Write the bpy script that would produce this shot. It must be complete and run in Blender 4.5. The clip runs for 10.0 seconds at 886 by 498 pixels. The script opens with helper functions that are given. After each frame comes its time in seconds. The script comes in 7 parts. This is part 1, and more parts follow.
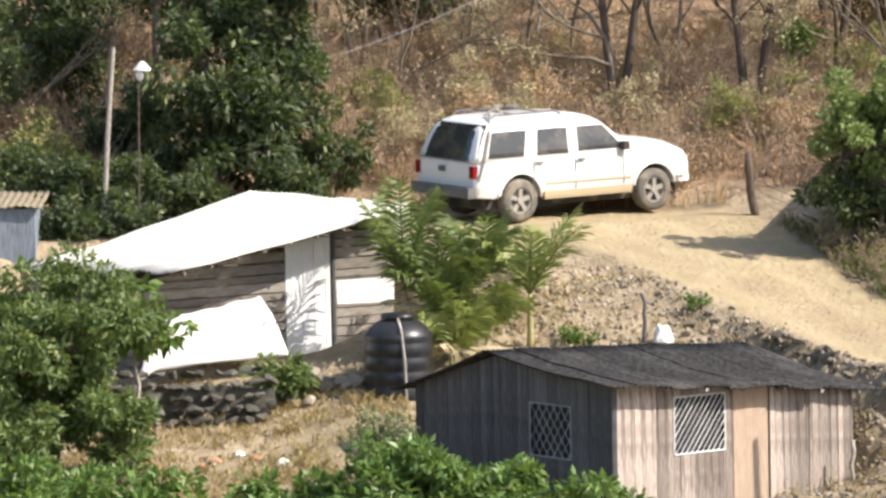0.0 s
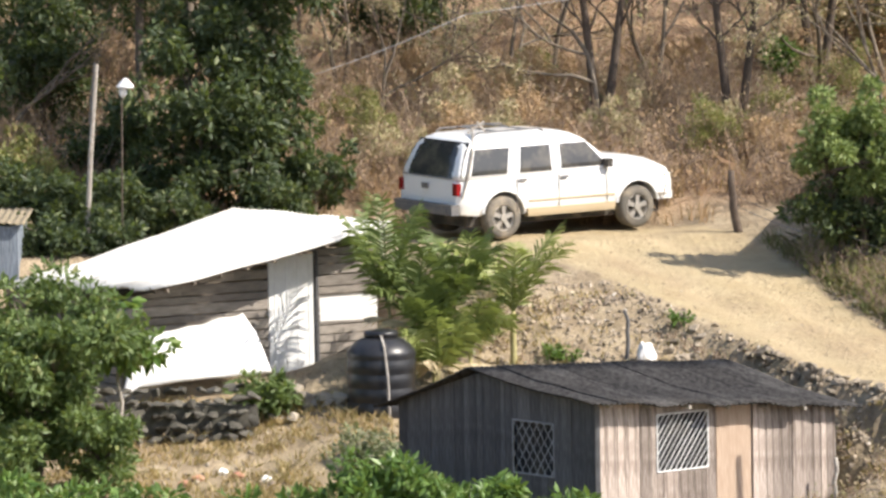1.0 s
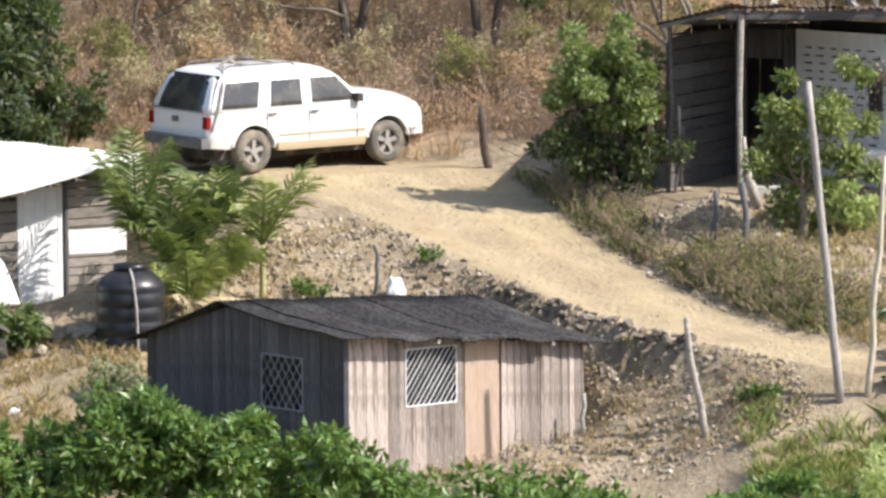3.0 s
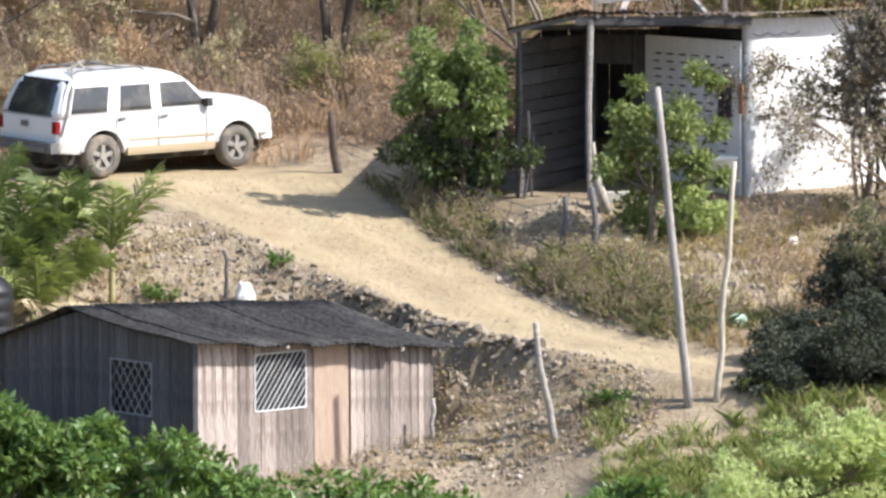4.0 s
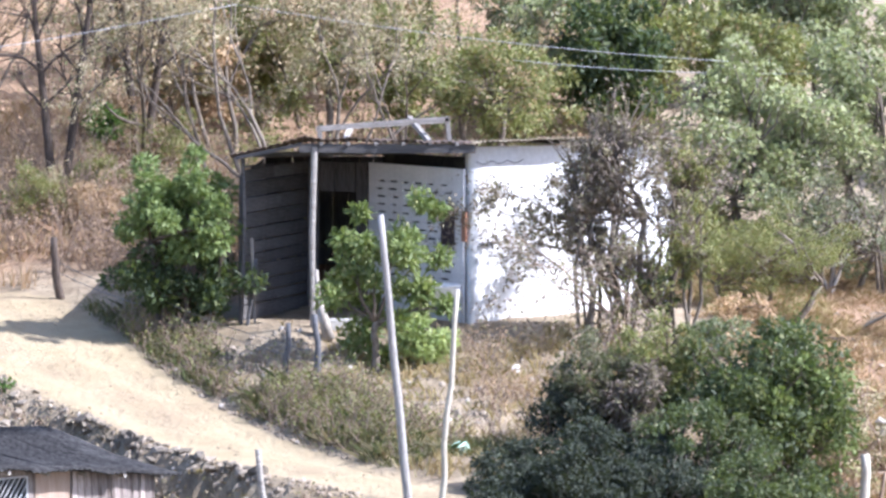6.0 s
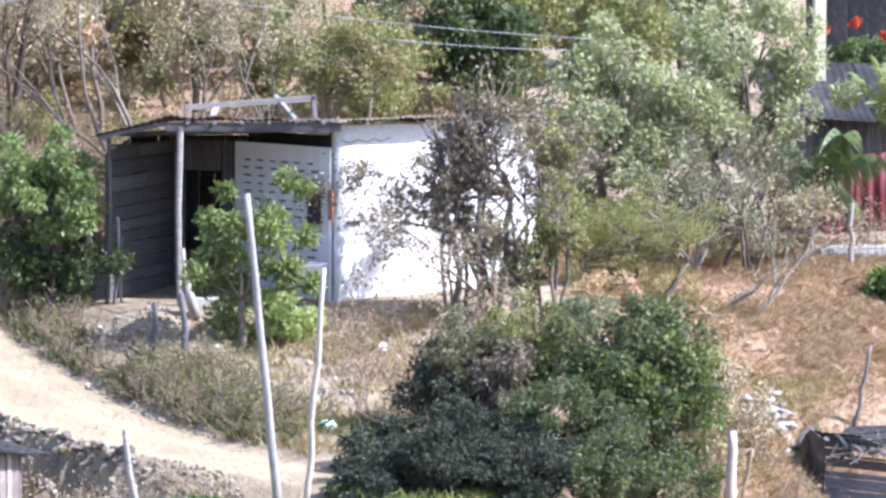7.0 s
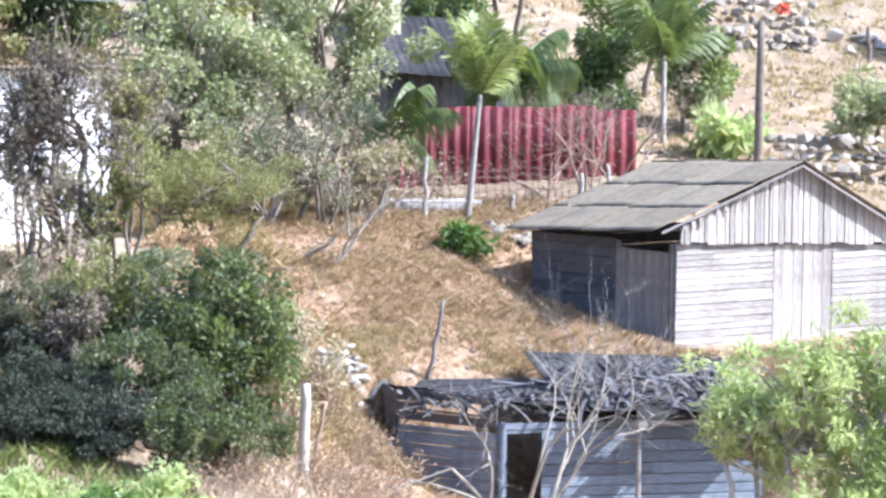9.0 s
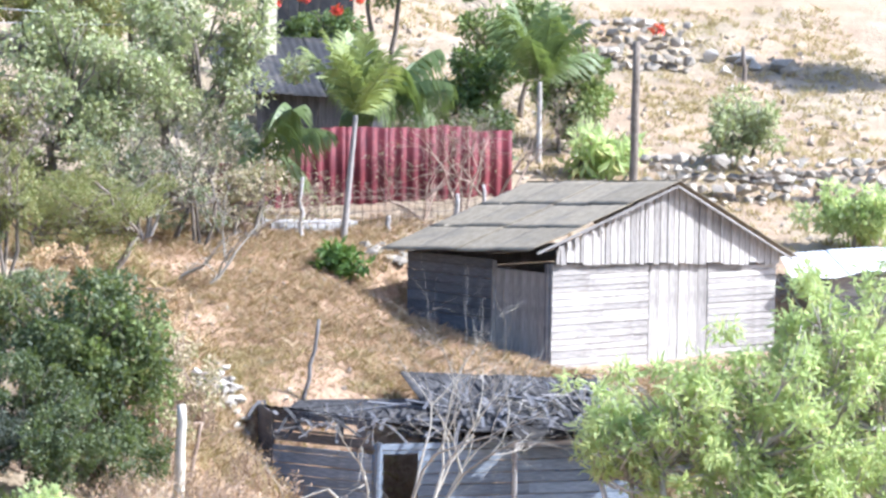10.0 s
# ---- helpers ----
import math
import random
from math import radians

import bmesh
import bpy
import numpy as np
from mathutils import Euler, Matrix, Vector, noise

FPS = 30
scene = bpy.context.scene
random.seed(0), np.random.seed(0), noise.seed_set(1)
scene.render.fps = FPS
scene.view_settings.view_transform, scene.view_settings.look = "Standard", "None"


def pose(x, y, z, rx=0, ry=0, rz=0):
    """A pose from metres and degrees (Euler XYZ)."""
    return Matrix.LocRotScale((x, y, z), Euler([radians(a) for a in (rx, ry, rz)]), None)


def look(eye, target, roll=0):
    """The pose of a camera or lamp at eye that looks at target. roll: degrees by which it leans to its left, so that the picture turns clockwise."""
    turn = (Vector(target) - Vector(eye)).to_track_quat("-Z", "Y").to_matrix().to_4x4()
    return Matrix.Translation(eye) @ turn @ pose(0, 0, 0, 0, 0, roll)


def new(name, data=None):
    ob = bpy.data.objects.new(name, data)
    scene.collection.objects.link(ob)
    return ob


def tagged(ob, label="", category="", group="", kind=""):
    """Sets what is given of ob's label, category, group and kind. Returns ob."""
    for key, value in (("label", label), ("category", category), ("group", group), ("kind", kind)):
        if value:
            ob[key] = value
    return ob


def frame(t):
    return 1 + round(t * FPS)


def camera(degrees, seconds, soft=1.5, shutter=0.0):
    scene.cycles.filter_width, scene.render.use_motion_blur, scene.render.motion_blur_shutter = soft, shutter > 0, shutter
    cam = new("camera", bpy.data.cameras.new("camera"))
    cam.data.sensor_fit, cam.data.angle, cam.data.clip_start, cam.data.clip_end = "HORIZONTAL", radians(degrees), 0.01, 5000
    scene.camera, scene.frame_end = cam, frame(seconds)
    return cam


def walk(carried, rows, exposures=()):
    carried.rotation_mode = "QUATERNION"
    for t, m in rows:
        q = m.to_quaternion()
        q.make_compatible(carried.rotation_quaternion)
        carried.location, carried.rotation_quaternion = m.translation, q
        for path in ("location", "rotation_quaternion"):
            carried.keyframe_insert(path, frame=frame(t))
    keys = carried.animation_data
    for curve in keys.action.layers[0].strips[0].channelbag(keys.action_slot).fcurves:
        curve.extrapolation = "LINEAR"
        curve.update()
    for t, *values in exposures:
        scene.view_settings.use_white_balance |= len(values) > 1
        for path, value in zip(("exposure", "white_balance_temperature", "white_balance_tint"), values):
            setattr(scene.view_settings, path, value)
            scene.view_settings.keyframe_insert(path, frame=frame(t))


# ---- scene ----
# ---------------------------------------------------------------- camera
# a long lens on the far side of the valley, panned by hand from one spot
EYE = Vector((0.0, 0.0, 7.7))
cam = camera(9.0, 10.0, soft=2.8)
ROWS = [  # seconds, yaw, pitch, roll
    (0.0, 0.000, -5.000, -0.967),
    (0.5, -0.018, -4.931, -0.975),
    (1.0, -0.175, -4.828, -0.931),
    (1.5, -0.661, -4.803, -0.828),
    (2.0, -1.249, -4.835, -0.646),
    (2.5, -1.730, -5.083, -0.516),
    (3.0, -2.725, -5.524, -0.308),
    (3.2, -3.046, -5.545, -0.290),
    (4.3, -4.659, -5.377, -0.000),
    (4.5, -4.905, -5.250, 0.065),
    (5.0, -5.768, -4.792, 0.221),
    (5.5, -6.499, -4.360, 0.160),
    (5.7, -6.753, -4.195, 0.298),
    (6.8, -8.094, -4.239, 0.232),
    (7.0, -8.453, -4.388, 0.302),
    (7.5, -9.426, -4.654, 0.401),
    (8.0, -10.672, -4.809, 0.570),
    (8.5, -11.832, -4.864, 0.705),
    (9.0, -12.802, -4.823, 0.953),
    (9.5, -13.468, -4.807, 0.897),
    (10.0, -14.066, -4.593, 1.010),
]
EXPOSURES = [(0.0, 0.70, 6850, 11), (2.5, 0.66, 6600, 11), (4.5, 0.75, 6050, 13), (5.5, 1.01, 5600, 16), (7.0, 1.21, 5400, 20), (8.5, 1.31, 5350, 18), (10.0, 1.42, 5400, 13)]  # seconds, stops, kelvin, tint
walk(cam, [(t, pose(EYE.x, EYE.y, EYE.z, 90 + pitch, 0, yaw) @ pose(0, 0, 0, 0, 0, roll)) for t, yaw, pitch, roll in ROWS], EXPOSURES)

# ---------------------------------------------------------------- daylight
SUN_FROM = Vector((1.00, -0.34, 1.02)).normalized()
elevation = math.asin(SUN_FROM.z)
world = bpy.data.worlds.new("sky")
scene.world = world
world.use_nodes = True
wn = world.node_tree
sky = wn.nodes.new("ShaderNodeTexSky")
sky.sky_type, sky.sun_disc = "NISHITA", False
sky.sun_elevation, sky.sun_rotation = elevation, math.atan2(SUN_FROM.x, SUN_FROM.y)
sky.air_density, sky.dust_density = 1.0, 1.5
wn.nodes["Background"].inputs["Strength"].default_value = 0.15
wn.links.new(sky.outputs[0], wn.nodes["Background"].inputs[0])
sun = new("sun", bpy.data.lights.new("sun", "SUN"))
sun.data.energy, sun.data.angle, sun.data.color = 5.0, radians(0.55), (1.0, 0.96, 0.89)
sun.matrix_world = look(SUN_FROM * 60, (0, 0, 0))

# ---------------------------------------------------------------- shape of the hillside
# columns of the slope: x, then (y, z) from the valley upwards
COLUMNS = [
    (-6.4, [(82.0, -3.21), (85.0, -2.74), (88.5, -1.72), (91.0, -0.51), (94.0, -0.02), (103.0, 1.32)]),
    (-2.7, [(83.0, -3.12), (85.5, -2.75), (88.3, -1.76), (91.8, -0.82), (95.0, -0.16), (103.0, 1.26)]),
    (-0.6, [(82.5, -3.19), (86.5, -2.17), (88.0, -1.76), (91.5, -0.65), (95.0, -0.11), (102.5, 1.24)]),
    (1.4, [(81.0, -3.55), (84.5, -3.45), (87.0, -2.9), (88.6, -1.61), (90.5, -0.79), (95.5, -0.02), (102.5, 1.39)]),
    (6.6, [(79.5, -3.60), (81.0, -3.30), (84.0, -2.50), (86.3, -1.98), (88.0, -1.50), (92.0, -0.61), (97.0, 0.16), (104.0, 2.07)]),
    (8.6, [(79.5, -2.96), (83.5, -1.87), (86.8, -1.36), (92.0, -0.41), (93.5, -0.27), (105.0, 1.11)]),
    (11.8, [(78.6, -3.02), (82.2, -2.08), (85.3, -1.58), (92.0, -0.43), (93.5, -0.29), (105.0, 1.09)]),
    (15.0, [(80.5, -2.74), (83.5, -2.27), (88.0, -1.36), (92.0, -0.44), (94.0, -0.38), (105.0, 1.62)]),
    (19.5, [(85.0, -3.75), (88.0, -2.95), (92.0, -1.80), (95.5, -0.78), (100.0, -0.15), (105.0, 1.08)]),
    (22.8, [(85.5, -4.35), (88.5, -3.20), (92.0, -1.92), (96.5, -0.88), (101.0, -0.23), (112.0, 2.05)]),
    (27.2, [(85.0, -4.30), (88.5, -3.20), (93.0, -1.96), (101.0, -0.24), (107.5, 0.94), (114.0, 2.45)]),
    (30.3, [(85.0, -3.51), (88.5, -2.93), (93.5, -1.84), (102.0, -0.32), (108.0, 0.92), (114.0, 2.11)]),
]
# middle of the dirt road: x, y, half width, z
ROAD = [(-7.0, 95.0, 1.0, -0.12), (-0.8, 95.1, 1.4, -0.15), (1.6, 95.2, 1.9, -0.13), (3.4, 94.6, 2.1, -0.17), (4.4, 92.6, 1.8, -0.50), (5.2, 90.8, 1.45, -0.86), (6.4, 88.1, 1.2, -1.36), (7.4, 85.9, 1.1, -1.68), (8.7, 84.0, 0.9, -1.86), (10.4, 82.3, 0.65, -2.08), (11.8, 81.3, 0.45, -2.25)]


# levelled ground under the buildings: x, y, half length, half depth, turn in degrees, z
PADS = [
    (2.7, 83.9, 2.2, 2.4, 38.0, -3.6), (-3.6, 91.0, 2.3, 2.0, 35.0, -1.80), (12.3, 94.6, 4.0, 2.3, 10.0, -0.30),
    (26.9, 95.9, 2.9, 2.7, 32.0, -2.05), (22.3, 88.3, 2.6, 1.6, 5.0, -4.15),
]


def column_z(pts, y):
    """Height of one column at y; far up the hill climbs on, towards the valley it falls and rises again under the camera."""
    far = pts[-1]
    chain = [(-60.0, 22.0), (-6.0, 6.2), (4.0, 5.4), (40.0, -11.5), (62.0, -7.8)] + list(pts) + [(far[0] + 16, far[1] + 4.2), (far[0] + 70, far[1] + 30), (far[0] + 160, far[1] + 62), (900.0, 150.0), (3000.0, 160.0)]
    for (y0, z0), (y1, z1) in zip(chain, chain[1:]):
        if y <= y1:
            return z0 + (z1 - z0) * max(0.0, (y - y0) / (y1 - y0))
    return chain[-1][1]


def slope_z(x, y):
    if x <= COLUMNS[0][0]:
        return column_z(COLUMNS[0][1], y)
    for (x0, a), (x1, b) in zip(COLUMNS, COLUMNS[1:]):
        if x <= x1:
            k = (x - x0) / (x1 - x0)
            k = k * k * (3 - 2 * k)
            return column_z(a, y) * (1 - k) + column_z(b, y) * k
    return column_z(COLUMNS[-1][1], y)


def road_at(x, y):
    """Distance to the road's middle, its half width and its height there."""
    best = (1e9, 1.0, 0.0, 0.0)
    for (x0, y0, w0, z0), (x1, y1, w1, z1) in zip(ROAD, ROAD[1:]):
        dx, dy = x1 - x0, y1 - y0
        k = min(1.0, max(0.0, ((x - x0) * dx + (y - y0) * dy) / (dx * dx + dy * dy)))
        px, py = x0 + k * dx, y0 + k * dy
        d = math.hypot(x - px, y - py)
        if d < best[0]:
            best = (d, w0 + (w1 - w0) * k, z0 + (z1 - z0) * k, 0.0)
    return best


def base_z(x, y):
    """The slope with the road cut into it."""
    z = sum(slope_z(x + a, y + b) for a, b in ((0, 0), (0.7, 0), (-0.7, 0), (0, 0.6), (0, -0.6))) / 5
    for cx, cy, hl, hd, turn, level in PADS:
        c, s = math.cos(math.radians(turn)), math.sin(math.radians(turn))
        u, v = (x - cx) * c + (y - cy) * s, (y - cy) * c - (x - cx) * s
        out = math.hypot(max(0.0, abs(u) - hl), max(0.0, abs(v) - hd))
        if out < 1.0:
            k = out * out * (3 - 2 * out)
            z = z * k + level * (1 - k)
    if -9 < x < 24 and 72 < y < 100:
        d, w, rz, _ = road_at(x, y)
        ease = 1.0
        if 3.2 < x < 8.6 and 83.0 < y < 91.5 and y - 86.3 < -1.55 * (x - 6.9):  # broken edge above the hut
            ease = 0.32
            d -= 0.14 + 0.30 * noise.noise(Vector((x * 1.1, y * 1.1, 4.4)))
        k = min(1.0, max(0.0, (d - w) / ease))
        if k < 1:
            k = k * k * (3 - 2 * k)
            z = z * k + rz * (1 - k)
    return z

# ---- end of slope

# ---------------------------------------------------------------- building blocks
ORIGIN = {}


class Geo:
    """Vertices and faces gathered for one mesh."""

    def __init__(self):
        self.v, self.f = [], []

    def add(self, vs, fs):
        n = len(self.v)
        self.v.extend(tuple(p) for p in vs)
        self.f.extend(tuple(i + n for i in q) for q in fs)
        return self

    def box(self, centre, size, m=None):
        hx, hy, hz = (a / 2 for a in size)
        vs = [Vector((x, y, z)) for z in (-hz, hz) for y in (-hy, hy) for x in (-hx, hx)]
        if m is not None:
            vs = [m @ p for p in vs]
        return self.add([p + Vector(centre) for p in vs], [(0, 2, 3, 1), (4, 5, 7, 6), (0, 1, 5, 4), (2, 6, 7, 3), (0, 4, 6, 2), (1, 3, 7, 5)])

    def prism(self, quad, thick):
        """A quad of four points made solid along thick (a vector)."""
        q = [Vector(p) for p in quad]
        t = Vector(thick)
        return self.add(q + [p + t for p in q], [(3, 2, 1, 0), (4, 5, 6, 7), (0, 1, 5, 4), (1, 2, 6, 5), (2, 3, 7, 6), (3, 0, 4, 7)])

    def tube(self, pts, radii, sides=6, cap=True):
        pts = [Vector(p) for p in pts]
        n0 = len(self.v)
        for i, p in enumerate(pts):
            d = (pts[min(i + 1, len(pts) - 1)] - pts[max(i - 1, 0)]).normalized()
            a = d.cross(Vector((0.31, 0.95, 0.1)))
            a = a.normalized() if a.length > 1e-4 else Vector((1, 0, 0))
            b = d.cross(a)
            r = radii[i] if isinstance(radii, (list, tuple)) else radii
            for k in range(sides):
                w = 2 * math.pi * k / sides
                self.v.append(tuple(p + a * (r * math.cos(w)) + b * (r * math.sin(w))))
        for i in range(len(pts) - 1):
            for k in range(sides):
                k2 = (k + 1) % sides
                self.f.append((n0 + i * sides + k, n0 + i * sides + k2, n0 + (i + 1) * sides + k2, n0 + (i + 1) * sides + k))
        if cap and sides > 3:
            self.f.append(tuple(n0 + k for k in reversed(range(sides))))
            self.f.append(tuple(n0 + (len(pts) - 1) * sides + k for k in range(sides)))
        return self

    def lathe(self, profile, centre, sides=24):
        """profile: (radius, z) from below upwards, turned about the upright through centre."""
        c, n0 = Vector(centre), len(self.v)
        for r, z in profile:
            for k in range(sides):
                w = 2 * math.pi * k / sides
                self.v.append((c.x + r * math.cos(w), c.y + r * math.sin(w), c.z + z))
        for i in range(len(profile) - 1):
            for k in range(sides):
                k2 = (k + 1) % sides
                self.f.append((n0 + i * sides + k, n0 + i * sides + k2, n0 + (i + 1) * sides + k2, n0 + (i + 1) * sides + k))
        self.f.append(tuple(n0 + k for k in reversed(range(sides))))
        self.f.append(tuple(n0 + (len(profile) - 1) * sides + k for k in range(sides)))
        return self


def mesh_of(name, geo, material, smooth=False):
    me = bpy.data.meshes.new(name)
    me.from_pydata(geo.v, [], geo.f)
    me.materials.append(material)
    if smooth:
        me.polygons.foreach_set("use_smooth", [True] * len(me.polygons))
    me.update()
    return me


def thing(name, at, label, category, group="", kind=""):
    ob = new(name)
    ob.location = at
    ORIGIN[ob] = Vector(at)
    return tagged(ob, label, category, group, kind)


def part(name, geo, material, parent, label="", smooth=False, kind=""):
    """One mesh, given in world places, as a part of a thing or of a part."""
    o = ORIGIN[parent]
    geo.v = [(x - o.x, y - o.y, z - o.z) for x, y, z in geo.v]
    ob = new(name, mesh_of(name, geo, material, smooth))
    ob.parent = parent
    ORIGIN[ob] = o
    return tagged(ob, label, kind=kind)


def single(name, geo, material, label, category, group="", kind="", smooth=False, at=None):
    """A thing that is one mesh, with its origin at its base."""
    if at is None:
        n = len(geo.v)
        at = (sum(p[0] for p in geo.v) / n, sum(p[1] for p in geo.v) / n, min(p[2] for p in geo.v))
    o = Vector(at)
    geo.v = [(x - o.x, y - o.y, z - o.z) for x, y, z in geo.v]
    ob = new(name, mesh_of(name, geo, material, smooth))
    ob.location = o
    ORIGIN[ob] = o
    return tagged(ob, label, category, group, kind)


def shape(name, me, parent, m):
    """An alike piece on shared mesh data, at the pose m in the world."""
    ob = new(name, me)
    ob.parent = parent
    ob.matrix_basis = Matrix.Translation(-ORIGIN[parent]) @ m
    return ob


def ground_z(x, y):
    z = base_z(x, y)
    near = 60 < y < 130 and -20 < x < 45
    if near:
        d, w, _, _ = road_at(x, y)
        rough = 0.15 + 0.85 * min(1.0, max(0.0, (d - w * 0.8) / 0.8))
        stony = 1.0 if not (0 < x < 9.5 and y < 91.5) else 1.9
        z += rough * (0.10 * noise.noise(Vector((x * 0.55, y * 0.55, 3.1))) + stony * (0.055 * noise.noise(Vector((x * 1.7, y * 1.7, 7.7))) + 0.03 * noise.noise(Vector((x * 3.3, y * 3.3, 1.3)))))
        if d < w:
            z -= 0.055 * math.exp(-((d - 0.60) / 0.17) ** 2) - 0.03 * noise.noise(Vector((x * 0.9, y * 0.9, 6.6)))
    return z


# ---------------------------------------------------------------- materials
def material(name):
    m = bpy.data.materials.new(name)
    m.use_nodes = True
    nt = m.node_tree
    return m, nt, nt.nodes["Principled BSDF"]


def node(nt, kind, **inputs):
    n = nt.nodes.new(kind)
    for k, v in inputs.items():
        n.inputs[k.replace("_", " ")].default_value = v
    return n


def mixed(nt, fac, a, b, mode="MIX"):
    n = nt.nodes.new("ShaderNodeMix")
    n.data_type, n.blend_type = "RGBA", mode
    for sock, val in ((n.inputs[0], fac), (n.inputs[6], a), (n.inputs[7], b)):
        if isinstance(val, bpy.types.NodeSocket):
            nt.links.new(val, sock)
        elif isinstance(val, (int, float)):
            sock.default_value = val
        else:
            sock.default_value = (*val, 1.0)
    return n.outputs[2]


def ranged(nt, value, lo, hi, to0=0.0, to1=1.0):
    n = nt.nodes.new("ShaderNodeMapRange")
    nt.links.new(value, n.inputs[0])
    n.inputs[1].default_value, n.inputs[2].default_value = lo, hi
    n.inputs[3].default_value, n.inputs[4].default_value = to0, to1
    return n.outputs[0]


def grained(nt, scale, detail=5.0, stretch=(1, 1, 1), rough=0.6):
    co = nt.nodes.new("ShaderNodeTexCoord")
    mp = nt.nodes.new("ShaderNodeMapping")
    mp.inputs["Scale"].default_value = stretch
    nt.links.new(co.outputs["Object"], mp.inputs[0])
    n = node(nt, "ShaderNodeTexNoise", Scale=scale, Detail=detail, Roughness=rough)
    nt.links.new(mp.outputs[0], n.inputs["Vector"])
    return n.outputs[0]


def bumped(nt, bsdf, height, strength, distance=0.02):
    b = node(nt, "ShaderNodeBump", Strength=strength, Distance=distance)
    nt.links.new(height, b.inputs["Height"])
    nt.links.new(b.outputs[0], bsdf.inputs["Normal"])


def surface(name, c1, c2, scale=6.0, rough=0.85, bump=0.4, stain=(0.2, 0.17, 0.13), stains=0.35, stretch=(1, 1, 1), metal=0.0, vary=0.25, spec=0.3):
    """Two colours in a fine grain, stains at a larger size, and each object a little lighter or darker."""
    m, nt, p = material(name)
    fine = grained(nt, scale * 4, 6, stretch)
    broad = grained(nt, scale * 0.6, 4, stretch)
    col = mixed(nt, ranged(nt, fine, 0.35, 0.65), c1, c2)
    col = mixed(nt, ranged(nt, broad, 0.52, 0.75, 0, stains), col, stain)
    info = nt.nodes.new("ShaderNodeObjectInfo")
    hsv = node(nt, "ShaderNodeHueSaturation")
    nt.links.new(ranged(nt, info.outputs["Random"], 0, 1, 1 - vary, 1 + vary), hsv.inputs["Value"])
    nt.links.new(col, hsv.inputs["Color"])
    nt.links.new(hsv.outputs[0], p.inputs["Base Color"])
    p.inputs["Roughness"].default_value, p.inputs["Metallic"].default_value = rough, metal
    p.inputs["Specular IOR Level"].default_value = spec
    if bump:
        bumped(nt, p, fine, bump, 0.01)
    return m


def foliage(name, c1, c2, dry=(0.3, 0.2, 0.08), drys=0.1, rough=0.5, through_light=0.35, shine=(0.25, 0.32, 0.04)):
    """Leaves that differ one by one, with light coming through them."""
    m, nt, p = material(name)
    g = nt.nodes.new("ShaderNodeNewGeometry")
    rnd = g.outputs["Random Per Island"]
    col = mixed(nt, rnd, c1, c2)
    broad = grained(nt, 0.9, 3)
    col = mixed(nt, ranged(nt, broad, 0.5, 0.75, 0, 0.45), col, c1)
    wn2 = nt.nodes.new("ShaderNodeTexWhiteNoise")
    wn2.noise_dimensions = "1D"
    nt.links.new(rnd, wn2.inputs["W"])
    col = mixed(nt, ranged(nt, wn2.outputs["Value"], 1 - drys, 1 - drys + 0.001), col, dry)
    nt.links.new(col, p.inputs["Base Color"])
    p.inputs["Roughness"].default_value = rough
    p.inputs["Specular IOR Level"].default_value = 0.35
    tr = nt.nodes.new("ShaderNodeBsdfTranslucent")
    nt.links.new(mixed(nt, 0.5, col, shine), tr.inputs["Color"])
    mx = node(nt, "ShaderNodeMixShader", Fac=through_light)
    out = nt.nodes["Material Output"]
    nt.links.new(p.outputs[0], mx.inputs[1])
    nt.links.new(tr.outputs[0], mx.inputs[2])
    nt.links.new(mx.outputs[0], out.inputs["Surface"])
    return m


WOOD = (0.7, 9, 9)
wood_grey = surface("weathered_grey_wood", (0.16, 0.145, 0.13), (0.30, 0.275, 0.25), 1.6, 0.9, 0.6, (0.08, 0.07, 0.06), 0.5, WOOD)
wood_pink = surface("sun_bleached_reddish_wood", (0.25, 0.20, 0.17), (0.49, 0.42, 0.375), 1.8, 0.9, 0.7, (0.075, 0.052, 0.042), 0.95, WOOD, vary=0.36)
wood_door = surface("newer_reddish_wood", (0.38, 0.275, 0.205), (0.48, 0.37, 0.285), 1.6, 0.85, 0.4, (0.25, 0.16, 0.11), 0.3, WOOD, vary=0.05)
# dark old wood; also carries the shade of walls turned from the sun
wood_dark = surface("dark_weathered_and_shaded_wood", (0.078, 0.076, 0.079), (0.155, 0.152, 0.157), 1.6, 0.9, 0.6, (0.03, 0.028, 0.028), 0.5, WOOD)
wood_log = surface("grey_brown_log_wood", (0.16, 0.14, 0.12), (0.32, 0.285, 0.25), 1.6, 0.9, 0.8, (0.07, 0.06, 0.05), 0.6, WOOD, vary=0.3)
# wood darkened to carry the porch shade; also plain dark strips and beams
wood_shade_dark = surface("dark_wood_with_shade", (0.072, 0.067, 0.065), (0.145, 0.136, 0.132), 1.6, 0.9, 0.6, (0.02, 0.018, 0.017), 0.5, WOOD)
wood_brown = surface("brown_weathered_wood", (0.15, 0.12, 0.095), (0.27, 0.225, 0.18), 1.6, 0.9, 0.6, (0.06, 0.05, 0.04), 0.5, WOOD)
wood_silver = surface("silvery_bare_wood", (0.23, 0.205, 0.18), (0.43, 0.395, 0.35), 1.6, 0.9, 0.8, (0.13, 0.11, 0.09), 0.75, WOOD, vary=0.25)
wood_blue = surface("faded_blue_grey_wood", (0.12, 0.145, 0.18), (0.27, 0.305, 0.345), 1.6, 0.9, 0.6, (0.08, 0.085, 0.09), 0.5, WOOD)
bark = surface("grey_brown_bark", (0.12, 0.095, 0.07), (0.24, 0.20, 0.16), 5, 0.95, 0.9, (0.06, 0.05, 0.04), 0.4, (2, 2, 0.5))
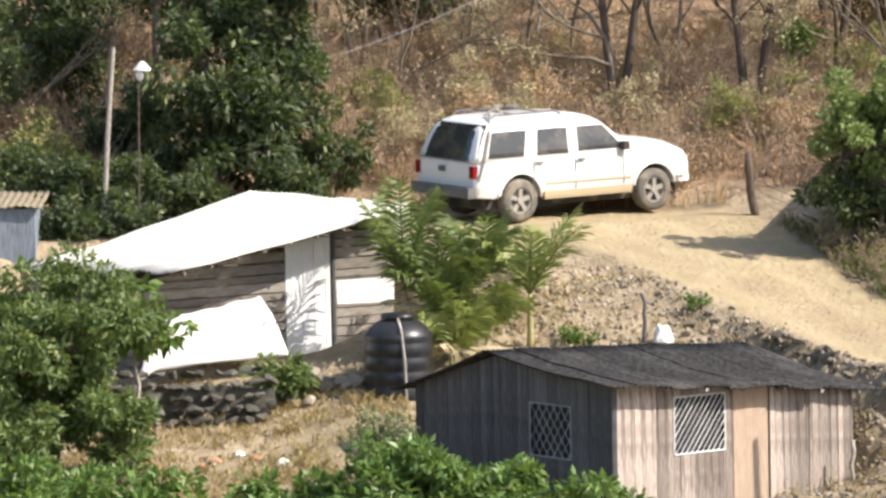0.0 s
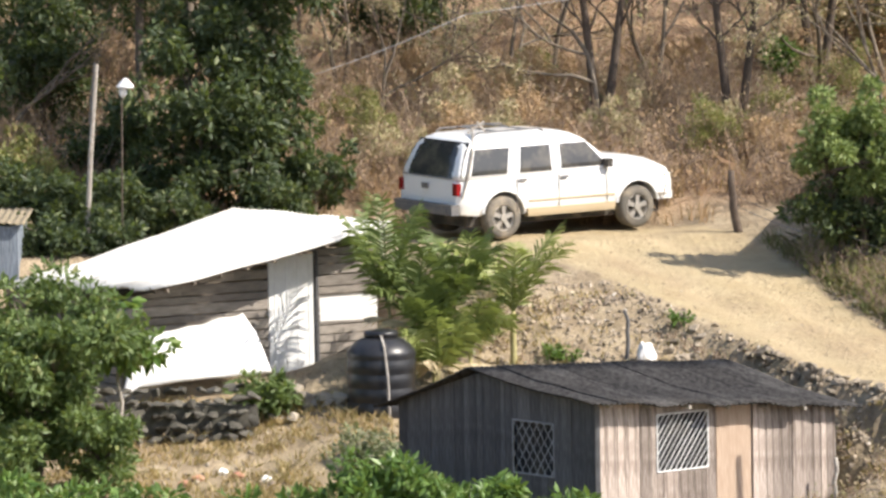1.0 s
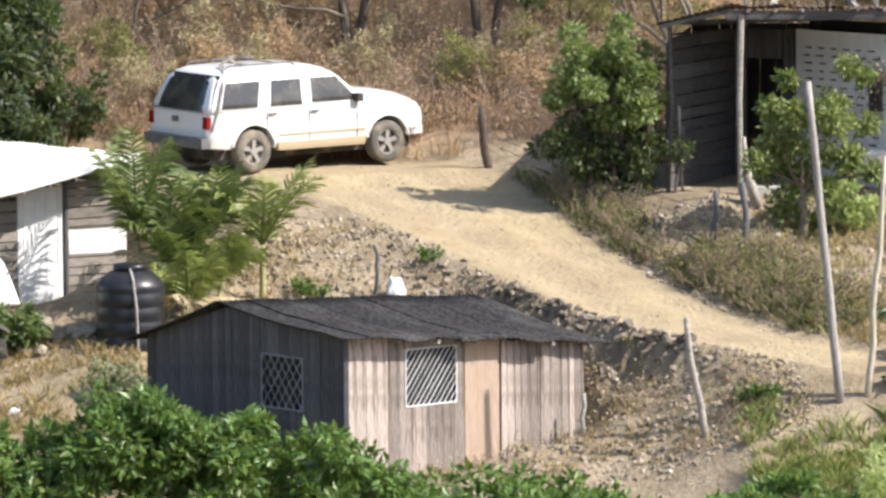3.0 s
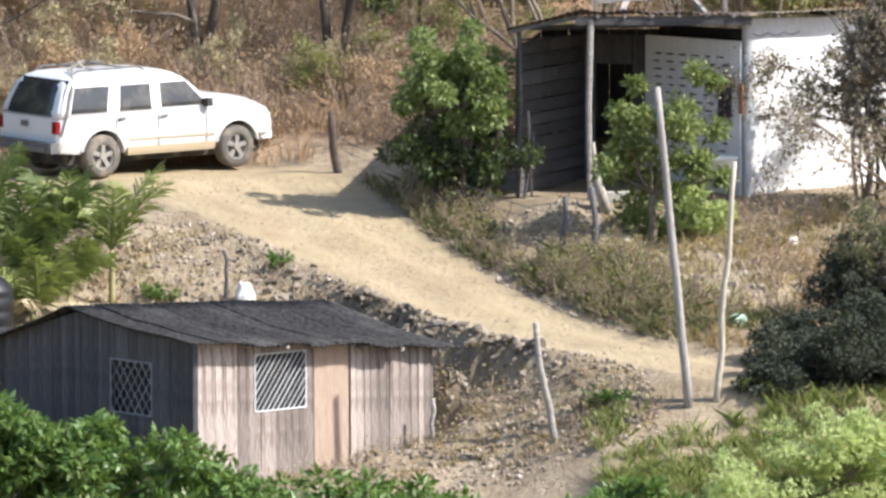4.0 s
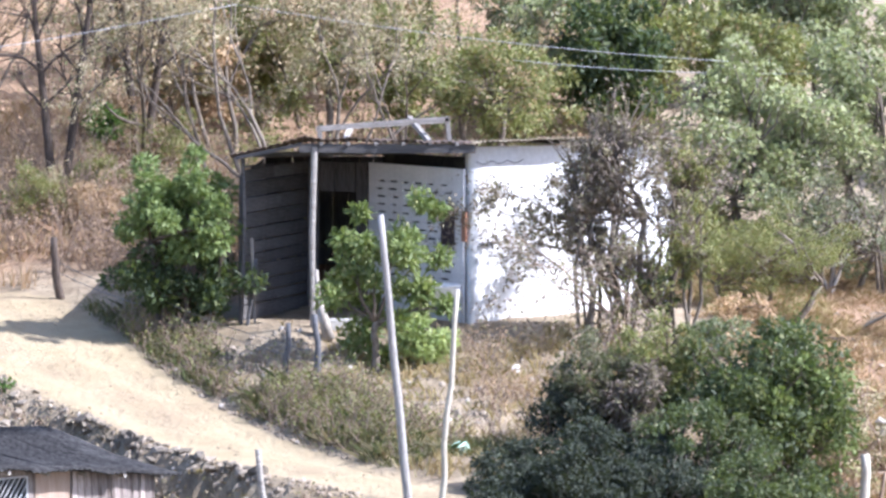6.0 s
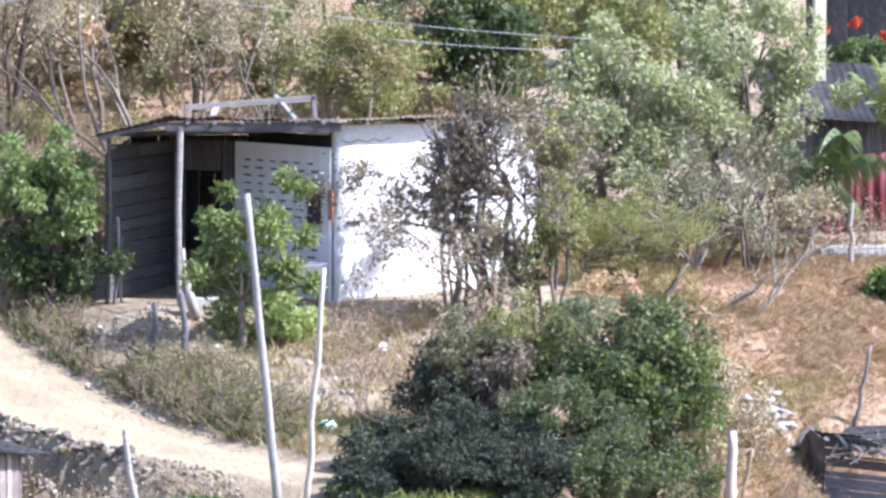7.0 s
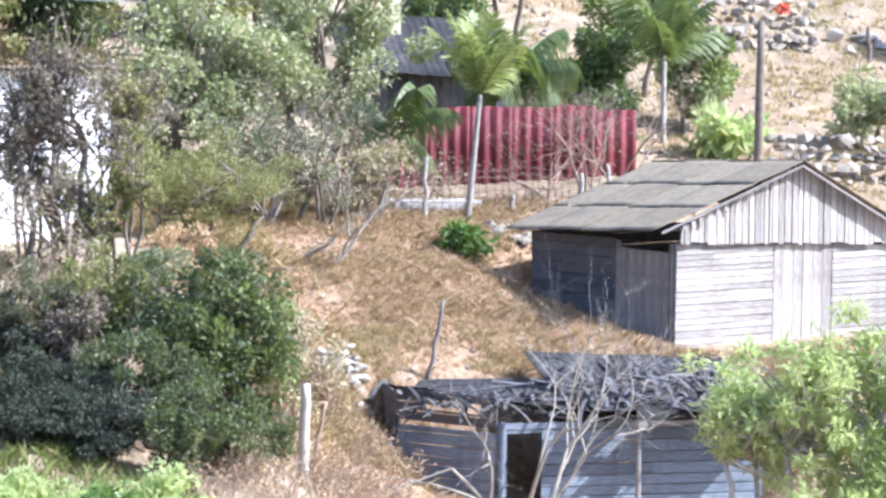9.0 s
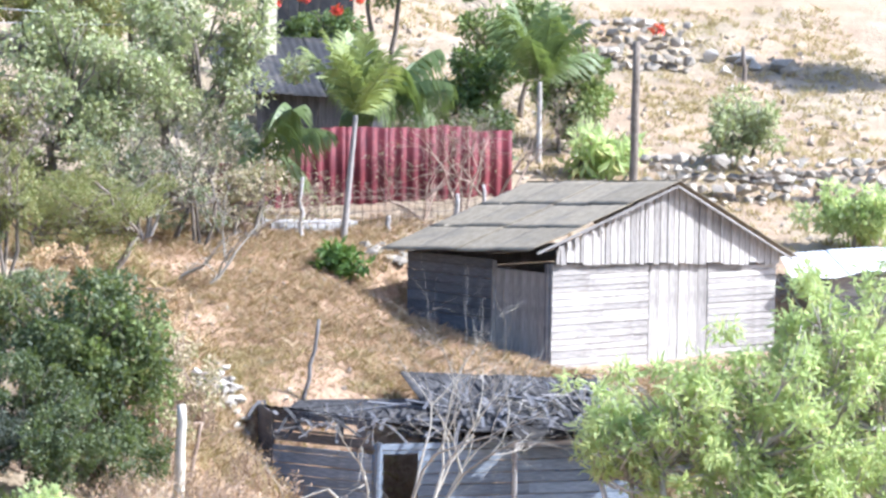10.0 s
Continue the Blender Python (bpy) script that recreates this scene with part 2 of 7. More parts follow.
bark_pale = surface("pale_dry_bark", (0.26, 0.23, 0.195), (0.44, 0.395, 0.35), 5, 0.9, 0.7, (0.2, 0.17, 0.14), 0.4, (2, 2, 0.5))
bark_dark = surface("dark_bark", (0.06, 0.045, 0.035), (0.13, 0.10, 0.08), 5, 0.95, 0.9, (0.03, 0.025, 0.02), 0.4, (2, 2, 0.5))
white_paint = surface("white_limewash", (0.66, 0.65, 0.64), (0.76, 0.75, 0.74), 3, 0.8, 0.3, (0.55, 0.52, 0.47), 0.3, vary=0.04)
cream_paint = surface("cream_paint", (0.66, 0.57, 0.38), (0.76, 0.68, 0.48), 3, 0.8, 0.2, (0.5, 0.42, 0.28), 0.3, vary=0.03)
white_door = surface("white_painted_metal", (0.70, 0.70, 0.69), (0.78, 0.78, 0.77), 2, 0.6, 0.1, (0.5, 0.46, 0.4), 0.35, vary=0.04)
white_board = surface("white_plastic_sheet", (0.80, 0.78, 0.75), (0.86, 0.85, 0.83), 2, 0.55, 0.1, (0.7, 0.55, 0.42), 0.15, vary=0.03)
roof_white = surface("whitened_corrugated_sheet", (0.50, 0.485, 0.45), (0.60, 0.585, 0.55), 1.2, 0.8, 0.15, (0.36, 0.31, 0.24), 0.5, vary=0.08)
roof_black = surface("tarred_cardboard_sheet", (0.024, 0.023, 0.023), (0.080, 0.075, 0.072), 2.5, 0.95, 0.6, (0.12, 0.115, 0.11), 0.5, spec=0.1, vary=0.2)
roof_grey = surface("grey_asphalt_sheet", (0.185, 0.15, 0.10), (0.255, 0.215, 0.15), 2.0, 1.0, 0.4, (0.09, 0.085, 0.08), 0.5, vary=0.12)
rusty = surface("rusty_sheet", (0.10, 0.07, 0.055), (0.22, 0.16, 0.12), 3, 0.8, 0.4, (0.05, 0.04, 0.035), 0.5)
red_sheet = surface("red_painted_sheet", (0.085, 0.012, 0.018), (0.155, 0.026, 0.030), 1.5, 0.65, 0.15, (0.19, 0.045, 0.04), 0.6, vary=0.12)
stone = surface("pale_field_stone", (0.23, 0.195, 0.15), (0.36, 0.315, 0.25), 2.5, 0.95, 0.8, (0.20, 0.17, 0.13), 0.5, vary=0.3)
stone_white = surface("whitish_stone", (0.32, 0.285, 0.235), (0.45, 0.405, 0.34), 2.5, 0.95, 0.6, (0.35, 0.30, 0.25), 0.4, vary=0.15)
concrete = surface("rough_concrete", (0.42, 0.40, 0.37), (0.54, 0.52, 0.48), 3, 0.95, 0.4, (0.26, 0.24, 0.21), 0.5)
black_plastic = surface("black_plastic", (0.014, 0.014, 0.016), (0.022, 0.022, 0.025), 3, 0.38, 0.05, (0.06, 0.055, 0.05), 0.3, spec=0.5)
# darker copy of the white iron, for the grille in shade
iron_shaded = surface("shade_darkened_iron", (0.26, 0.27, 0.28), (0.38, 0.38, 0.39), 6, 0.7, 0.1, (0.2, 0.15, 0.12), 0.4)
iron_white = surface("white_painted_iron", (0.55, 0.55, 0.55), (0.68, 0.68, 0.67), 6, 0.6, 0.1, (0.3, 0.2, 0.15), 0.3)
# near black, for the shade of unlit rooms and one dark roof
shade_roof_black = surface("black_for_shade_and_roof", (0.02, 0.02, 0.022), (0.035, 0.034, 0.035), 3, 0.95, 0.1)
wire = surface("grey_wire", (0.16, 0.15, 0.15), (0.26, 0.25, 0.24), 4, 0.5, 0.0, metal=0.5)
cable_grey = surface("pale_cable", (0.42, 0.42, 0.43), (0.52, 0.52, 0.52), 4, 0.6, 0.0)

leaf_dark = foliage("dark_green_leaves", (0.026, 0.041, 0.024), (0.100, 0.135, 0.060), (0.24, 0.27, 0.13), 0.07)
# leaves this dark to carry the shade beside the road
leaf_shade = foliage("shade_darkened_leaves", (0.028, 0.035, 0.028), (0.078, 0.088, 0.062), (0.09, 0.09, 0.06), 0.05, 0.9, 0.12)
leaf_dusty = foliage("dusty_olive_leaves", (0.085, 0.088, 0.055), (0.20, 0.195, 0.125), (0.26, 0.22, 0.15), 0.15, 0.8)
leaf_deep = foliage("deep_green_leaves", (0.040, 0.056, 0.030), (0.150, 0.18, 0.080), (0.30, 0.31, 0.15), 0.06)
leaf_mango = foliage("glossy_green_leaves", (0.060, 0.120, 0.028), (0.17, 0.275, 0.070), (0.27, 0.34, 0.14), 0.06, 0.38)
leaf_mid = foliage("mid_green_leaves", (0.065, 0.105, 0.036), (0.18, 0.245, 0.085), (0.26, 0.28, 0.11), 0.05)
leaf_light = foliage("light_green_leaves", (0.30, 0.38, 0.14), (0.58, 0.64, 0.30), (0.46, 0.44, 0.18), 0.10, 0.5, 0.55, (0.70, 0.80, 0.32))
leaf_citrus = foliage("yellowish_green_leaves", (0.12, 0.165, 0.05), (0.30, 0.35, 0.13), (0.36, 0.36, 0.16), 0.08)
leaf_shrub = foliage("fresh_green_leaves", (0.115, 0.17, 0.055), (0.31, 0.375, 0.14), (0.30, 0.36, 0.15), 0.06)
leaf_olive = foliage("olive_small_leaves", (0.19, 0.20, 0.075), (0.34, 0.335, 0.13), (0.30, 0.22, 0.10), 0.15)
leaf_grey = foliage("grey_green_leaves", (0.15, 0.175, 0.10), (0.33, 0.35, 0.21), (0.30, 0.27, 0.20), 0.15)
leaf_pale = foliage("pale_grey_green_leaves", (0.25, 0.275, 0.125), (0.54, 0.565, 0.29), (0.40, 0.36, 0.26), 0.18)
leaf_umber = foliage("withered_brown_leaves", (0.15, 0.115, 0.09), (0.31, 0.245, 0.20), (0.34, 0.30, 0.18), 0.2, 0.8, 0.2)
leaf_dry = foliage("dry_brown_leaves", (0.41, 0.26, 0.15), (0.60, 0.42, 0.26), (0.58, 0.44, 0.28), 0.10, 0.8, 0.25)
leaf_tan = foliage("dry_tan_leaves", (0.42, 0.335, 0.21), (0.61, 0.50, 0.335), (0.28, 0.29, 0.13), 0.2, 0.8, 0.25)
leaf_palm = foliage("palm_leaflets", (0.060, 0.100, 0.036), (0.155, 0.20, 0.07), (0.40, 0.36, 0.14), 0.12, 0.45)
leaf_sapling = foliage("yellow_green_palm_leaflets", (0.14, 0.185, 0.05), (0.30, 0.34, 0.11), (0.46, 0.40, 0.14), 0.15, 0.45)
grass_dry = foliage("dry_grass", (0.34, 0.235, 0.12), (0.52, 0.39, 0.21), (0.58, 0.47, 0.28), 0.2, 0.85, 0.4)
grass_red = foliage("reddish_dry_grass", (0.36, 0.215, 0.135), (0.53, 0.36, 0.24), (0.56, 0.43, 0.29), 0.15, 0.85, 0.4)
grass_green = foliage("green_grass", (0.13, 0.17, 0.045), (0.31, 0.35, 0.11), (0.33, 0.28, 0.12), 0.25, 0.7)
grass_mixed = foliage("half_dry_grass", (0.12, 0.105, 0.06), (0.25, 0.21, 0.12), (0.12, 0.15, 0.06), 0.2, 0.8)
flower_red = foliage("red_petals", (0.55, 0.03, 0.02), (0.75, 0.06, 0.04), (0.6, 0.1, 0.05), 0.1)
bark_bleached = surface("bleached_dead_bark", (0.32, 0.285, 0.225), (0.48, 0.435, 0.355), 5, 0.9, 0.6, (0.28, 0.24, 0.18), 0.4, (2, 2, 0.5))
wood_straw = surface("straw_coloured_stem", (0.30, 0.27, 0.12), (0.46, 0.41, 0.20), 5, 0.8, 0.4, vary=0.1)
twig = surface("dry_twigs", (0.26, 0.18, 0.125), (0.44, 0.34, 0.26), 6, 0.95, 0.0, vary=0.2)


def ground_material():
    """Dirt road, stony earth and litter, led by two painted masks on the ground's points."""
    m, nt, p = material("dry_earth")
    road = nt.nodes.new("ShaderNodeAttribute")
    road.attribute_name = "road"
    red = nt.nodes.new("ShaderNodeAttribute")
    red.attribute_name = "dry"
    fine, mid, broad = grained(nt, 9, 8), grained(nt, 1.7, 6), grained(nt, 0.25, 4)
    earth = mixed(nt, ranged(nt, mid, 0.35, 0.65), (0.26, 0.20, 0.135), (0.40, 0.325, 0.225))
    earth = mixed(nt, ranged(nt, fine, 0.5, 0.72, 0, 0.75), earth, (0.17, 0.13, 0.09))
    earth = mixed(nt, ranged(nt, broad, 0.5, 0.65, 0, 0.4), earth, (0.24, 0.19, 0.11))
    litter = mixed(nt, ranged(nt, fine, 0.35, 0.65), (0.28, 0.18, 0.115), (0.44, 0.305, 0.195))
    col = mixed(nt, red.outputs["Fac"], earth, litter)
    sand = mixed(nt, ranged(nt, mid, 0.3, 0.7), (0.35, 0.275, 0.165), (0.43, 0.35, 0.22))
    sand = mixed(nt, ranged(nt, fine, 0.5, 0.75, 0, 0.35), sand, (0.29, 0.215, 0.145))
    sand = mixed(nt, ranged(nt, grained(nt, 0.55, 7), 0.5, 0.66, 0, 0.6), sand, (0.30, 0.225, 0.15))
    rut = nt.nodes.new("ShaderNodeAttribute")
    rut.attribute_name = "rut"
    worn = nt.nodes.new("ShaderNodeMath")
    worn.operation = "MULTIPLY"
    nt.links.new(rut.outputs["Fac"], worn.inputs[0])
    nt.links.new(ranged(nt, grained(nt, 0.8, 5), 0.38, 0.6, 0.1, 0.9), worn.inputs[1])
    sand = mixed(nt, worn.outputs[0], sand, (0.44, 0.35, 0.225))
    edge = nt.nodes.new("ShaderNodeMath")
    edge.operation = "ADD"
    nt.links.new(road.outputs["Fac"], edge.inputs[0])
    nt.links.new(ranged(nt, grained(nt, 2.6, 6), 0.3, 0.7, -0.3, 0.3), edge.inputs[1])
    col = mixed(nt, ranged(nt, edge.outputs[0], 0.35, 0.65), col, sand)
    nt.links.new(col, p.inputs["Base Color"])
    p.inputs["Roughness"].default_value = 0.97
    p.inputs["Specular IOR Level"].default_value = 0.1
    bumped(nt, p, fine, 0.9, 0.08)
    return m


# ---------------------------------------------------------------- the hillside, one sheet
def spread(lo, hi, step, far_lo, far_hi):
    """Fine steps from lo to hi, then ever wider ones out to far_lo and far_hi."""
    out = list(np.arange(lo, hi + 1e-6, step))
    s, v = step, lo
    while v > far_lo:
        s *= 1.5
        v -= s
        out.insert(0, v)
    s, v = step, hi
    while v < far_hi:
        s *= 1.5
        v += s
        out.append(v)
    return [float(a) for a in out]


def build_ground():
    xs, ys = spread(-12, 38, 0.22, -2500, 2500), spread(74, 122, 0.2, -2500, 3000)
    vs = [(x, y, ground_z(x, y)) for y in ys for x in xs]
    nx = len(xs)
    fs = [(j * nx + i, j * nx + i + 1, (j + 1) * nx + i + 1, (j + 1) * nx + i) for j in range(len(ys) - 1) for i in range(nx - 1)]
    g = Geo()
    g.v, g.f = vs, fs
    ob = new("ground", mesh_of("ground", g, ground_material(), True))
    tagged(ob, "dry stony hillside with a pale sandy dirt road", "hillside", kind="structure")
    on_road, dry, rut = [], [], []
    for x, y, z in vs:
        d, w, _, _ = road_at(x, y) if -12 < x < 24 and 70 < y < 102 else (9, 1, 0, 0)
        on_road.append(min(1.0, max(0.0, 0.5 + (w - d) / 0.7)))
        rut.append(math.exp(-((d - 0.60) / 0.24) ** 2) if d < w * 1.1 else 0.0)
        up = min(1.0, max(0.0, (y - (96.6 if x < 7 else 95)) / 1.2)) if x < 16.5 else min(1.0, max(0.0, (x - 16.5) / 1.5)) * min(1.0, max(0.0, (101 - y) / 2))
        if x > 24:
            up = max(up * 0.5, 0.45 * min(1.0, max(0.0, noise.noise(Vector((x * 0.4, y * 0.4, 2.0))) * 3 + 0.5)))
        dry.append(up)
    for key, vals in (("road", on_road), ("dry", dry), ("rut", rut)):
        a = ob.data.attributes.new(key, "FLOAT", "POINT")
        a.data.foreach_set("value", vals)
    return ob


ground = build_ground()


# ---------------------------------------------------------------- shacks
def plank(parent, a, b, c, d, out, thick, mat, name="plank"):
    """A board with corners a-b (one long edge) and d-c (the other), thick along out; its own x runs along the grain."""
    a, b, c, d = (Vector(p) for p in (a, b, c, d))
    out = Vector(out).normalized()
    ax = (b - a).normalized()
    ay = out.cross(ax).normalized()
    m = Matrix.Translation((a + b + c + d) / 4) @ Matrix((ax, ay, out)).transposed().to_4x4()
    inv = m.inverted()
    g = Geo().prism([inv @ p for p in (a, b, c, d)], (0, 0, thick))
    ob = new(name, mesh_of(name, g, mat))
    ob.parent = parent
    ob.matrix_basis = Matrix.Translation(-ORIGIN[parent]) @ m
    ORIGIN[ob] = ORIGIN[parent]
    return ob


def board_wall(parent, p, q, bottom, top, width, mat, upright=True, holes=(), seed=0, thick=0.025, gap=0.006, ragged=0.0, name="plank"):
    """A wall of boards from p to q (x, y); bottom(s) and top(s) give heights along it; holes: (s0, s1, z0, z1)."""
    rng = random.Random(seed)
    p, q = Vector((*p, 0)), Vector((*q, 0))
    length = (q - p).length
    ax = (q - p).normalized()
    out = Vector((ax.y, -ax.x, 0))

    def at(s, z, off=0.0):
        return p + ax * s + Vector((0, 0, z)) + out * off

    def clear(s0, s1, z0, z1):
        """The pieces of a rectangle that no hole takes."""
        todo = [(s0, s1, z0, z1)]
        for h in holes:
            nxt = []
            for a0, a1, b0, b1 in todo:
                if a1 <= h[0] or a0 >= h[1] or b1 <= h[2] or b0 >= h[3]:
                    nxt.append((a0, a1, b0, b1))
                    continue
                if a0 < h[0]:
                    nxt.append((a0, h[0], b0, b1))
                if a1 > h[1]:
                    nxt.append((h[1], a1, b0, b1))
                m0, m1 = max(a0, h[0]), min(a1, h[1])
                if b0 < h[2]:
                    nxt.append((m0, m1, b0, h[2]))
                if b1 > h[3]:
                    nxt.append((m0, m1, h[3], b1))
            todo = [r for r in nxt if r[1] - r[0] > 0.015 and r[3] - r[2] > 0.015]
        return todo

    if upright:
        s = 0.0
        while s < length - 0.01:
            w = min(width * rng.uniform(0.5, 1.45), length - s)
            s1 = s + w
            zt = max(top(s), top(s1)) + 1
            off = rng.uniform(0, 0.012)
            low = rng.uniform(0, ragged)
            for a0, a1, b0, b1 in clear(s, s1, min(bottom(s), bottom(s1)), zt):
                t0, t1 = min(b1, top(a0)), min(b1, top(a1))
                g0, g1 = (max(b0, bottom(a0)) + low, max(b0, bottom(a1)) + low) if b0 < bottom(s) + 0.05 else (b0, b0)
                if min(t0 - g0, t1 - g1) > 0.01:
                    lean = rng.uniform(-0.004, 0.004)
                    plank(parent, at(a0 + gap / 2, g0, off), at(a0 + gap / 2 + lean, t0, off), at(a1 - gap / 2 + lean, t1, off), at(a1 - gap / 2, g1, off), out, thick, mat, name)
            s = s1
    else:
        z = min(bottom(0), bottom(length))
        zt = max(top(k * length / 20) for k in range(21))
        while z < zt - 0.02:
            h = width * rng.uniform(0.8, 1.2)
            off = rng.uniform(0, 0.018)
            for a0, a1, b0, b1 in clear(0, length, z, z + h):
                cuts = [a0, a1]
                if a1 - a0 > 2.2:
                    cuts.insert(1, a0 + (a1 - a0) * rng.uniform(0.35, 0.65))
                for c0, c1 in zip(cuts, cuts[1:]):
                    steps = max(1, int((c1 - c0) / 0.6)) if top(c0) < b1 or top(c1) < b1 else 1
                    for k in range(steps):
                        e0, e1 = c0 + (c1 - c0) * k / steps, c0 + (c1 - c0) * (k + 1) / steps
                        t0, t1 = min(b1, top(e0)), min(b1, top(e1))
                        if t0 - b0 > 0.005 and t1 - b0 > 0.005:
                            tip = rng.uniform(-0.006, 0.006)
                            plank(parent, at(e0, b0 + gap / 2, off), at(e1, b0 + gap / 2 + tip, off), at(e1, t1 - gap / 2 + tip, off), at(e0, t0 - gap / 2, off), out, thick, mat, name)
            z += h


def sheet_roof(parent, e0, e1, r1, r0, sheets, wave, amp, mat, name="roof_sheet", seed=0, sag=0.02, thick=0.008, rag=0.04, wobble=1.0):
    """Corrugated sheets laid side by side from the eave e0-e1 up to r0-r1; the waves run down the slope."""
    rng = random.Random(seed)
    e0, e1, r1, r0 = (Vector(p) for p in (e0, e1, r1, r0))
    n = (e1 - e0).cross(r0 - e0).normalized()
    if n.z < 0:
        n = -n
    width = (e1 - e0).length
    for k in range(sheets):
        u0, u1 = k / sheets - 0.012, (k + 1) / sheets + 0.012
        cols = max(8, int(width * (u1 - u0) / wave * 6))
        lift = 0.012 * (k % 2) + rng.uniform(0, 0.01)
        lo = rng.uniform(-rag, rag * 0.2) / (r0 - e0).length
        rows = 6
        g = Geo()
        for layer in (0, 1):
            for j in range(rows + 1):
                v = lo + (1 - lo) * j / rows
                for i in range(cols + 1):
                    u = u0 + (u1 - u0) * i / cols
                    p = e0.lerp(e1, u).lerp(r0.lerp(r1, u), v)
                    dip = -sag * math.sin(math.pi * min(1, max(0, v))) + wobble * 0.02 * noise.noise(p * 0.8)
                    edge = wobble * 0.025 * noise.noise(p * 2.3) * (1 - v) * 2
                    g.v.append(tuple(p + n * (lift + dip + edge + amp * math.sin(u * width / wave * 2 * math.pi) - layer * thick)))
        c = cols + 1
        half = (rows + 1) * c
        for j in range(rows):
            for i in range(cols):
                a = j * c + i
                g.f.append((a, a + 1, a + c + 1, a + c))
                g.f.append((half + a, half + a + c, half + a + c + 1, half + a + 1))
        for i in range(cols):
            g.f.append((i, half + i, half + i + 1, i + 1))
            a = rows * c + i
            g.f.append((a, a + 1, half + a + 1, half + a))
        for j in range(rows):
            a = j * c
            g.f.append((a, a + c, half + a + c, half + a))
            a = j * c + cols
            g.f.append((a, half + a, half + a + c, a + c))
        part(name, g, mat, parent, smooth=True)


def line(a, b):
    return lambda s, a=a, b=b: a[1] + (b[1] - a[1]) * (s - a[0]) / (b[0] - a[0])


def beam(parent, a, b, size, mat, name="rafter"):
    a, b = Vector(a), Vector(b)
    d = (b - a).normalized()
    up = Vector((0, 0, 1)) if abs(d.z) < 0.9 else Vector((1, 0, 0))
    side = d.cross(up).normalized()
    upv = side.cross(d)
    h = size / 2
    return plank(parent, a - side * h - upv * h, b - side * h - upv * h, b + side * h - upv * h, a + side * h - upv * h, upv, size, mat, name)


def grille(parent, p, ax, out, w, h, n, seed, cross):
    # crossed grille hangs on the shaded wall, shade put into its paint
    paint = iron_shaded if cross else iron_white
    """A white iron window grille of slanting flat bars inside a frame."""
    fr = Geo()
    for a, b in (((0, 0), (w, 0)), ((0, h), (w, h)), ((0, 0), (0, h)), ((w, 0), (w, h))):
        fr.tube([p + ax * a[0] + Vector((0, 0, a[1])) + out * 0.03, p + ax * b[0] + Vector((0, 0, b[1])) + out * 0.03], 0.014, 4)
    win = part("window", fr, paint, parent, "painted iron window grille of slanting bars")
    for k in range(n):
        u = -h * 0.75 + (w + h * 0.75) * (k + 0.5) / n
        pts = []
        for s, z in ((u, 0.0), (u + h * 0.75, h)):
            pts.append((s, z))
        (s0, z0), (s1, z1) = pts
        if s0 < 0:
            z0, s0 = z0 + (0 - s0) * (z1 - z0) / (s1 - s0), 0.0
        if s1 > w:
            z1, s1 = z1 - (s1 - w) * (z1 - z0) / (s1 - s0), w
        if z1 - z0 > 0.04:
            for flip in ((False, True) if cross else (False,)):
                f0, f1 = (w - s0, w - s1) if flip else (s0, s1)
                part("bar", Geo().tube([p + ax * f0 + Vector((0, 0, z0)) + out * 0.03, p + ax * f1 + Vector((0, 0, z1)) + out * 0.03], 0.007 if cross else 0.009, 4), paint, win)
    # black sheet for the shade of the room behind the bars
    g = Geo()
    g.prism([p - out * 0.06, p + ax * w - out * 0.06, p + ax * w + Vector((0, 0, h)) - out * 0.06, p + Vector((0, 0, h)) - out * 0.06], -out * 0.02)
    part("dark_lining", g, shade_roof_black, win)


def wall_frame(p, q):
    p, q = Vector((*p, 0)), Vector((*q, 0))
    ax = (q - p).normalized()
    return p, ax, Vector((ax.y, -ax.x, 0)), (q - p).length


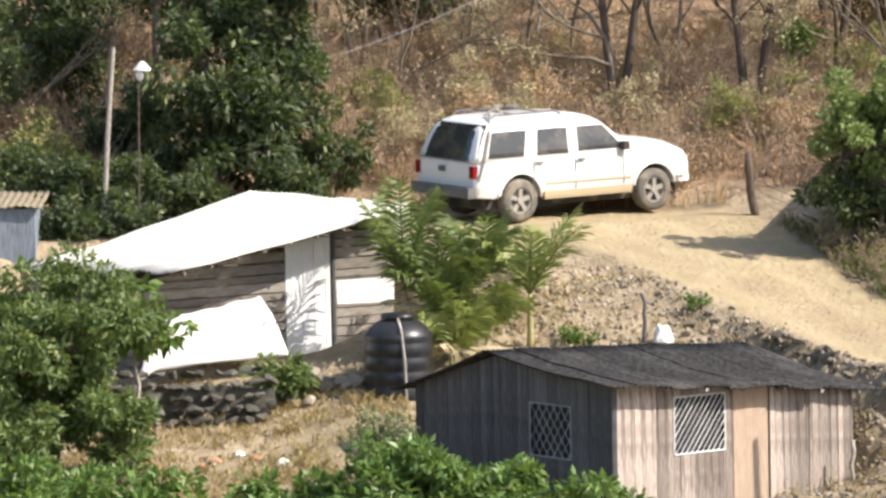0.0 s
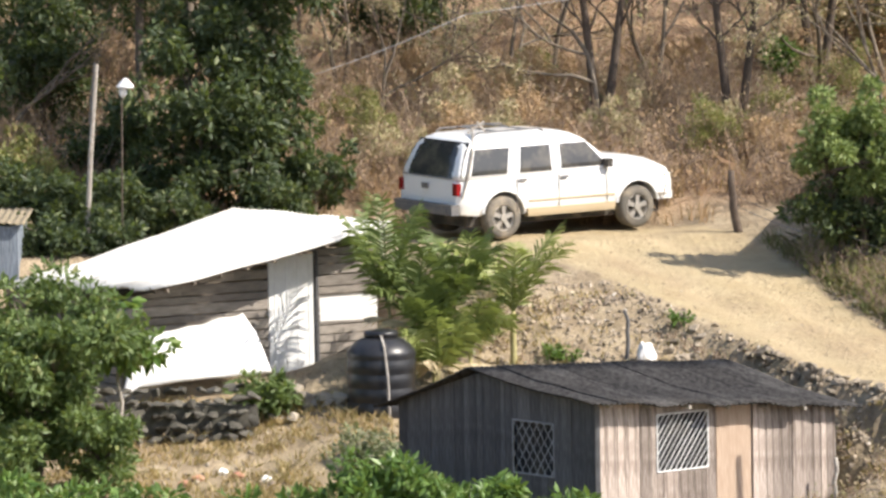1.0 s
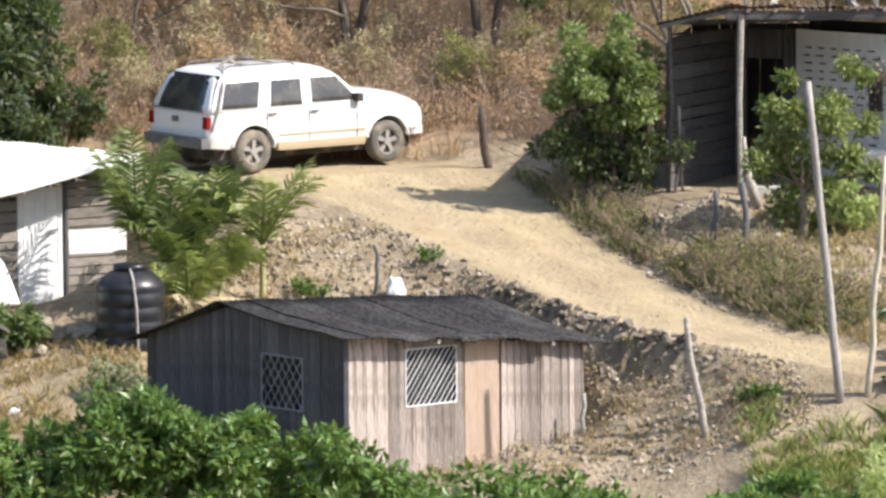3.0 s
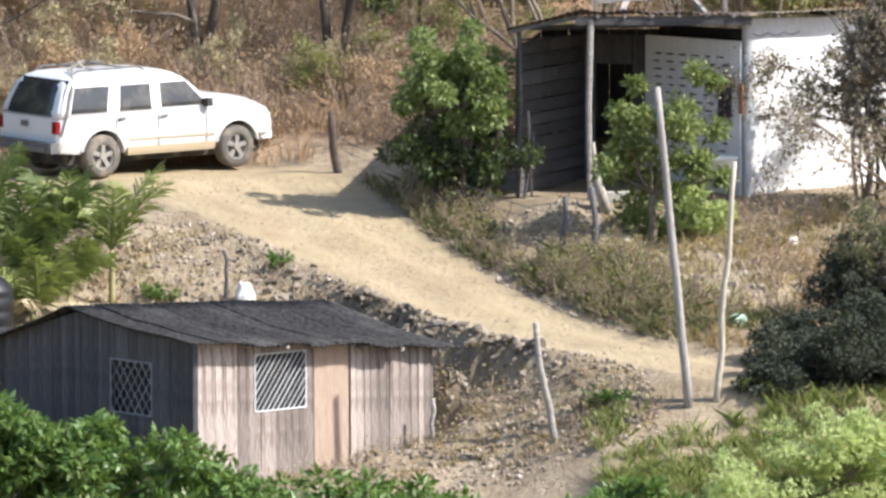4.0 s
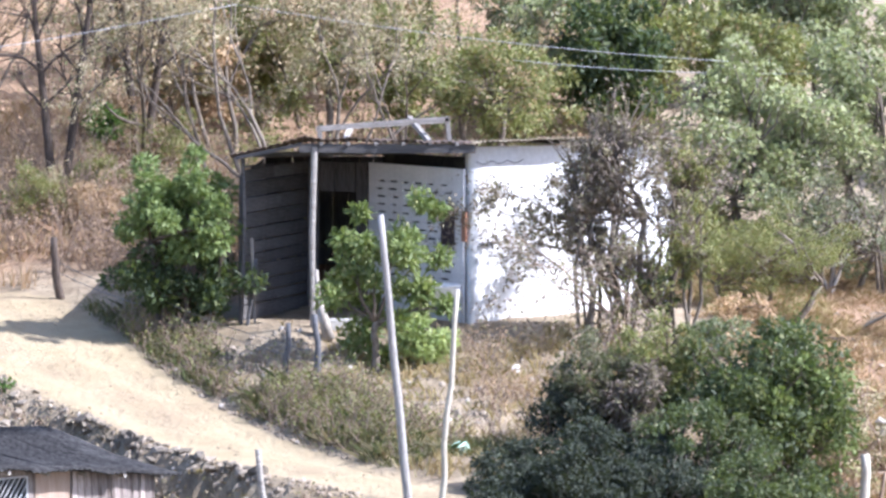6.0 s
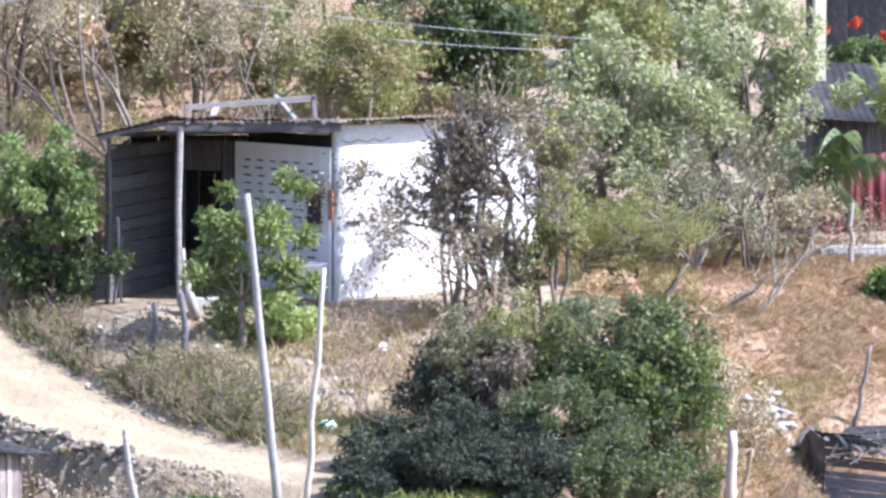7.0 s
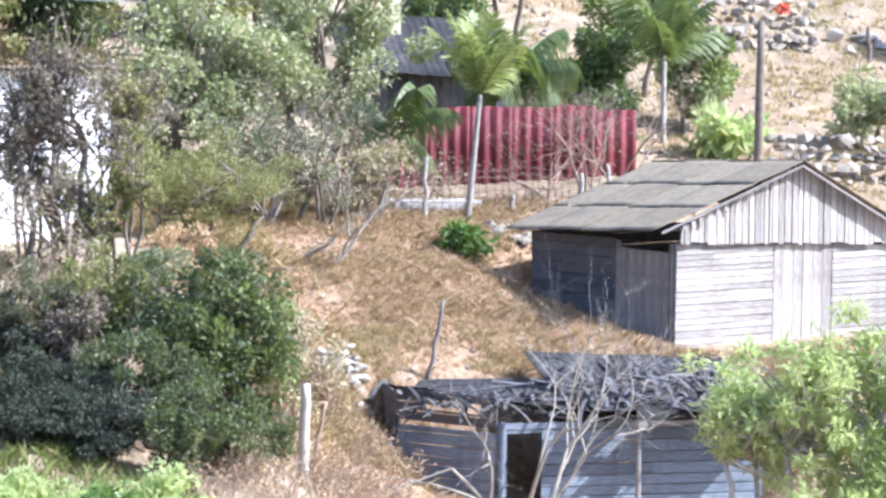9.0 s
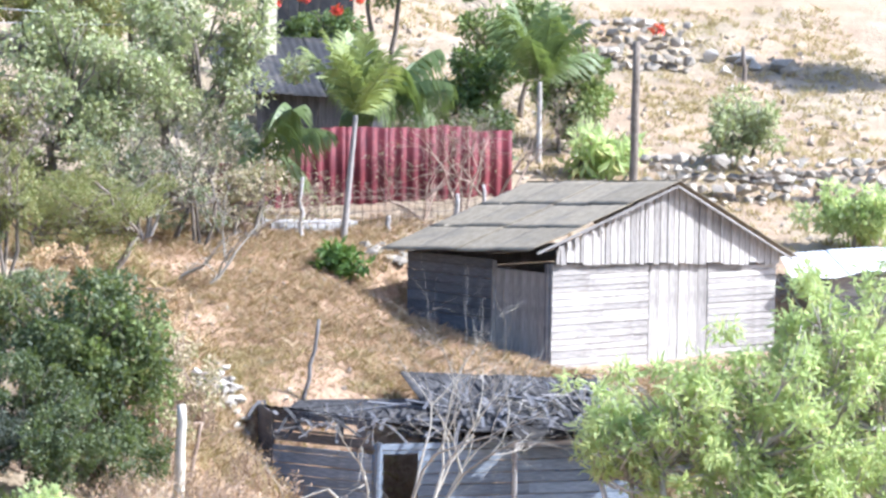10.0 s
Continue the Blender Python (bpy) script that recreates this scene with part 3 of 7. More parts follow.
def build_hut():
    """The plank hut with the black roof: near corner f, sunlit wall to r, shaded gable wall to b."""
    f, r, b = (2.43, 81.0), (6.06, 83.7), (-0.43, 84.6)
    k = (r[0] + b[0] - f[0], r[1] + b[1] - f[1])
    hut = thing("plank_hut", (2.9, 84.0, -3.7), "weathered plank hut with a low black tarred roof and grilled windows", "hut")
    _, ax, out, n = wall_frame(f, r)
    top = line((0, -1.42), (n, -1.80))
    bottom = line((0, -3.75), (n, -3.95))
    wz = -2.52
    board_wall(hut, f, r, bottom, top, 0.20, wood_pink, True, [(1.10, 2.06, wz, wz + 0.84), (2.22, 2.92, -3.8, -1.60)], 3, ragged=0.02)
    grille(hut, Vector((*f, wz)) + ax * 1.10, ax, out, 0.96, 0.84, 16, 1, False)
    d = Vector((*f, 0)) + ax * 2.23
    door = plank(hut, d + Vector((0, 0, -3.78)) - out * 0.01, d + Vector((0, 0, -1.62)) - out * 0.01, d + ax * 0.66 + Vector((0, 0, -1.66)) - out * 0.01, d + ax * 0.66 + Vector((0, 0, -3.8)) - out * 0.01, out, 0.03, wood_door, "door")
    # recessed dark strip put in for the slot at the door's edge
    plank(hut, d + ax * 0.66 + Vector((0, 0, -3.8)) - out * 0.05, d + ax * 0.66 + Vector((0, 0, -1.65)) - out * 0.05, d + ax * 0.73 + Vector((0, 0, -1.65)) - out * 0.05, d + ax * 0.73 + Vector((0, 0, -3.8)) - out * 0.05, out, 0.02, wood_shade_dark, "door_post")
    # shaded gable wall, shade put into its boards, back corner to near one
    _, ax2, out2, n2 = wall_frame(b, f)
    pk = n2 * 0.42
    gtop = lambda s: -1.72 + (-1.17 + 1.72) * s / pk if s < pk else -1.17 + (-1.42 + 1.17) * (s - pk) / (n2 - pk)
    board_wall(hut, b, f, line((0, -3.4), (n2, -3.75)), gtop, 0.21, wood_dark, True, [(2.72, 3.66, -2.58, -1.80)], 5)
    grille(hut, Vector((*b, -2.58)) + ax2 * 2.72, ax2, out2, 0.94, 0.78, 9, 2, True)
    board_wall(hut, r, k, line((0, -3.95), (n2, -3.6)), lambda s: -1.85 + 0.3 * math.sin(math.pi * s / n2), 0.22, wood_grey, True, (), 6)
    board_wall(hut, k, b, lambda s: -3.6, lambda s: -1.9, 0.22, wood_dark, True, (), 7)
    # roof: front slope from the sunlit wall's eave to the ridge, and the back slope
    axv, a2v = Vector((ax.x, ax.y, 0)), Vector((-ax2.x, -ax2.y, 0))
    F = Vector((*f, 0))
    e0 = F + out * 0.25 - axv * 0.30 + Vector((0, 0, -1.36))
    e1 = F + axv * (n + 0.30) + out * 0.25 + Vector((0, 0, -1.82))
    r0 = F + a2v * (n2 - pk) - axv * 0.18 + Vector((0, 0, -1.08))
    r1 = F + axv * (n + 0.20) + a2v * (n2 - pk) + Vector((0, 0, -1.34))
    k0 = F + a2v * (n2 + 0.35) - axv * 0.18 + Vector((0, 0, -1.82))
    k1 = F + axv * (n + 0.2) + a2v * (n2 + 0.3) + Vector((0, 0, -2.0))
    sheet_roof(hut, e0, e1, r1, r0, 9, 0.10, 0.016, roof_black, seed=4, sag=0.05, rag=0.09)
    sheet_roof(hut, k0, k1, r1, r0, 8, 0.10, 0.016, roof_black, seed=5, sag=0.05, rag=0.09)
    for i in range(7):
        s = 0.1 + (n - 0.1) * i / 6
        p0 = F + axv * s + out * 0.22 + Vector((0, 0, -1.44 - 0.09 * s))
        part("rafter", Geo().tube([p0, p0 - out * 1.2 + Vector((0, 0, 0.1))], 0.03, 6), wood_silver, hut)
    beam(hut, F + out * 0.02 + Vector((0, 0, -3.8)), F + out * 0.02 + Vector((0, 0, -1.45)), 0.07, wood_dark, "corner_post")
    return hut


def build_white_shed():
    """The lean-to with the white corrugated roof."""
    p, q = (-4.75, 88.0), (-0.85, 90.4)
    shed = thing("lean_to_shed", (-3.0, 90.5, -1.9), "log-walled lean-to with a white corrugated roof and a white door", "shed")
    P, ax, out, n = wall_frame(p, q)
    top = line((0, -0.42), (n, 0.32))
    bot = lambda s: -1.95
    s0, s1 = 2.60, 3.43
    board_wall(shed, p, q, bot, top, 0.155, wood_log, False, [(s0 - 0.02, s1 + 0.07, -2.0, 0.6), (s1 + 0.10, n + 0.1, -1.02, -0.62)], 11, 0.05, 0.02)
    plank(shed, P + ax * s0 + Vector((0, 0, -1.86)), P + ax * s0 + Vector((0, 0, 0.05)), P + ax * s1 + Vector((0, 0, 0.08)), P + ax * s1 + Vector((0, 0, -1.86)), out, 0.04, white_door, "door")
    for i in range(4):
        c = s0 + 0.1 + 0.21 * i
        plank(shed, P + ax * c + out * 0.04 + Vector((0, 0, -1.82)), P + ax * c + out * 0.04 + Vector((0, 0, 0.0)), P + ax * (c + 0.05) + out * 0.04 + Vector((0, 0, 0.0)), P + ax * (c + 0.05) + out * 0.04 + Vector((0, 0, -1.82)), out, 0.008, white_door, "door_rib")
    part("door_post", Geo().tube([P + ax * (s1 + 0.05) + out * 0.04 + Vector((0, 0, -1.95)), P + ax * (s1 + 0.04) + out * 0.04 + Vector((0, 0, 0.15))], 0.045, 7), wood_dark, shed)
    plank(shed, P + ax * (s1 + 0.11) + Vector((0, 0, -1.02)), P + ax * (n + 0.04) + Vector((0, 0, -1.04)), P + ax * (n + 0.04) + Vector((0, 0, -0.62)), P + ax * (s1 + 0.11) + Vector((0, 0, -0.62)), out, 0.03, white_paint, "wall_panel")
    # end walls and back
    bk = Vector((-out.x, -out.y, 0)) * 3.9
    pb, qb = (p[0] + bk.x, p[1] + bk.y), (q[0] + bk.x, q[1] + bk.y)
    board_wall(shed, q, qb, bot, lambda s: 0.30, 0.16, wood_brown, False, (), 12, 0.05, 0.02)
    board_wall(shed, pb, p, bot, lambda s: -0.5, 0.16, wood_brown, False, (), 13, 0.05, 0.02)
    board_wall(shed, qb, pb, bot, lambda s: 0.3 - 0.75 * s / n, 0.16, wood_brown, False, (), 14, 0.05, 0.02)
    # roof: eave on the low side, slope up along the front wall
    lo0, lo1 = Vector((-6.85, 91.3, -0.49)), Vector((-4.27, 87.24, -0.22))
    hi1, hi0 = Vector((-0.55, 89.98, 0.53)), Vector((-3.20, 94.0, 0.50))
    sheet_roof(shed, lo0, lo1, hi1, hi0, 5, 0.14, 0.024, roof_white, seed=9, sag=0.03, rag=0.1)
    beam(shed, lo1 + Vector((0.04, 0.16, -0.06)), hi1 + Vector((-0.06, 0.13, -0.07)), 0.05, wood_brown, "edge_beam")
    for i in range(9):
        k = 0.06 + 0.88 * i / 8
        a = lo1.lerp(hi1, k) + Vector((0, 0, -0.085))
        part("rafter", Geo().tube([a + out * 0.05, a - out * 1.0], 0.026, 6), wood_brown, shed)
    return shed


def build_house():
    """The limewashed house with the open dark porch."""
    c, r = (11.94, 92.3), (15.72, 95.0)
    house = thing("limewashed_house", (11.9, 94.5, -0.35), "white limewashed house with a dark open porch and flat sheet roof", "house")
    P, ax, out, n = wall_frame(c, r)
    zt = lambda s: 2.60 - 0.10 * s / n
    g = Geo()
    rows, cols = 14, 22
    for layer in (0, 1):
        for j in range(rows + 1):
            for i in range(cols + 1):
                s = n * i / cols
                z = -0.55 + (zt(s) + 0.55) * j / rows
                w = 0.03 * noise.noise(Vector((s * 1.1, z * 1.1, 5))) + 0.012 * noise.noise(Vector((s * 5, z * 5, 9)))
                g.v.append(tuple(P + ax * s + Vector((0, 0, z)) + out * (w if layer == 0 else -0.14)))
    m, half = cols + 1, (rows + 1) * (cols + 1)
    for j in range(rows):
        for i in range(cols):
            a = j * m + i
            g.f += [(a, a + 1, a + m + 1, a + m), (half + a, half + a + m, half + a + m + 1, half + a + 1)]
    for j in range(rows):
        a = j * m
        g.f += [(a, a + m, half + a + m, half + a), (a + cols, half + a + cols, half + a + m + cols, a + m + cols)]
    part("end_wall", g, white_paint, house, "sunlit white limewashed wall", True)
    plank(house, P + ax * 0.16 + out * 0.035 + Vector((0, 0, 0.96)), P + ax * 0.52 + out * 0.035 + Vector((0, 0, 0.96)), P + ax * 0.52 + out * 0.035 + Vector((0, 0, 1.0)), P + ax * 0.16 + out * 0.035 + Vector((0, 0, 1.0)), out, 0.02, wood_dark, "hatch_ledge")
    for k in range(3):
        a0, b0 = 0.06 + 0.36 * k, 0.06 + 0.36 * (k + 1)
        pts = [P + ax * (a0 + (b0 - a0) * u / 6) + out * 0.05 + Vector((0, 0, 2.36 - 0.05 * math.sin(math.pi * u / 6))) for u in range(7)]
        part("hanging_cord", Geo().tube(pts, 0.008, 5), wood_dark, house, "dark cord slung under the eave")
    plank(house, P + ax * 0.5 + out * 0.032 + Vector((0, 0, 0.80)), P + ax * 1.5 + out * 0.032 + Vector((0, 0, 0.77)), P + ax * 1.5 + out * 0.032 + Vector((0, 0, 0.785)), P + ax * 0.5 + out * 0.032 + Vector((0, 0, 0.815)), out, 0.012, wood_grey, "wall_seam")
    # slatted white wall of the porch, shaded
    sp, sq = (10.5, 94.35), (11.86, 92.36)
    S, sax, sout, sn = wall_frame(sp, sq)
    rng = random.Random(8)
    slots = []
    z = 0.1
    while z < 2.0:
        s = 0.15 + rng.uniform(0, 0.1)
        while s < sn - 0.35:
            L = rng.uniform(0.15, 0.24)
            slots.append((s, s + L, z, z + 0.04))
            s += L + rng.uniform(0.10, 0.16)
        z += 0.13
    z = -0.5
    while z < 2.10:
        h = 0.13
        row = [t for t in slots if z - 0.001 < t[2] < z + h - 0.034]
        zs = row[0][2] if row else z + h
        plank(house, S + Vector((0, 0, z)), S + sax * sn + Vector((0, 0, z)), S + sax * sn + Vector((0, 0, zs)), S + Vector((0, 0, zs)), sout, 0.05, white_paint, "wall_course")
        if row:
            cuts = [0.0] + [v for t in row for v in t[:2]] + [sn]
            for a0, a1 in zip(cuts[::2], cuts[1::2]):
                plank(house, S + sax * a0 + Vector((0, 0, zs)), S + sax * a1 + Vector((0, 0, zs)), S + sax * a1 + Vector((0, 0, zs + 0.032)), S + sax * a0 + Vector((0, 0, zs + 0.032)), sout, 0.05, white_paint, "wall_block")
            rest = z + h
            if rest - zs - 0.032 > 0.01:
                plank(house, S + Vector((0, 0, zs + 0.032)), S + sax * sn + Vector((0, 0, zs + 0.032)), S + sax * sn + Vector((0, 0, rest)), S + Vector((0, 0, rest)), sout, 0.05, white_paint, "wall_course")
        z += h
    # black sheet puts the house's inner shade behind the slots
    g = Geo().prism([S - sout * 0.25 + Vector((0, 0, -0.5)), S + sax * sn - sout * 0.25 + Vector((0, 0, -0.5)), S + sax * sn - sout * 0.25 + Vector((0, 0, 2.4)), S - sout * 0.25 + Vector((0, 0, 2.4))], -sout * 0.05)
    part("inner_lining", g, shade_roof_black, house)
    # plank walls of the porch, its deep shade put into the board colour
    board_wall(house, (8.15, 92.6), (9.5, 95.3), lambda s: -0.5, lambda s: 2.28 - 0.02 * s, 0.23, wood_shade_dark, False, (), 21, 0.03, 0.02)
    board_wall(house, (9.5, 95.3), (10.5, 94.7), lambda s: -0.5, lambda s: 2.2, 0.2, wood_shade_dark, True, [(0.25, 0.95, -0.5, 1.7)], 22, 0.03)
    far = (r[0] - out.x * 3.0, r[1] - out.y * 3.0)
    board_wall(house, r, far, lambda s: -0.5, lambda s: 2.42 - 0.1 * s, 0.25, white_paint, True, (), 23, 0.04, 0.0, name="wall_board")
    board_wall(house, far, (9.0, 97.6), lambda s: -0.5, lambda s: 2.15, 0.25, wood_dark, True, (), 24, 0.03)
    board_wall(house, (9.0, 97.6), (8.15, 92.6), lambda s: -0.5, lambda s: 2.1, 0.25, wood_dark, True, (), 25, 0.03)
    # flat roof of old sheets on beams
    e0, e1 = Vector((7.95, 92.0, 2.47)), Vector((11.95, 91.85, 2.70))
    sheet_roof(house, e0 + Vector((0, 0, 0.04)), Vector((9.1, 91.95, 2.74)), Vector((9.6, 97.6, 2.40)), Vector((8.3, 97.6, 2.12)), 2, 0.12, 0.012, rusty, seed=2)
    sheet_roof(house, Vector((9.1, 91.95, 2.76)), e1, Vector((12.6, 97.5, 2.42)), Vector((9.6, 97.6, 2.42)), 4, 0.12, 0.012, rusty, seed=3)
    sheet_roof(house, e1 + Vector((0, 0, 0.02)), Vector((16.0, 94.8, 2.62)), Vector((14.4, 97.8, 2.38)), Vector((12.6, 97.5, 2.42)), 4, 0.12, 0.012, roof_grey, seed=4)
    beam(house, e0 + Vector((0.05, 0.1, -0.04)), Vector((9.1, 92.05, 2.66)), 0.06, wood_dark, "roof_beam")
    beam(house, Vector((9.05, 92.05, 2.60)), e1 + Vector((0, 0.1, -0.11)), 0.14, wood_shade_dark, "roof_beam")
    beam(house, Vector((8.4, 93.2, 2.42)), Vector((11.4, 93.0, 2.5)), 0.08, wood_dark, "roof_beam")
    for k in range(6):
        x = 9.4 + 0.45 * k
        part("rafter", Geo().tube([(x, 91.85, 2.68), (x + 0.2, 95.5, 2.36)], 0.035, 6), wood_grey, house)
    part("post", Geo().tube([(9.30, 92.0, 2.62), (9.27, 92.0, 1.2), (9.29, 92.0, -0.5)], [0.055, 0.05, 0.045], 8), wood_silver, house)
    # post darkened to match the shade of the porch
    part("post", Geo().tube([(8.16, 92.4, 2.4), (8.18, 92.4, 1.0), (8.12, 92.35, -0.45)], [0.035, 0.04, 0.04], 8), wood_shade_dark, house)
    part("brace", Geo().tube([(8.38, 92.3, 0.75), (8.22, 92.25, -0.4)], 0.03, 6), wood_dark, house)
    part("brace", Geo().tube([(8.30, 92.3, 1.1), (8.36, 92.3, -0.4)], 0.025, 6), wood_grey, house)
    return house


def build_gable_shed():
    """The grey gabled shed: near corner c, sunlit gable end to r, shaded side to b."""
    c, r, b = (25.17, 92.8), (29.95, 95.3), (23.52, 96.3)
    k = (r[0] + b[0] - c[0], r[1] + b[1] - c[1])
    shed = thing("gabled_shed", (26.9, 95.8, -2.1), "grey plank shed with a gabled asphalt-sheet roof and silvery end wall", "shed")
    P, ax, out, n = wall_frame(c, r)
    pk = n * 0.5
    edge = line((0, -0.24), (n, -0.46))
    d0, d1 = 2.28, 3.72
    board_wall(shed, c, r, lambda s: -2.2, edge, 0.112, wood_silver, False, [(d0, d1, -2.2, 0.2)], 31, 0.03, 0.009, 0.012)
    for i in range(2):
        a = d0 + 0.02 + 0.71 * i
        for j in range(3):
            s = a + 0.232 * j
            plank(shed, P + ax * s + out * 0.01 + Vector((0, 0, -2.1)), P + ax * s + out * 0.01 + Vector((0, 0, -0.36)), P + ax * (s + 0.225) + out * 0.01 + Vector((0, 0, -0.36)), P + ax * (s + 0.225) + out * 0.01 + Vector((0, 0, -2.1)), out, 0.025, wood_silver, "door_board")
    # gable boards hang a little proud of the wall below
    gt = lambda s: 0.02 + 1.02 * s / pk if s < pk else 1.04 - 1.25 * (s - pk) / (n - pk)
    o = out * 0.10
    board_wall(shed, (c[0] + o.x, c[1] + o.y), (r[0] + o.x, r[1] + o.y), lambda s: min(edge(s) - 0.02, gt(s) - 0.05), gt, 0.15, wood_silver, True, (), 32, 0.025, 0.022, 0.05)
    # shaded side, its shade put into darker boards, with its door by the corner
    n2 = (Vector(b) - Vector(c)).length
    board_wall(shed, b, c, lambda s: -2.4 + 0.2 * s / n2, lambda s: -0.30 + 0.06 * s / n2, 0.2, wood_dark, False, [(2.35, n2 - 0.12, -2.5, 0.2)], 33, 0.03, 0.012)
    B, ax2, out2, _ = wall_frame(b, c)
    for j in range(6):
        s = 2.42 + 0.23 * j
        plank(shed, B + ax2 * s + Vector((0, 0, -2.3)), B + ax2 * s + Vector((0, 0, -0.42)), B + ax2 * (s + 0.222) + Vector((0, 0, -0.42)), B + ax2 * (s + 0.222) + Vector((0, 0, -2.3)), out2, 0.025, wood_grey, "door_board")
    beam(shed, B + ax2 * 2.38 + out2 * 0.02 + Vector((0, 0, -2.4)), B + ax2 * 2.38 + out2 * 0.02 + Vector((0, 0, -0.3)), 0.07, wood_grey, "door_post")
    beam(shed, B + ax2 * (n2 - 0.05) + Vector((0, 0, -2.4)), B + ax2 * (n2 - 0.05) + Vector((0, 0, -0.25)), 0.09, wood_grey, "corner_post")
    board_wall(shed, r, k, lambda s: -2.2, lambda s: -0.45, 0.2, wood_silver, False, (), 34, 0.03)
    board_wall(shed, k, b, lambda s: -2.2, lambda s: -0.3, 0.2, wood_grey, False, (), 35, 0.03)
    e0 = Vector((24.70, 92.45, 0.02))
    ridge0 = P + ax * pk + out * 0.30 + Vector((0, 0, 1.10))
    back = Vector((-1.62, 3.95, -0.28))
    e1 = P + ax * (n + 0.22) + out * 0.30 + Vector((0, 0, -0.32))
    for low, seed in ((e0, 12), (e1, 16)):
        for k in range(3):
            u, v = k / 3 - 0.02, (k + 1) / 3 + 0.01
            a, b = low.lerp(ridge0, u) + Vector((0, 0, 0.008)), low.lerp(ridge0, v)
            sheet_roof(shed, a + back, a, b, b + back, 4, 0.3, 0.003, roof_grey, seed=seed + k, sag=0.006, thick=0.012, rag=0.02, wobble=0.3)
    beam(shed, e0 + Vector((0.12, -0.02, -0.06)), ridge0 + Vector((0, 0, -0.08)), 0.035, wood_grey, "barge_board")
    beam(shed, e1 + Vector((-0.05, -0.02, -0.06)), ridge0 + Vector((0, 0, -0.08)), 0.035, wood_grey, "barge_board")
    rng = random.Random(90)
    for i in range(15):
        s = 0.05 + (pk - 0.1) * i / 14
        a = P + ax * s + out * 0.16 + Vector((0, 0, gt(s) + 0.03))
        d = ax * rng.uniform(-0.06, 0.06) + Vector((0, 0, -rng.uniform(0.08, 0.2)))
        w = ax * rng.uniform(0.02, 0.05)
        part("splinter", Geo().prism([a - w, a + w, a + w * 0.4 + d, a - w * 0.5 + d], out * 0.015), wood_silver if i % 3 else wood_grey, shed)
    return shed


def build_low_shack():
    """The collapsing shack below, of blue-grey boards with a ragged roof."""
    shack = thing("ruined_shack", (21.6, 88.5, -4.15), "tumbledown shack of blue-grey boards under a ragged black roof", "shack")
    a, b, c = (19.42, 88.5), (20.70, 86.95), (25.2, 87.4)
    board_wall(shack, a, b, lambda s: -4.3, lambda s: -2.78, 0.17, wood_blue, False, (), 41, 0.03, 0.015)
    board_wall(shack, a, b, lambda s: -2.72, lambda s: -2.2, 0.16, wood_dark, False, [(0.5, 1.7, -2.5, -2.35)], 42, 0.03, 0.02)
    board_wall(shack, b, c, lambda s: -4.3, lambda s: -2.62, 0.17, wood_blue, False, [(0.15, 0.75, -4.3, -2.8)], 43, 0.03, 0.015)
    board_wall(shack, c, (25.0, 90.5), lambda s: -4.3, lambda s: -2.4, 0.2, wood_blue, False, (), 44, 0.03)
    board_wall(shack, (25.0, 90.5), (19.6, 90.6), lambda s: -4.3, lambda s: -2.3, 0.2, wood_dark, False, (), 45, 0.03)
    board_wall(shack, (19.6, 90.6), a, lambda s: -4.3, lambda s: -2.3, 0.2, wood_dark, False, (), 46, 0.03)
    sheet_roof(shack, (19.25, 88.4, -2.14), (22.9, 86.75, -2.50), (23.4, 88.6, -2.42), (20.2, 90.2, -2.28), 6, 0.14, 0.008, roof_black, seed=21, sag=0.16, rag=0.35)
    sheet_roof(shack, (22.3, 86.9, -2.36), (25.6, 86.9, -2.35), (25.2, 90.0, -1.95), (22.1, 90.9, -1.88), 6, 0.14, 0.008, roof_black, seed=22, sag=0.22, rag=0.4)
    rng = random.Random(77)
    for i in range(210):
        hi = i % 3 > 0
        x, y = (rng.uniform(22.0, 25.4), rng.uniform(86.7, 90.2)) if hi else (rng.uniform(19.3, 22.9), rng.uniform(87.0, 89.4))
        z = (-2.33 + (y - 86.9) * 0.135 if hi else -2.30 - 0.1 * (x - 19.3) / 3.6 + (y - 87) * 0.02) + rng.uniform(-0.05, 0.09)
        t, L, w, fall = rng.uniform(-0.9, 0.9), rng.uniform(0.3, 0.8), rng.uniform(0.012, 0.04), rng.uniform(0.05, 0.45)
        d, e = Vector((math.sin(t), -math.cos(t), 0)), Vector((math.cos(t), math.sin(t), 0)) * w
        c = Vector((x, y, z))
        pts = [c + d * L * u + Vector((0, 0, -fall * L * u * u + 0.05 * math.sin(3 * u + i))) for u in (0, 0.35, 0.7, 1.0)]
        g = Geo()
        for a0, b0 in zip(pts, pts[1:]):
            g.prism([a0 - e, b0 - e * 0.9, b0 + e * 0.9, a0 + e], (0, 0, 0.012))
        part("tar_paper_strip", g, rng.choice([roof_black, wood_shade_dark, wood_shade_dark, wood_dark]), shack)
    for i in range(12):
        x, y = rng.uniform(19.8, 24.8), rng.uniform(87.0, 89.6)
        t = rng.uniform(-0.5, 0.5)
        z = -2.30 + (y - 87) * 0.03 + (0.1 * (y - 87) if x > 22.4 else 0) + rng.uniform(0, 0.06)
        L = rng.uniform(0.5, 1.3)
        part("roof_scrap", Geo().box((x, y, z), (L, 0.22, 0.02), Matrix.Rotation(t, 3, "Z") @ Matrix.Rotation(rng.uniform(-0.2, 0.2), 3, "Y")), rng.choice([roof_black, wood_grey, wood_dark]), shack)
    beam(shack, (22.9, 86.85, -2.66), (24.3, 86.9, -2.60), 0.07, wood_silver, "roof_beam")
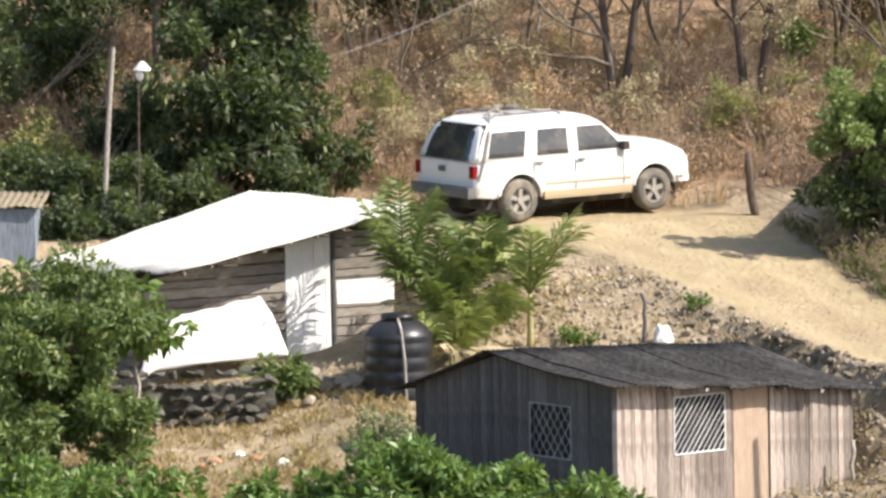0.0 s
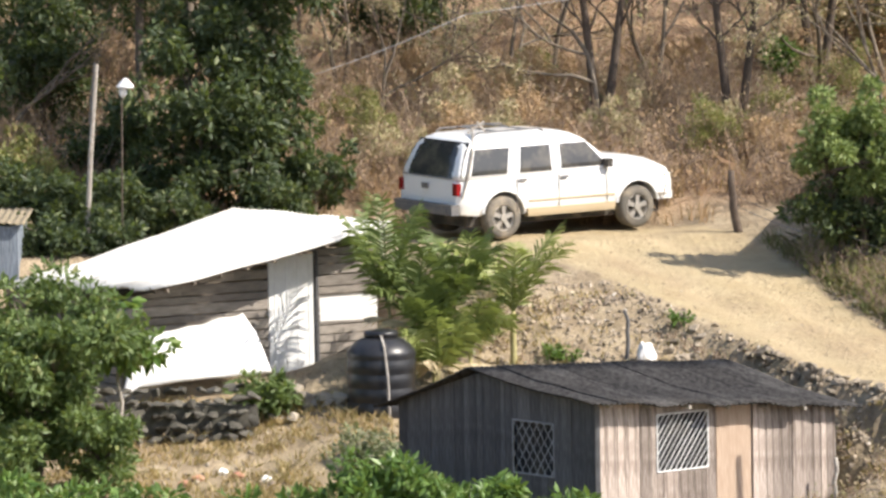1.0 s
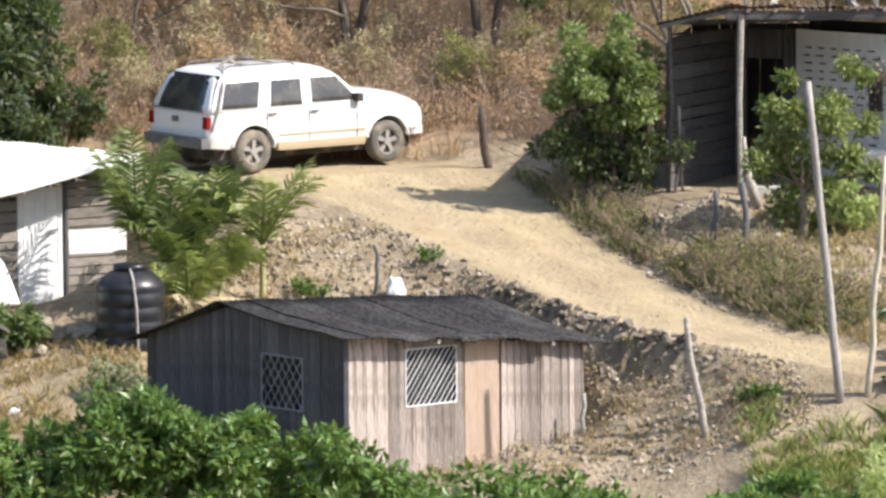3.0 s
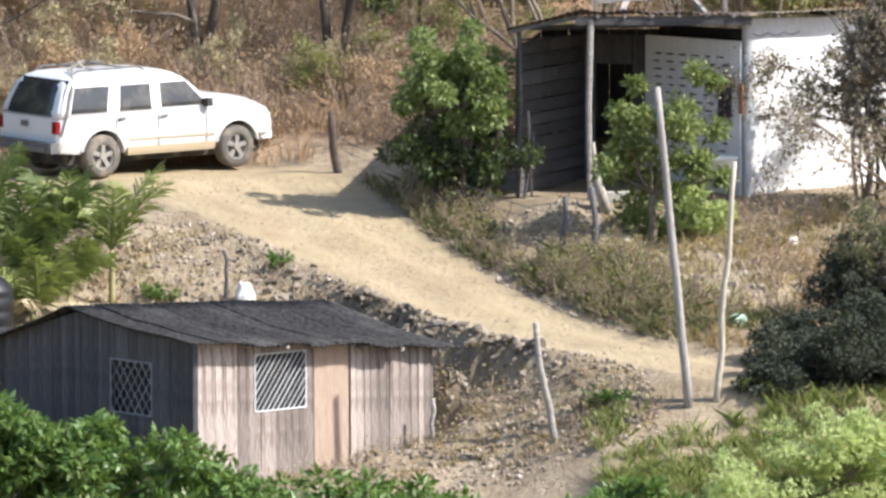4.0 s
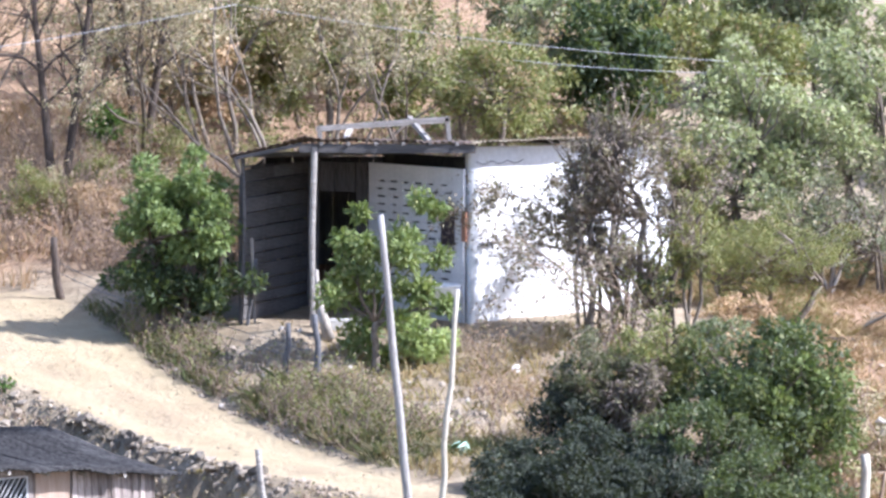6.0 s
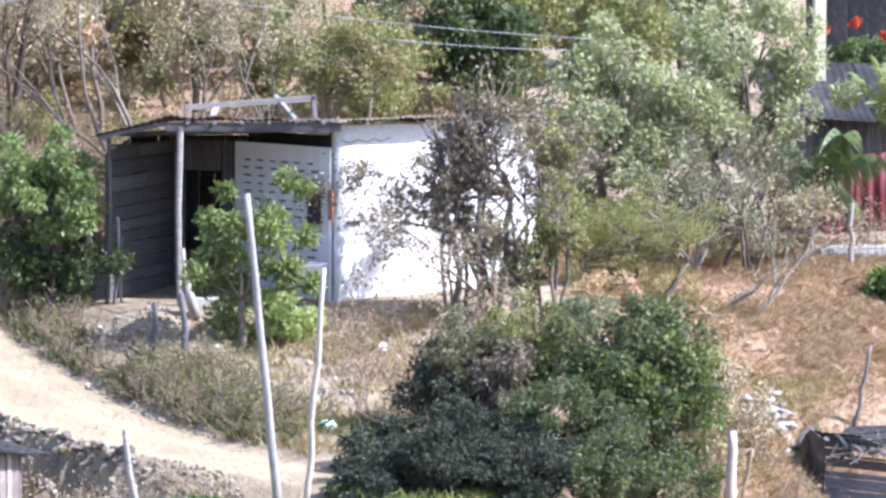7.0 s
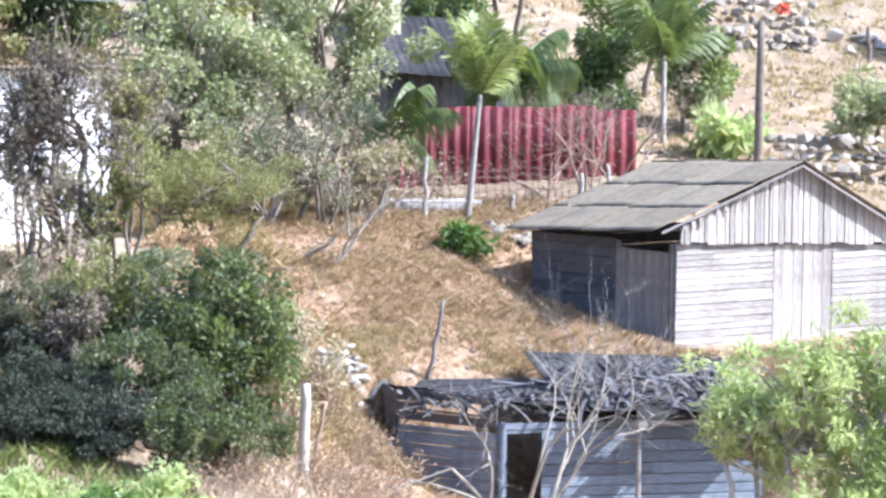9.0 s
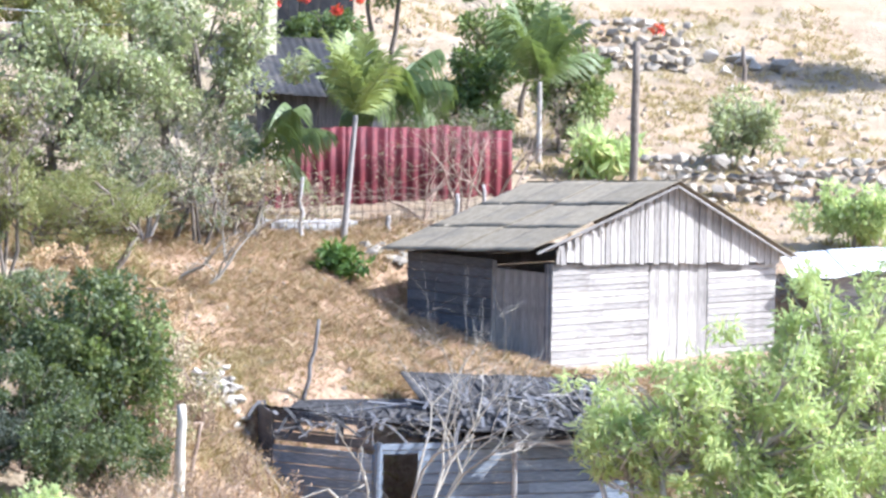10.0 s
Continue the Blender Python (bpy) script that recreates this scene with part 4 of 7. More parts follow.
    beam(shack, (19.62, 88.1, -2.38), (20.2, 87.3, -2.40), 0.06, wood_silver, "roof_beam")
    part("post", Geo().tube([(23.0, 86.85, -2.6), (23.02, 86.85, -4.3)], 0.045, 7), wood_grey, shack)
    part("post", Geo().tube([(20.78, 86.92, -2.6), (20.74, 86.9, -4.3)], 0.05, 7), wood_blue, shack)
    return shack


def build_edge_sheds():
    s = thing("white_roofed_shed", (32.6, 97.0, -1.9), "small grey shed with a white painted sheet roof", "shed")
    P, ax, out, n = wall_frame((31.1, 95.6), (34.5, 96.4))
    board_wall(s, (31.1, 95.6), (34.5, 96.4), lambda q: -2.3, lambda q: -0.75, 0.2, wood_grey, False, (), 51, 0.03)
    board_wall(s, (31.4, 98.4), (31.1, 95.6), lambda q: -2.3, lambda q: -0.75, 0.2, wood_grey, False, (), 52, 0.03)
    sheet_roof(s, (30.25, 95.0, -0.72), (34.8, 95.9, -0.50), (34.9, 99.0, -0.42), (31.0, 98.2, -0.52), 4, 0.12, 0.006, white_paint, seed=31)
    t = thing("grey_store_shed", (-8.0, 92.5, -0.6), "small grey sheet-metal store at the edge of the trees", "shed")
    board_wall(t, (-8.6, 91.9), (-6.72, 92.1), lambda q: -0.9, lambda q: 0.42, 0.5, wood_blue, True, (), 53, 0.02, name="wall_sheet")
    board_wall(t, (-6.72, 92.1), (-6.7, 94.0), lambda q: -0.9, lambda q: 0.42, 0.5, wood_blue, True, (), 54, 0.02, name="wall_sheet")
    sheet_roof(t, (-8.8, 91.8, 0.44), (-6.6, 92.0, 0.44), (-6.6, 94.2, 0.54), (-8.8, 94.2, 0.54), 2, 0.12, 0.012, roof_grey, seed=33)
    h = thing("thatched_house", (24.0, 107.5, 0.2), "low house with a dark weathered roof among the palms", "house")
    board_wall(h, (22.8, 106.0), (25.6, 106.2), lambda q: 0.0, lambda q: 1.95, 0.25, wood_shade_dark, True, (), 55, 0.03)
    sheet_roof(h, (22.1, 105.6, 1.95), (25.6, 105.9, 1.85), (25.6, 108.2, 2.85), (22.1, 108.0, 3.02), 5, 0.16, 0.008, shade_roof_black, seed=34)
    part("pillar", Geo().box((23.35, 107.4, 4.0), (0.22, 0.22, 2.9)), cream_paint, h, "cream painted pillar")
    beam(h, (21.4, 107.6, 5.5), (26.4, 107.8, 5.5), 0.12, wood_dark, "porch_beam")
    # black boards added for the shaded porch behind the blossoms
    board_wall(h, (23.5, 109.4), (25.5, 109.5), lambda q: 1.4, lambda q: 5.5, 0.25, shade_roof_black, True, (), 56, 0.03)


def build_red_fence():
    f = thing("red_sheet_fence", (24.3, 102.4, -0.2), "fence of red painted corrugated metal sheets", "fence")
    a, b = Vector((21.2, 101.9, 0)), Vector((27.1, 103.0, 0))
    n = 7
    ax = (b - a).normalized()
    out = Vector((ax.y, -ax.x, 0))
    rng = random.Random(5)
    for i in range(n):
        p, q = a.lerp(b, i / n), a.lerp(b, (i + 1) / n + 0.004)
        w = (q - p).length
        top = 1.05 + 0.42 * min(1, i / 2) + rng.uniform(-0.05, 0.05)
        g = Geo()
        cols = 40
        for layer in (0, 1):
            for z in (-0.25, 0.6, top):
                for c in range(cols + 1):
                    s = w * c / cols
                    g.v.append(tuple(p + ax * s + Vector((0, 0, z + (0.05 * noise.noise(Vector((s * 2, i, 0))) if z == top else 0))) + out * (0.035 * math.sin(s / 0.25 * 2 * math.pi) + 0.012 * (i % 2) - 0.006 * layer + 0.05 * noise.noise(Vector((i * 3.0, z, 1))))))
        m = cols + 1
        for j in range(2):
            for c in range(cols):
                k = j * m + c
                g.f.append((k, k + 1, k + m + 1, k + m))
                g.f.append((3 * m + k, 3 * m + k + m, 3 * m + k + m + 1, 3 * m + k + 1))
        for c in range(cols):
            k = 2 * m + c
            g.f.append((k, k + 1, 3 * m + k + 1, 3 * m + k))
        part("sheet", g, red_sheet, f, smooth=True)
    slab = Geo().prism([(21.9, 100.4, -0.62), (23.6, 100.7, -0.62), (23.6, 101.6, -0.62), (21.9, 101.4, -0.62)], (0, 0, 0.50))
    single("concrete_footing", slab, concrete, "grey rough concrete slab at the fence foot", "concrete slab")


def build_wire_fence():
    f = thing("wire_mesh_fence", (23.5, 100.5, -0.35), "rusty wire mesh fence before the red sheets", "fence")
    a, b = Vector((21.0, 100.15, 0)), Vector((25.9, 100.95, 0))
    for k in range(6):
        pts = []
        for i in range(15):
            p = a.lerp(b, i / 14)
            pts.append((p.x, p.y, ground_z(p.x, p.y) + 0.08 + 0.13 * k + 0.02 * math.sin(i * 2.3 + k)))
        part("strand", Geo().tube(pts, 0.007, 3), rusty, f)
    for i in range(34):
        p = a.lerp(b, i / 33)
        z = ground_z(p.x, p.y)
        part("upright_wire", Geo().tube([(p.x, p.y, z), (p.x + 0.03 * math.sin(i * 1.7), p.y, z + 0.74)], 0.006, 3), rusty, f)


build_wire_fence()
build_hut()
build_white_shed()
build_house()
build_gable_shed()
build_low_shack()
build_edge_sheds()
build_red_fence()


# ---------------------------------------------------------------- the parked car
def plain(name, colour, rough, metal=0.0, coat=0.0, dust=0.25):
    m, nt, p = material(name)
    n = grained(nt, 3.0, 5)
    nt.links.new(mixed(nt, ranged(nt, n, 0.45, 0.75, 0, dust), colour, (0.45, 0.37, 0.27)), p.inputs["Base Color"])
    p.inputs["Roughness"].default_value, p.inputs["Metallic"].default_value = rough, metal
    p.inputs["Coat Weight"].default_value = coat
    return m


car_white = plain("white_car_paint", (0.78, 0.78, 0.77), 0.3, 0.0, 0.6, 0.12)
car_tan = plain("dusty_tan_cladding", (0.44, 0.35, 0.225), 0.6, 0.0, 0.0, 0.5)
car_grey = plain("grey_bumper_plastic", (0.12, 0.12, 0.125), 0.6)
car_black = plain("black_rubber", (0.025, 0.024, 0.023), 0.8, dust=0.3)
car_tyre = plain("dust_caked_rubber", (0.12, 0.11, 0.095), 0.95, dust=0.8)
car_glass = plain("dark_tinted_glass", (0.040, 0.040, 0.040), 0.14, dust=0.22)
car_glass.node_tree.nodes["Principled BSDF"].inputs["Specular IOR Level"].default_value = 0.8
car_rim = plain("dusty_alloy", (0.50, 0.48, 0.45), 0.45, 0.6, dust=0.5)
car_red = plain("red_lamp_lens", (0.22, 0.012, 0.014), 0.2, dust=0.05)
car_lamp = plain("clear_lamp_lens", (0.6, 0.58, 0.5), 0.15, dust=0.1)
car_amber = plain("amber_lamp_lens", (0.7, 0.25, 0.03), 0.2, dust=0.05)


def build_car():
    rear, front = Vector((1.27, 94.75, 0)), Vector((3.59, 96.375, 0))
    ax = (front - rear).normalized()
    root = thing("parked_car", (0, 0, 0), "white four-door sport utility car, dusty, parked on the dirt road", "car")
    left = Vector((-ax.y, ax.x, 0))
    mid = rear + ax * 1.414 + left * 0.78
    zr, zf = ground_z(rear.x + left.x * 0.7, rear.y + left.y * 0.7), ground_z(front.x + left.x * 0.7, front.y + left.y * 0.7)
    z = max((zr + zf) / 2, -0.16) + 0.02
    ORIGIN[root] = Vector((0, 0, 0))
    pitch = math.atan2(0.03, 2.7)
    root.matrix_basis = Matrix.Translation((mid.x, mid.y, z)) @ Matrix.Rotation(math.atan2(ax.y, ax.x), 4, "Z") @ Matrix.Rotation(-pitch, 4, "Y") @ Matrix.Rotation(radians(1.5), 4, "X") @ Matrix.Scale(1.04, 4)

    def loft(sections, close=True):
        g = Geo()
        n = len(sections[0])
        for s in sections:
            g.v += s
        for i in range(len(sections) - 1):
            for k in range(n):
                k2 = (k + 1) % n
                g.f.append((i * n + k, i * n + k2, (i + 1) * n + k2, (i + 1) * n + k))
        if close:
            g.f.append(tuple(reversed(range(n))))
            g.f.append(tuple((len(sections) - 1) * n + k for k in range(n)))
        return g

    # lower body: x, bottom half width, bottom z, widest half width and its z, shoulder half width and z, middle z
    st = [(-2.26, .70, .46, .78, .72, .74, .99, 1.00), (-2.18, .78, .42, .84, .72, .80, 1.01, 1.02), (-1.9, .80, .38, .86, .70, .82, 1.02, 1.03),
          (-1.0, .80, .36, .865, .70, .825, 1.03, 1.04), (0.0, .80, .36, .865, .70, .82, 1.04, 1.06), (0.65, .80, .36, .86, .70, .80, 1.10, 1.19),
          (1.1, .80, .38, .86, .72, .79, 1.11, 1.20), (1.55, .78, .40, .86, .72, .78, 1.09, 1.17), (1.85, .74, .42, .84, .70, .76, 1.04, 1.11),
          (2.06, .68, .44, .79, .67, .72, .96, 1.02), (2.18, .60, .48, .69, .64, .63, .84, .90)]
    secs = []
    for x, wb, zb, wm, zm, wt, zt, zc in st:
        half = [(0.0, zb), (wb * 0.6, zb), (wb, zb + 0.03), (wm, zm - 0.14), (wm, zm), (wm - 0.012, zm + 0.12), (wt, zt - 0.03), (wt - 0.06, zt), (wt * 0.5, zc - 0.005), (0.0, zc)]
        ring = [(x, -w, h) for w, h in half] + [(x, w, h) for w, h in reversed(half[1:-1])]
        secs.append(ring)
    g = loft(secs)
    body = part("body", g, car_white, root, "white car body, dusty low down", True)
    cut = new("arch_cutter", mesh_of("arch_cutter", Geo(), car_white))
    bm = bmesh.new()
    for x in (-1.36, 1.36):
        bmesh.ops.create_cone(bm, cap_ends=True, segments=28, radius1=0.43, radius2=0.43, depth=2.2, matrix=Matrix.Translation((x, 0, 0.37)) @ Matrix.Rotation(math.pi / 2, 4, "X"))
    bm.to_mesh(cut.data)
    bm.free()
    mod = body.modifiers.new("arches", "BOOLEAN")
    mod.operation, mod.object, mod.solver = "DIFFERENCE", cut, "EXACT"
    bpy.context.view_layer.update()
    cut.matrix_world = root.matrix_basis
    bpy.context.view_layer.update()
    done = bpy.data.meshes.new_from_object(body.evaluated_get(bpy.context.evaluated_depsgraph_get()))
    body.modifiers.clear()
    body.data = done
    bpy.data.objects.remove(cut)
    for pl in body.data.polygons:
        pl.use_smooth = True
    try:
        body.data.set_sharp_from_angle(angle=radians(35))
    except AttributeError:
        pass

    # cabin: rounded plan outlines at rising heights
    levels = [(0.99, -2.24, 0.98, .81, .06), (1.12, -2.21, 0.86, .79, .06), (1.36, -2.11, 0.60, .735, .07), (1.52, -2.02, 0.40, .70, .09), (1.62, -1.94, 0.24, .65, .20), (1.675, -1.8, 0.06, .56, .22), (1.70, -1.55, -0.2, .40, .2)]

    def outline(zv, x0, x1, w, r):
        pts = []
        for cx, cy, a0 in ((x1 - r, w - r, 0), (x0 + r, w - r, 90), (x0 + r, -w + r, 180), (x1 - r, -w + r, 270)):
            for k in range(5):
                a = radians(a0 + 22.5 * k)
                pts.append((cx + r * math.cos(a), cy + r * math.sin(a), zv))
        return pts

    part("cabin", loft([outline(*q) for q in levels]), car_white, root, "", True)

    def half_width(zv):
        for (z0, _, _, w0, _), (z1, _, _, w1, _) in zip(levels, levels[1:]):
            if zv <= z1:
                return w0 + (w1 - w0) * (zv - z0) / (z1 - z0)
        return levels[-1][3]

    def ends(zv, which):
        for a, b in zip(levels, levels[1:]):
            if zv <= b[0]:
                return a[which] + (b[which] - a[which]) * (zv - a[0]) / (b[0] - a[0])
        return levels[-1][which]

    def side_pane(name, corners, sgn, mat, proud):
        g = Geo()
        pts = []
        n = 6
        (xa, xb), (za, zb), (xc, xd) = corners
        for k in range(n + 1):
            zv = za + (zb - za) * k / n
            u = k / n
            pts.append(((xa + (xc - xa) * u, sgn * (half_width(zv) + proud), zv), (xb + (xd - xb) * u, sgn * (half_width(zv) + proud), zv)))
        for a, b in pts:
            g.v += [a, b]
        m = len(g.v)
        g.v += [(x, y - sgn * 0.03, zv) for x, y, zv in g.v]
        for k in range(n):
            i = 2 * k
            g.f += [(i, i + 1, i + 3, i + 2), (m + i, m + i + 2, m + i + 3, m + i + 1), (i, i + 2, m + i + 2, m + i), (i + 1, m + i + 1, m + i + 3, i + 3)]
        g.f += [(0, m, m + 1, 1), (2 * n, 2 * n + 1, m + 2 * n + 1, m + 2 * n)]
        return part(name, g, mat, root, "", False)

    for sgn in (-1, 1):
        for c in (((-0.16, 0.78), (1.08, 1.48), (-0.14, 0.38)), ((-1.00, -0.36), (1.06, 1.48), (-0.93, -0.34)), ((-1.98, -1.26), (1.06, 1.48), (-1.84, -1.15))):
            side_pane("side_window", c, sgn, car_glass, 0.006)
        for x in (-0.26, -1.10, 0.72):
            part("door_seam", Geo().box((x, sgn * 0.862, 0.73), (0.012, 0.012, 0.58)), car_grey, root)
        part("side_moulding", Geo().box((0.0, sgn * 0.868, 0.60), (1.75, 0.02, 0.03)), car_tan, root, "dusty tan rubbing strip")
        part("sill_cladding", Geo().box((0.0, sgn * 0.845, 0.43), (1.78, 0.05, 0.09)).box((0, sgn * 0.80, 0.37), (1.76, 0.12, 0.05)), car_tan, root, "dusty tan lower sill")
        for x in (-0.14, -0.98):
            part("door_handle", Geo().box((x, sgn * 0.862, 0.95), (0.14, 0.03, 0.035)), car_grey, root)
        part("side_mirror", Geo().box((0.74, sgn * 0.86, 1.12), (0.11, 0.14, 0.13)), car_black, root)
        part("tail_lamp", Geo().box((-2.235, sgn * 0.755, 0.86), (0.09, 0.12, 0.20)), car_red, root, "red tail lamp")
        part("head_lamp", Geo().box((2.09, sgn * 0.58, 0.79), (0.12, 0.22, 0.15), Matrix.Rotation(-sgn * 0.35, 3, "Z")), car_lamp, root)
        part("turn_lamp", Geo().box((2.0, sgn * 0.755, 0.79), (0.12, 0.04, 0.12), Matrix.Rotation(-sgn * 0.45, 3, "Z")), car_amber, root)
        rail = Geo().tube([(-1.75, sgn * 0.53, 1.66), (-1.65, sgn * 0.54, 1.73), (-0.45, sgn * 0.54, 1.745), (-0.3, sgn * 0.53, 1.67)], 0.014, 6)
        part("roof_rail", rail, car_grey, root)
        # arch lips
        for x in (-1.36, 1.36):
            pts = [(x + 0.43 * math.cos(a), sgn * 0.848, 0.37 + 0.43 * math.sin(a)) for a in [radians(10 + 16 * k) for k in range(11)]]
            part("arch_lip", Geo().tube(pts, 0.022, 5), car_white, root)
    for x in (-1.3, -0.7):
        part("roof_bar", Geo().tube([(x, -0.56, 1.74), (x, 0.56, 1.74)], 0.013, 6), car_grey, root)
    # glazing fore and aft
    def end_pane(name, which, z0, z1, sgn, w_in):
        g = Geo()
        n, m = 5, 8
        for layer in (0, 1):
            for k in range(n + 1):
                zv = z0 + (z1 - z0) * k / n
                for j in range(m + 1):
                    u = -1 + 2 * j / m
                    w = half_width(zv) - w_in
                    bow = 0.05 * u ** 6
                    g.v.append((ends(zv, which) + sgn * (0.012 - bow - layer * 0.02), u * w, zv))
        c, half = m + 1, (n + 1) * (m + 1)
        for k in range(n):
            for j in range(m):
                a = k * c + j
                g.f += [(a, a + 1, a + c + 1, a + c), (half + a, half + a + c, half + a + c + 1, half + a + 1)]
        part(name, g, car_glass, root, "", True)
    end_pane("windscreen", 2, 1.18, 1.58, 1, 0.06)
    end_pane("rear_window", 1, 1.03, 1.60, -1, -0.010)
    part("rear_bumper", Geo().box((-2.30, 0, 0.53), (0.16, 1.62, 0.17)).box((-2.33, 0, 0.50), (0.14, 1.36, 0.10)), car_grey, root, "grey rear bumper")
    part("latch_plate", Geo().box((-2.30, 0.05, 0.88), (0.02, 0.16, 0.09)), car_grey, root, "dark tailgate latch")
    part("tailgate_seam", Geo().box((-2.262, 0, 1.035), (0.03, 1.40, 0.015)), car_grey, root)
    part("front_bumper", Geo().box((2.12, 0, 0.54), (0.16, 1.30, 0.16)).box((2.02, 0, 0.50), (0.22, 1.55, 0.12)), car_white, root)
    part("grille", Geo().box((2.155, 0, 0.70), (0.05, 0.80, 0.16)), car_grey, root)
    part("underbody", Geo().box((0, 0, 0.34), (3.9, 1.25, 0.24)), car_black, root)

    part("tie_rope", Geo().tube([(-1.60, -0.30, 1.79), (-1.75, -0.54, 1.72), (-1.92, -0.76, 1.46), (-2.06, -0.84, 1.08), (-2.20, -0.86, 0.72)], 0.022, 5), wood_silver, root, "pale rope tied from rack to bumper")
    part("roof_stick", Geo().tube([(-1.75, -0.40, 1.73), (-1.45, -0.44, 1.90)], 0.02, 5), wood_silver, root)
    part("roof_stick", Geo().tube([(-1.40, -0.40, 1.73), (-1.60, -0.44, 1.90)], 0.02, 5), wood_silver, root)

    def wheel(x, sgn):
        w = part("wheel", Geo().tube([(x, sgn * 0.60, 0.35), (x, sgn * 0.80, 0.35)], [0.20, 0.20], 16), car_black, root)
        t = Geo()
        prof = [(0.215, -0.11), (0.30, -0.115), (0.345, -0.085), (0.352, 0.0), (0.345, 0.085), (0.30, 0.115), (0.215, 0.11)]
        n = 32
        for r, d in prof:
            for k in range(n):
                a = 2 * math.pi * k / n
                t.v.append((x + r * math.cos(a), sgn * (0.74 + d), 0.352 + r * math.sin(a)))
        for i in range(len(prof) - 1):
            for k in range(n):
                k2 = (k + 1) % n
                t.f.append((i * n + k, i * n + k2, (i + 1) * n + k2, (i + 1) * n + k))
        part("tyre", t, car_tyre, w, "dusty black tyre", True)
        rim = Geo()
        for k in range(n):
            a, b = 2 * math.pi * k / n, 2 * math.pi * (k + 1) / n
            q = [(x + r * math.cos(v), sgn * 0.83, 0.352 + r * math.sin(v)) for r, v in ((0.19, a), (0.22, a), (0.22, b), (0.19, b))]
            rim.prism(q, (0, -sgn * 0.08, 0))
        for k in range(5):
            a = 2 * math.pi * (k + 0.2) / 5
            d, s = Vector((math.cos(a), 0, math.sin(a))), Vector((-math.sin(a), 0, math.cos(a)))
            c0 = Vector((x, sgn * 0.83, 0.352))
            rim.prism([c0 + d * 0.04 - s * 0.030, c0 + d * 0.20 - s * 0.042, c0 + d * 0.20 + s * 0.042, c0 + d * 0.04 + s * 0.030], (0, -sgn * 0.03, 0))
        rim.tube([(x, sgn * 0.78, 0.352), (x, sgn * 0.85, 0.352)], 0.065, 12)
        part("rim", rim, car_rim, w, "dusty five-spoke alloy rim")

    for x in (-1.36, 1.36):
        for sgn in (-1, 1):
            wheel(x, sgn)
    return root


build_car()


# ---------------------------------------------------------------- tank, board, poles, posts
def build_tank():
    x, y = -0.72, 87.0
    z = ground_z(x, y) - 0.19
    t = thing("water_tank", (x, y, z), "black plastic water tank with ribbed sides standing on the slope", "water tank")
    prof = [(0.50, 0.0), (0.535, 0.04)]
    for k in range(4):
        b = 0.10 + 0.22 * k
        prof += [(0.54, b), (0.54, b + 0.13), (0.528, b + 0.155), (0.528, b + 0.19)]
    prof += [(0.54, 1.0), (0.53, 1.05), (0.46, 1.14), (0.36, 1.22), (0.27, 1.26)]
    part("body", Geo().lathe(prof, (x, y, z), 36), black_plastic, t, smooth=True)
    part("lid", Geo().lathe([(0.26, 1.26), (0.27, 1.33), (0.24, 1.36), (0.10, 1.38)], (x, y, z), 28), black_plastic, t, "round black screw lid", True)
    part("pipe", Geo().tube([(x + 0.12, y - 0.56, z), (x + 0.10, y - 0.58, z + 0.7), (x + 0.05, y - 0.5, z + 1.15), (x, y - 0.25, z + 1.3)], 0.022, 6), wood_silver, t, "pale pipe down the side")


def build_board():
    """A big white sheet leaning on the lean-to, sagging at its corners."""
    g = Geo()
    nx, ny = 24, 14
    for layer in (0, 1):
        for j in range(ny + 1):
            for i in range(nx + 1):
                u, v = i / nx, j / ny
                lo = Vector((-4.78, 86.9, -1.72)).lerp(Vector((-2.45, 87.75, -1.58)), u)
                hi = Vector((-4.42, 87.7, -1.02)).lerp(Vector((-2.92, 88.75, -0.76)), u)
                p = lo.lerp(hi, v)
                p += Vector((0, -0.12, 0.12)) * math.sin(math.pi * v) + Vector((0, -0.04, 0.05)) * noise.noise(p * 2.2)
                if u < 0.12:
                    p += Vector((0.0, 0, -1)) * (0.12 - u) * 1.6 * (1 - v)
                g.v.append((p.x, p.y + layer * 0.05, p.z - layer * 0.03))
    c, half = nx + 1, (nx + 1) * (ny + 1)
    for j in range(ny):
        for i in range(nx):
            a = j * c + i
            g.f += [(a, a + 1, a + c + 1, a + c), (half + a, half + a + c, half + a + c + 1, half + a + 1)]
    for i in range(nx):
        g.f += [(i, half + i, half + i + 1, i + 1), (ny * c + i, ny * c + i + 1, half + ny * c + i + 1, half + ny * c + i)]
    for j in range(ny):
        g.f += [(j * c, j * c + c, half + j * c + c, half + j * c), (j * c + nx, half + j * c + nx, half + j * c + c + nx, j * c + c + nx)]
    single("foam_mattress", g, white_board, "white foam mattress put out to air against the lean-to", "mattress", smooth=True)


def stick(name, pts, radii, mat, label, category, group="", sides=8):
    return single(name, Geo().tube(pts, radii, sides), mat, label, category, group, smooth=True)


wood_pole = surface("grey_pole_wood", (0.20, 0.185, 0.17), (0.36, 0.335, 0.31), 3, 0.9, 0.6, (0.10, 0.09, 0.08), 0.5, (6, 6, 0.5))


def rooted(x, y, rise, lean=(0, 0), r=0.05, bend=0.04, seed=0, n=6):
    """Points and radii of a crooked post standing in the ground."""
    rng = random.Random(seed)
    z = ground_z(x, y) - 0.15
    pts, rad = [], []
    for k in range(n + 1):
        u = k / n
        pts.append((x + lean[0] * u + rng.uniform(-bend, bend), y + lean[1] * u, z + (rise + 0.15) * u))
        rad.append(r * (1.1 - 0.3 * u))
    return pts, rad


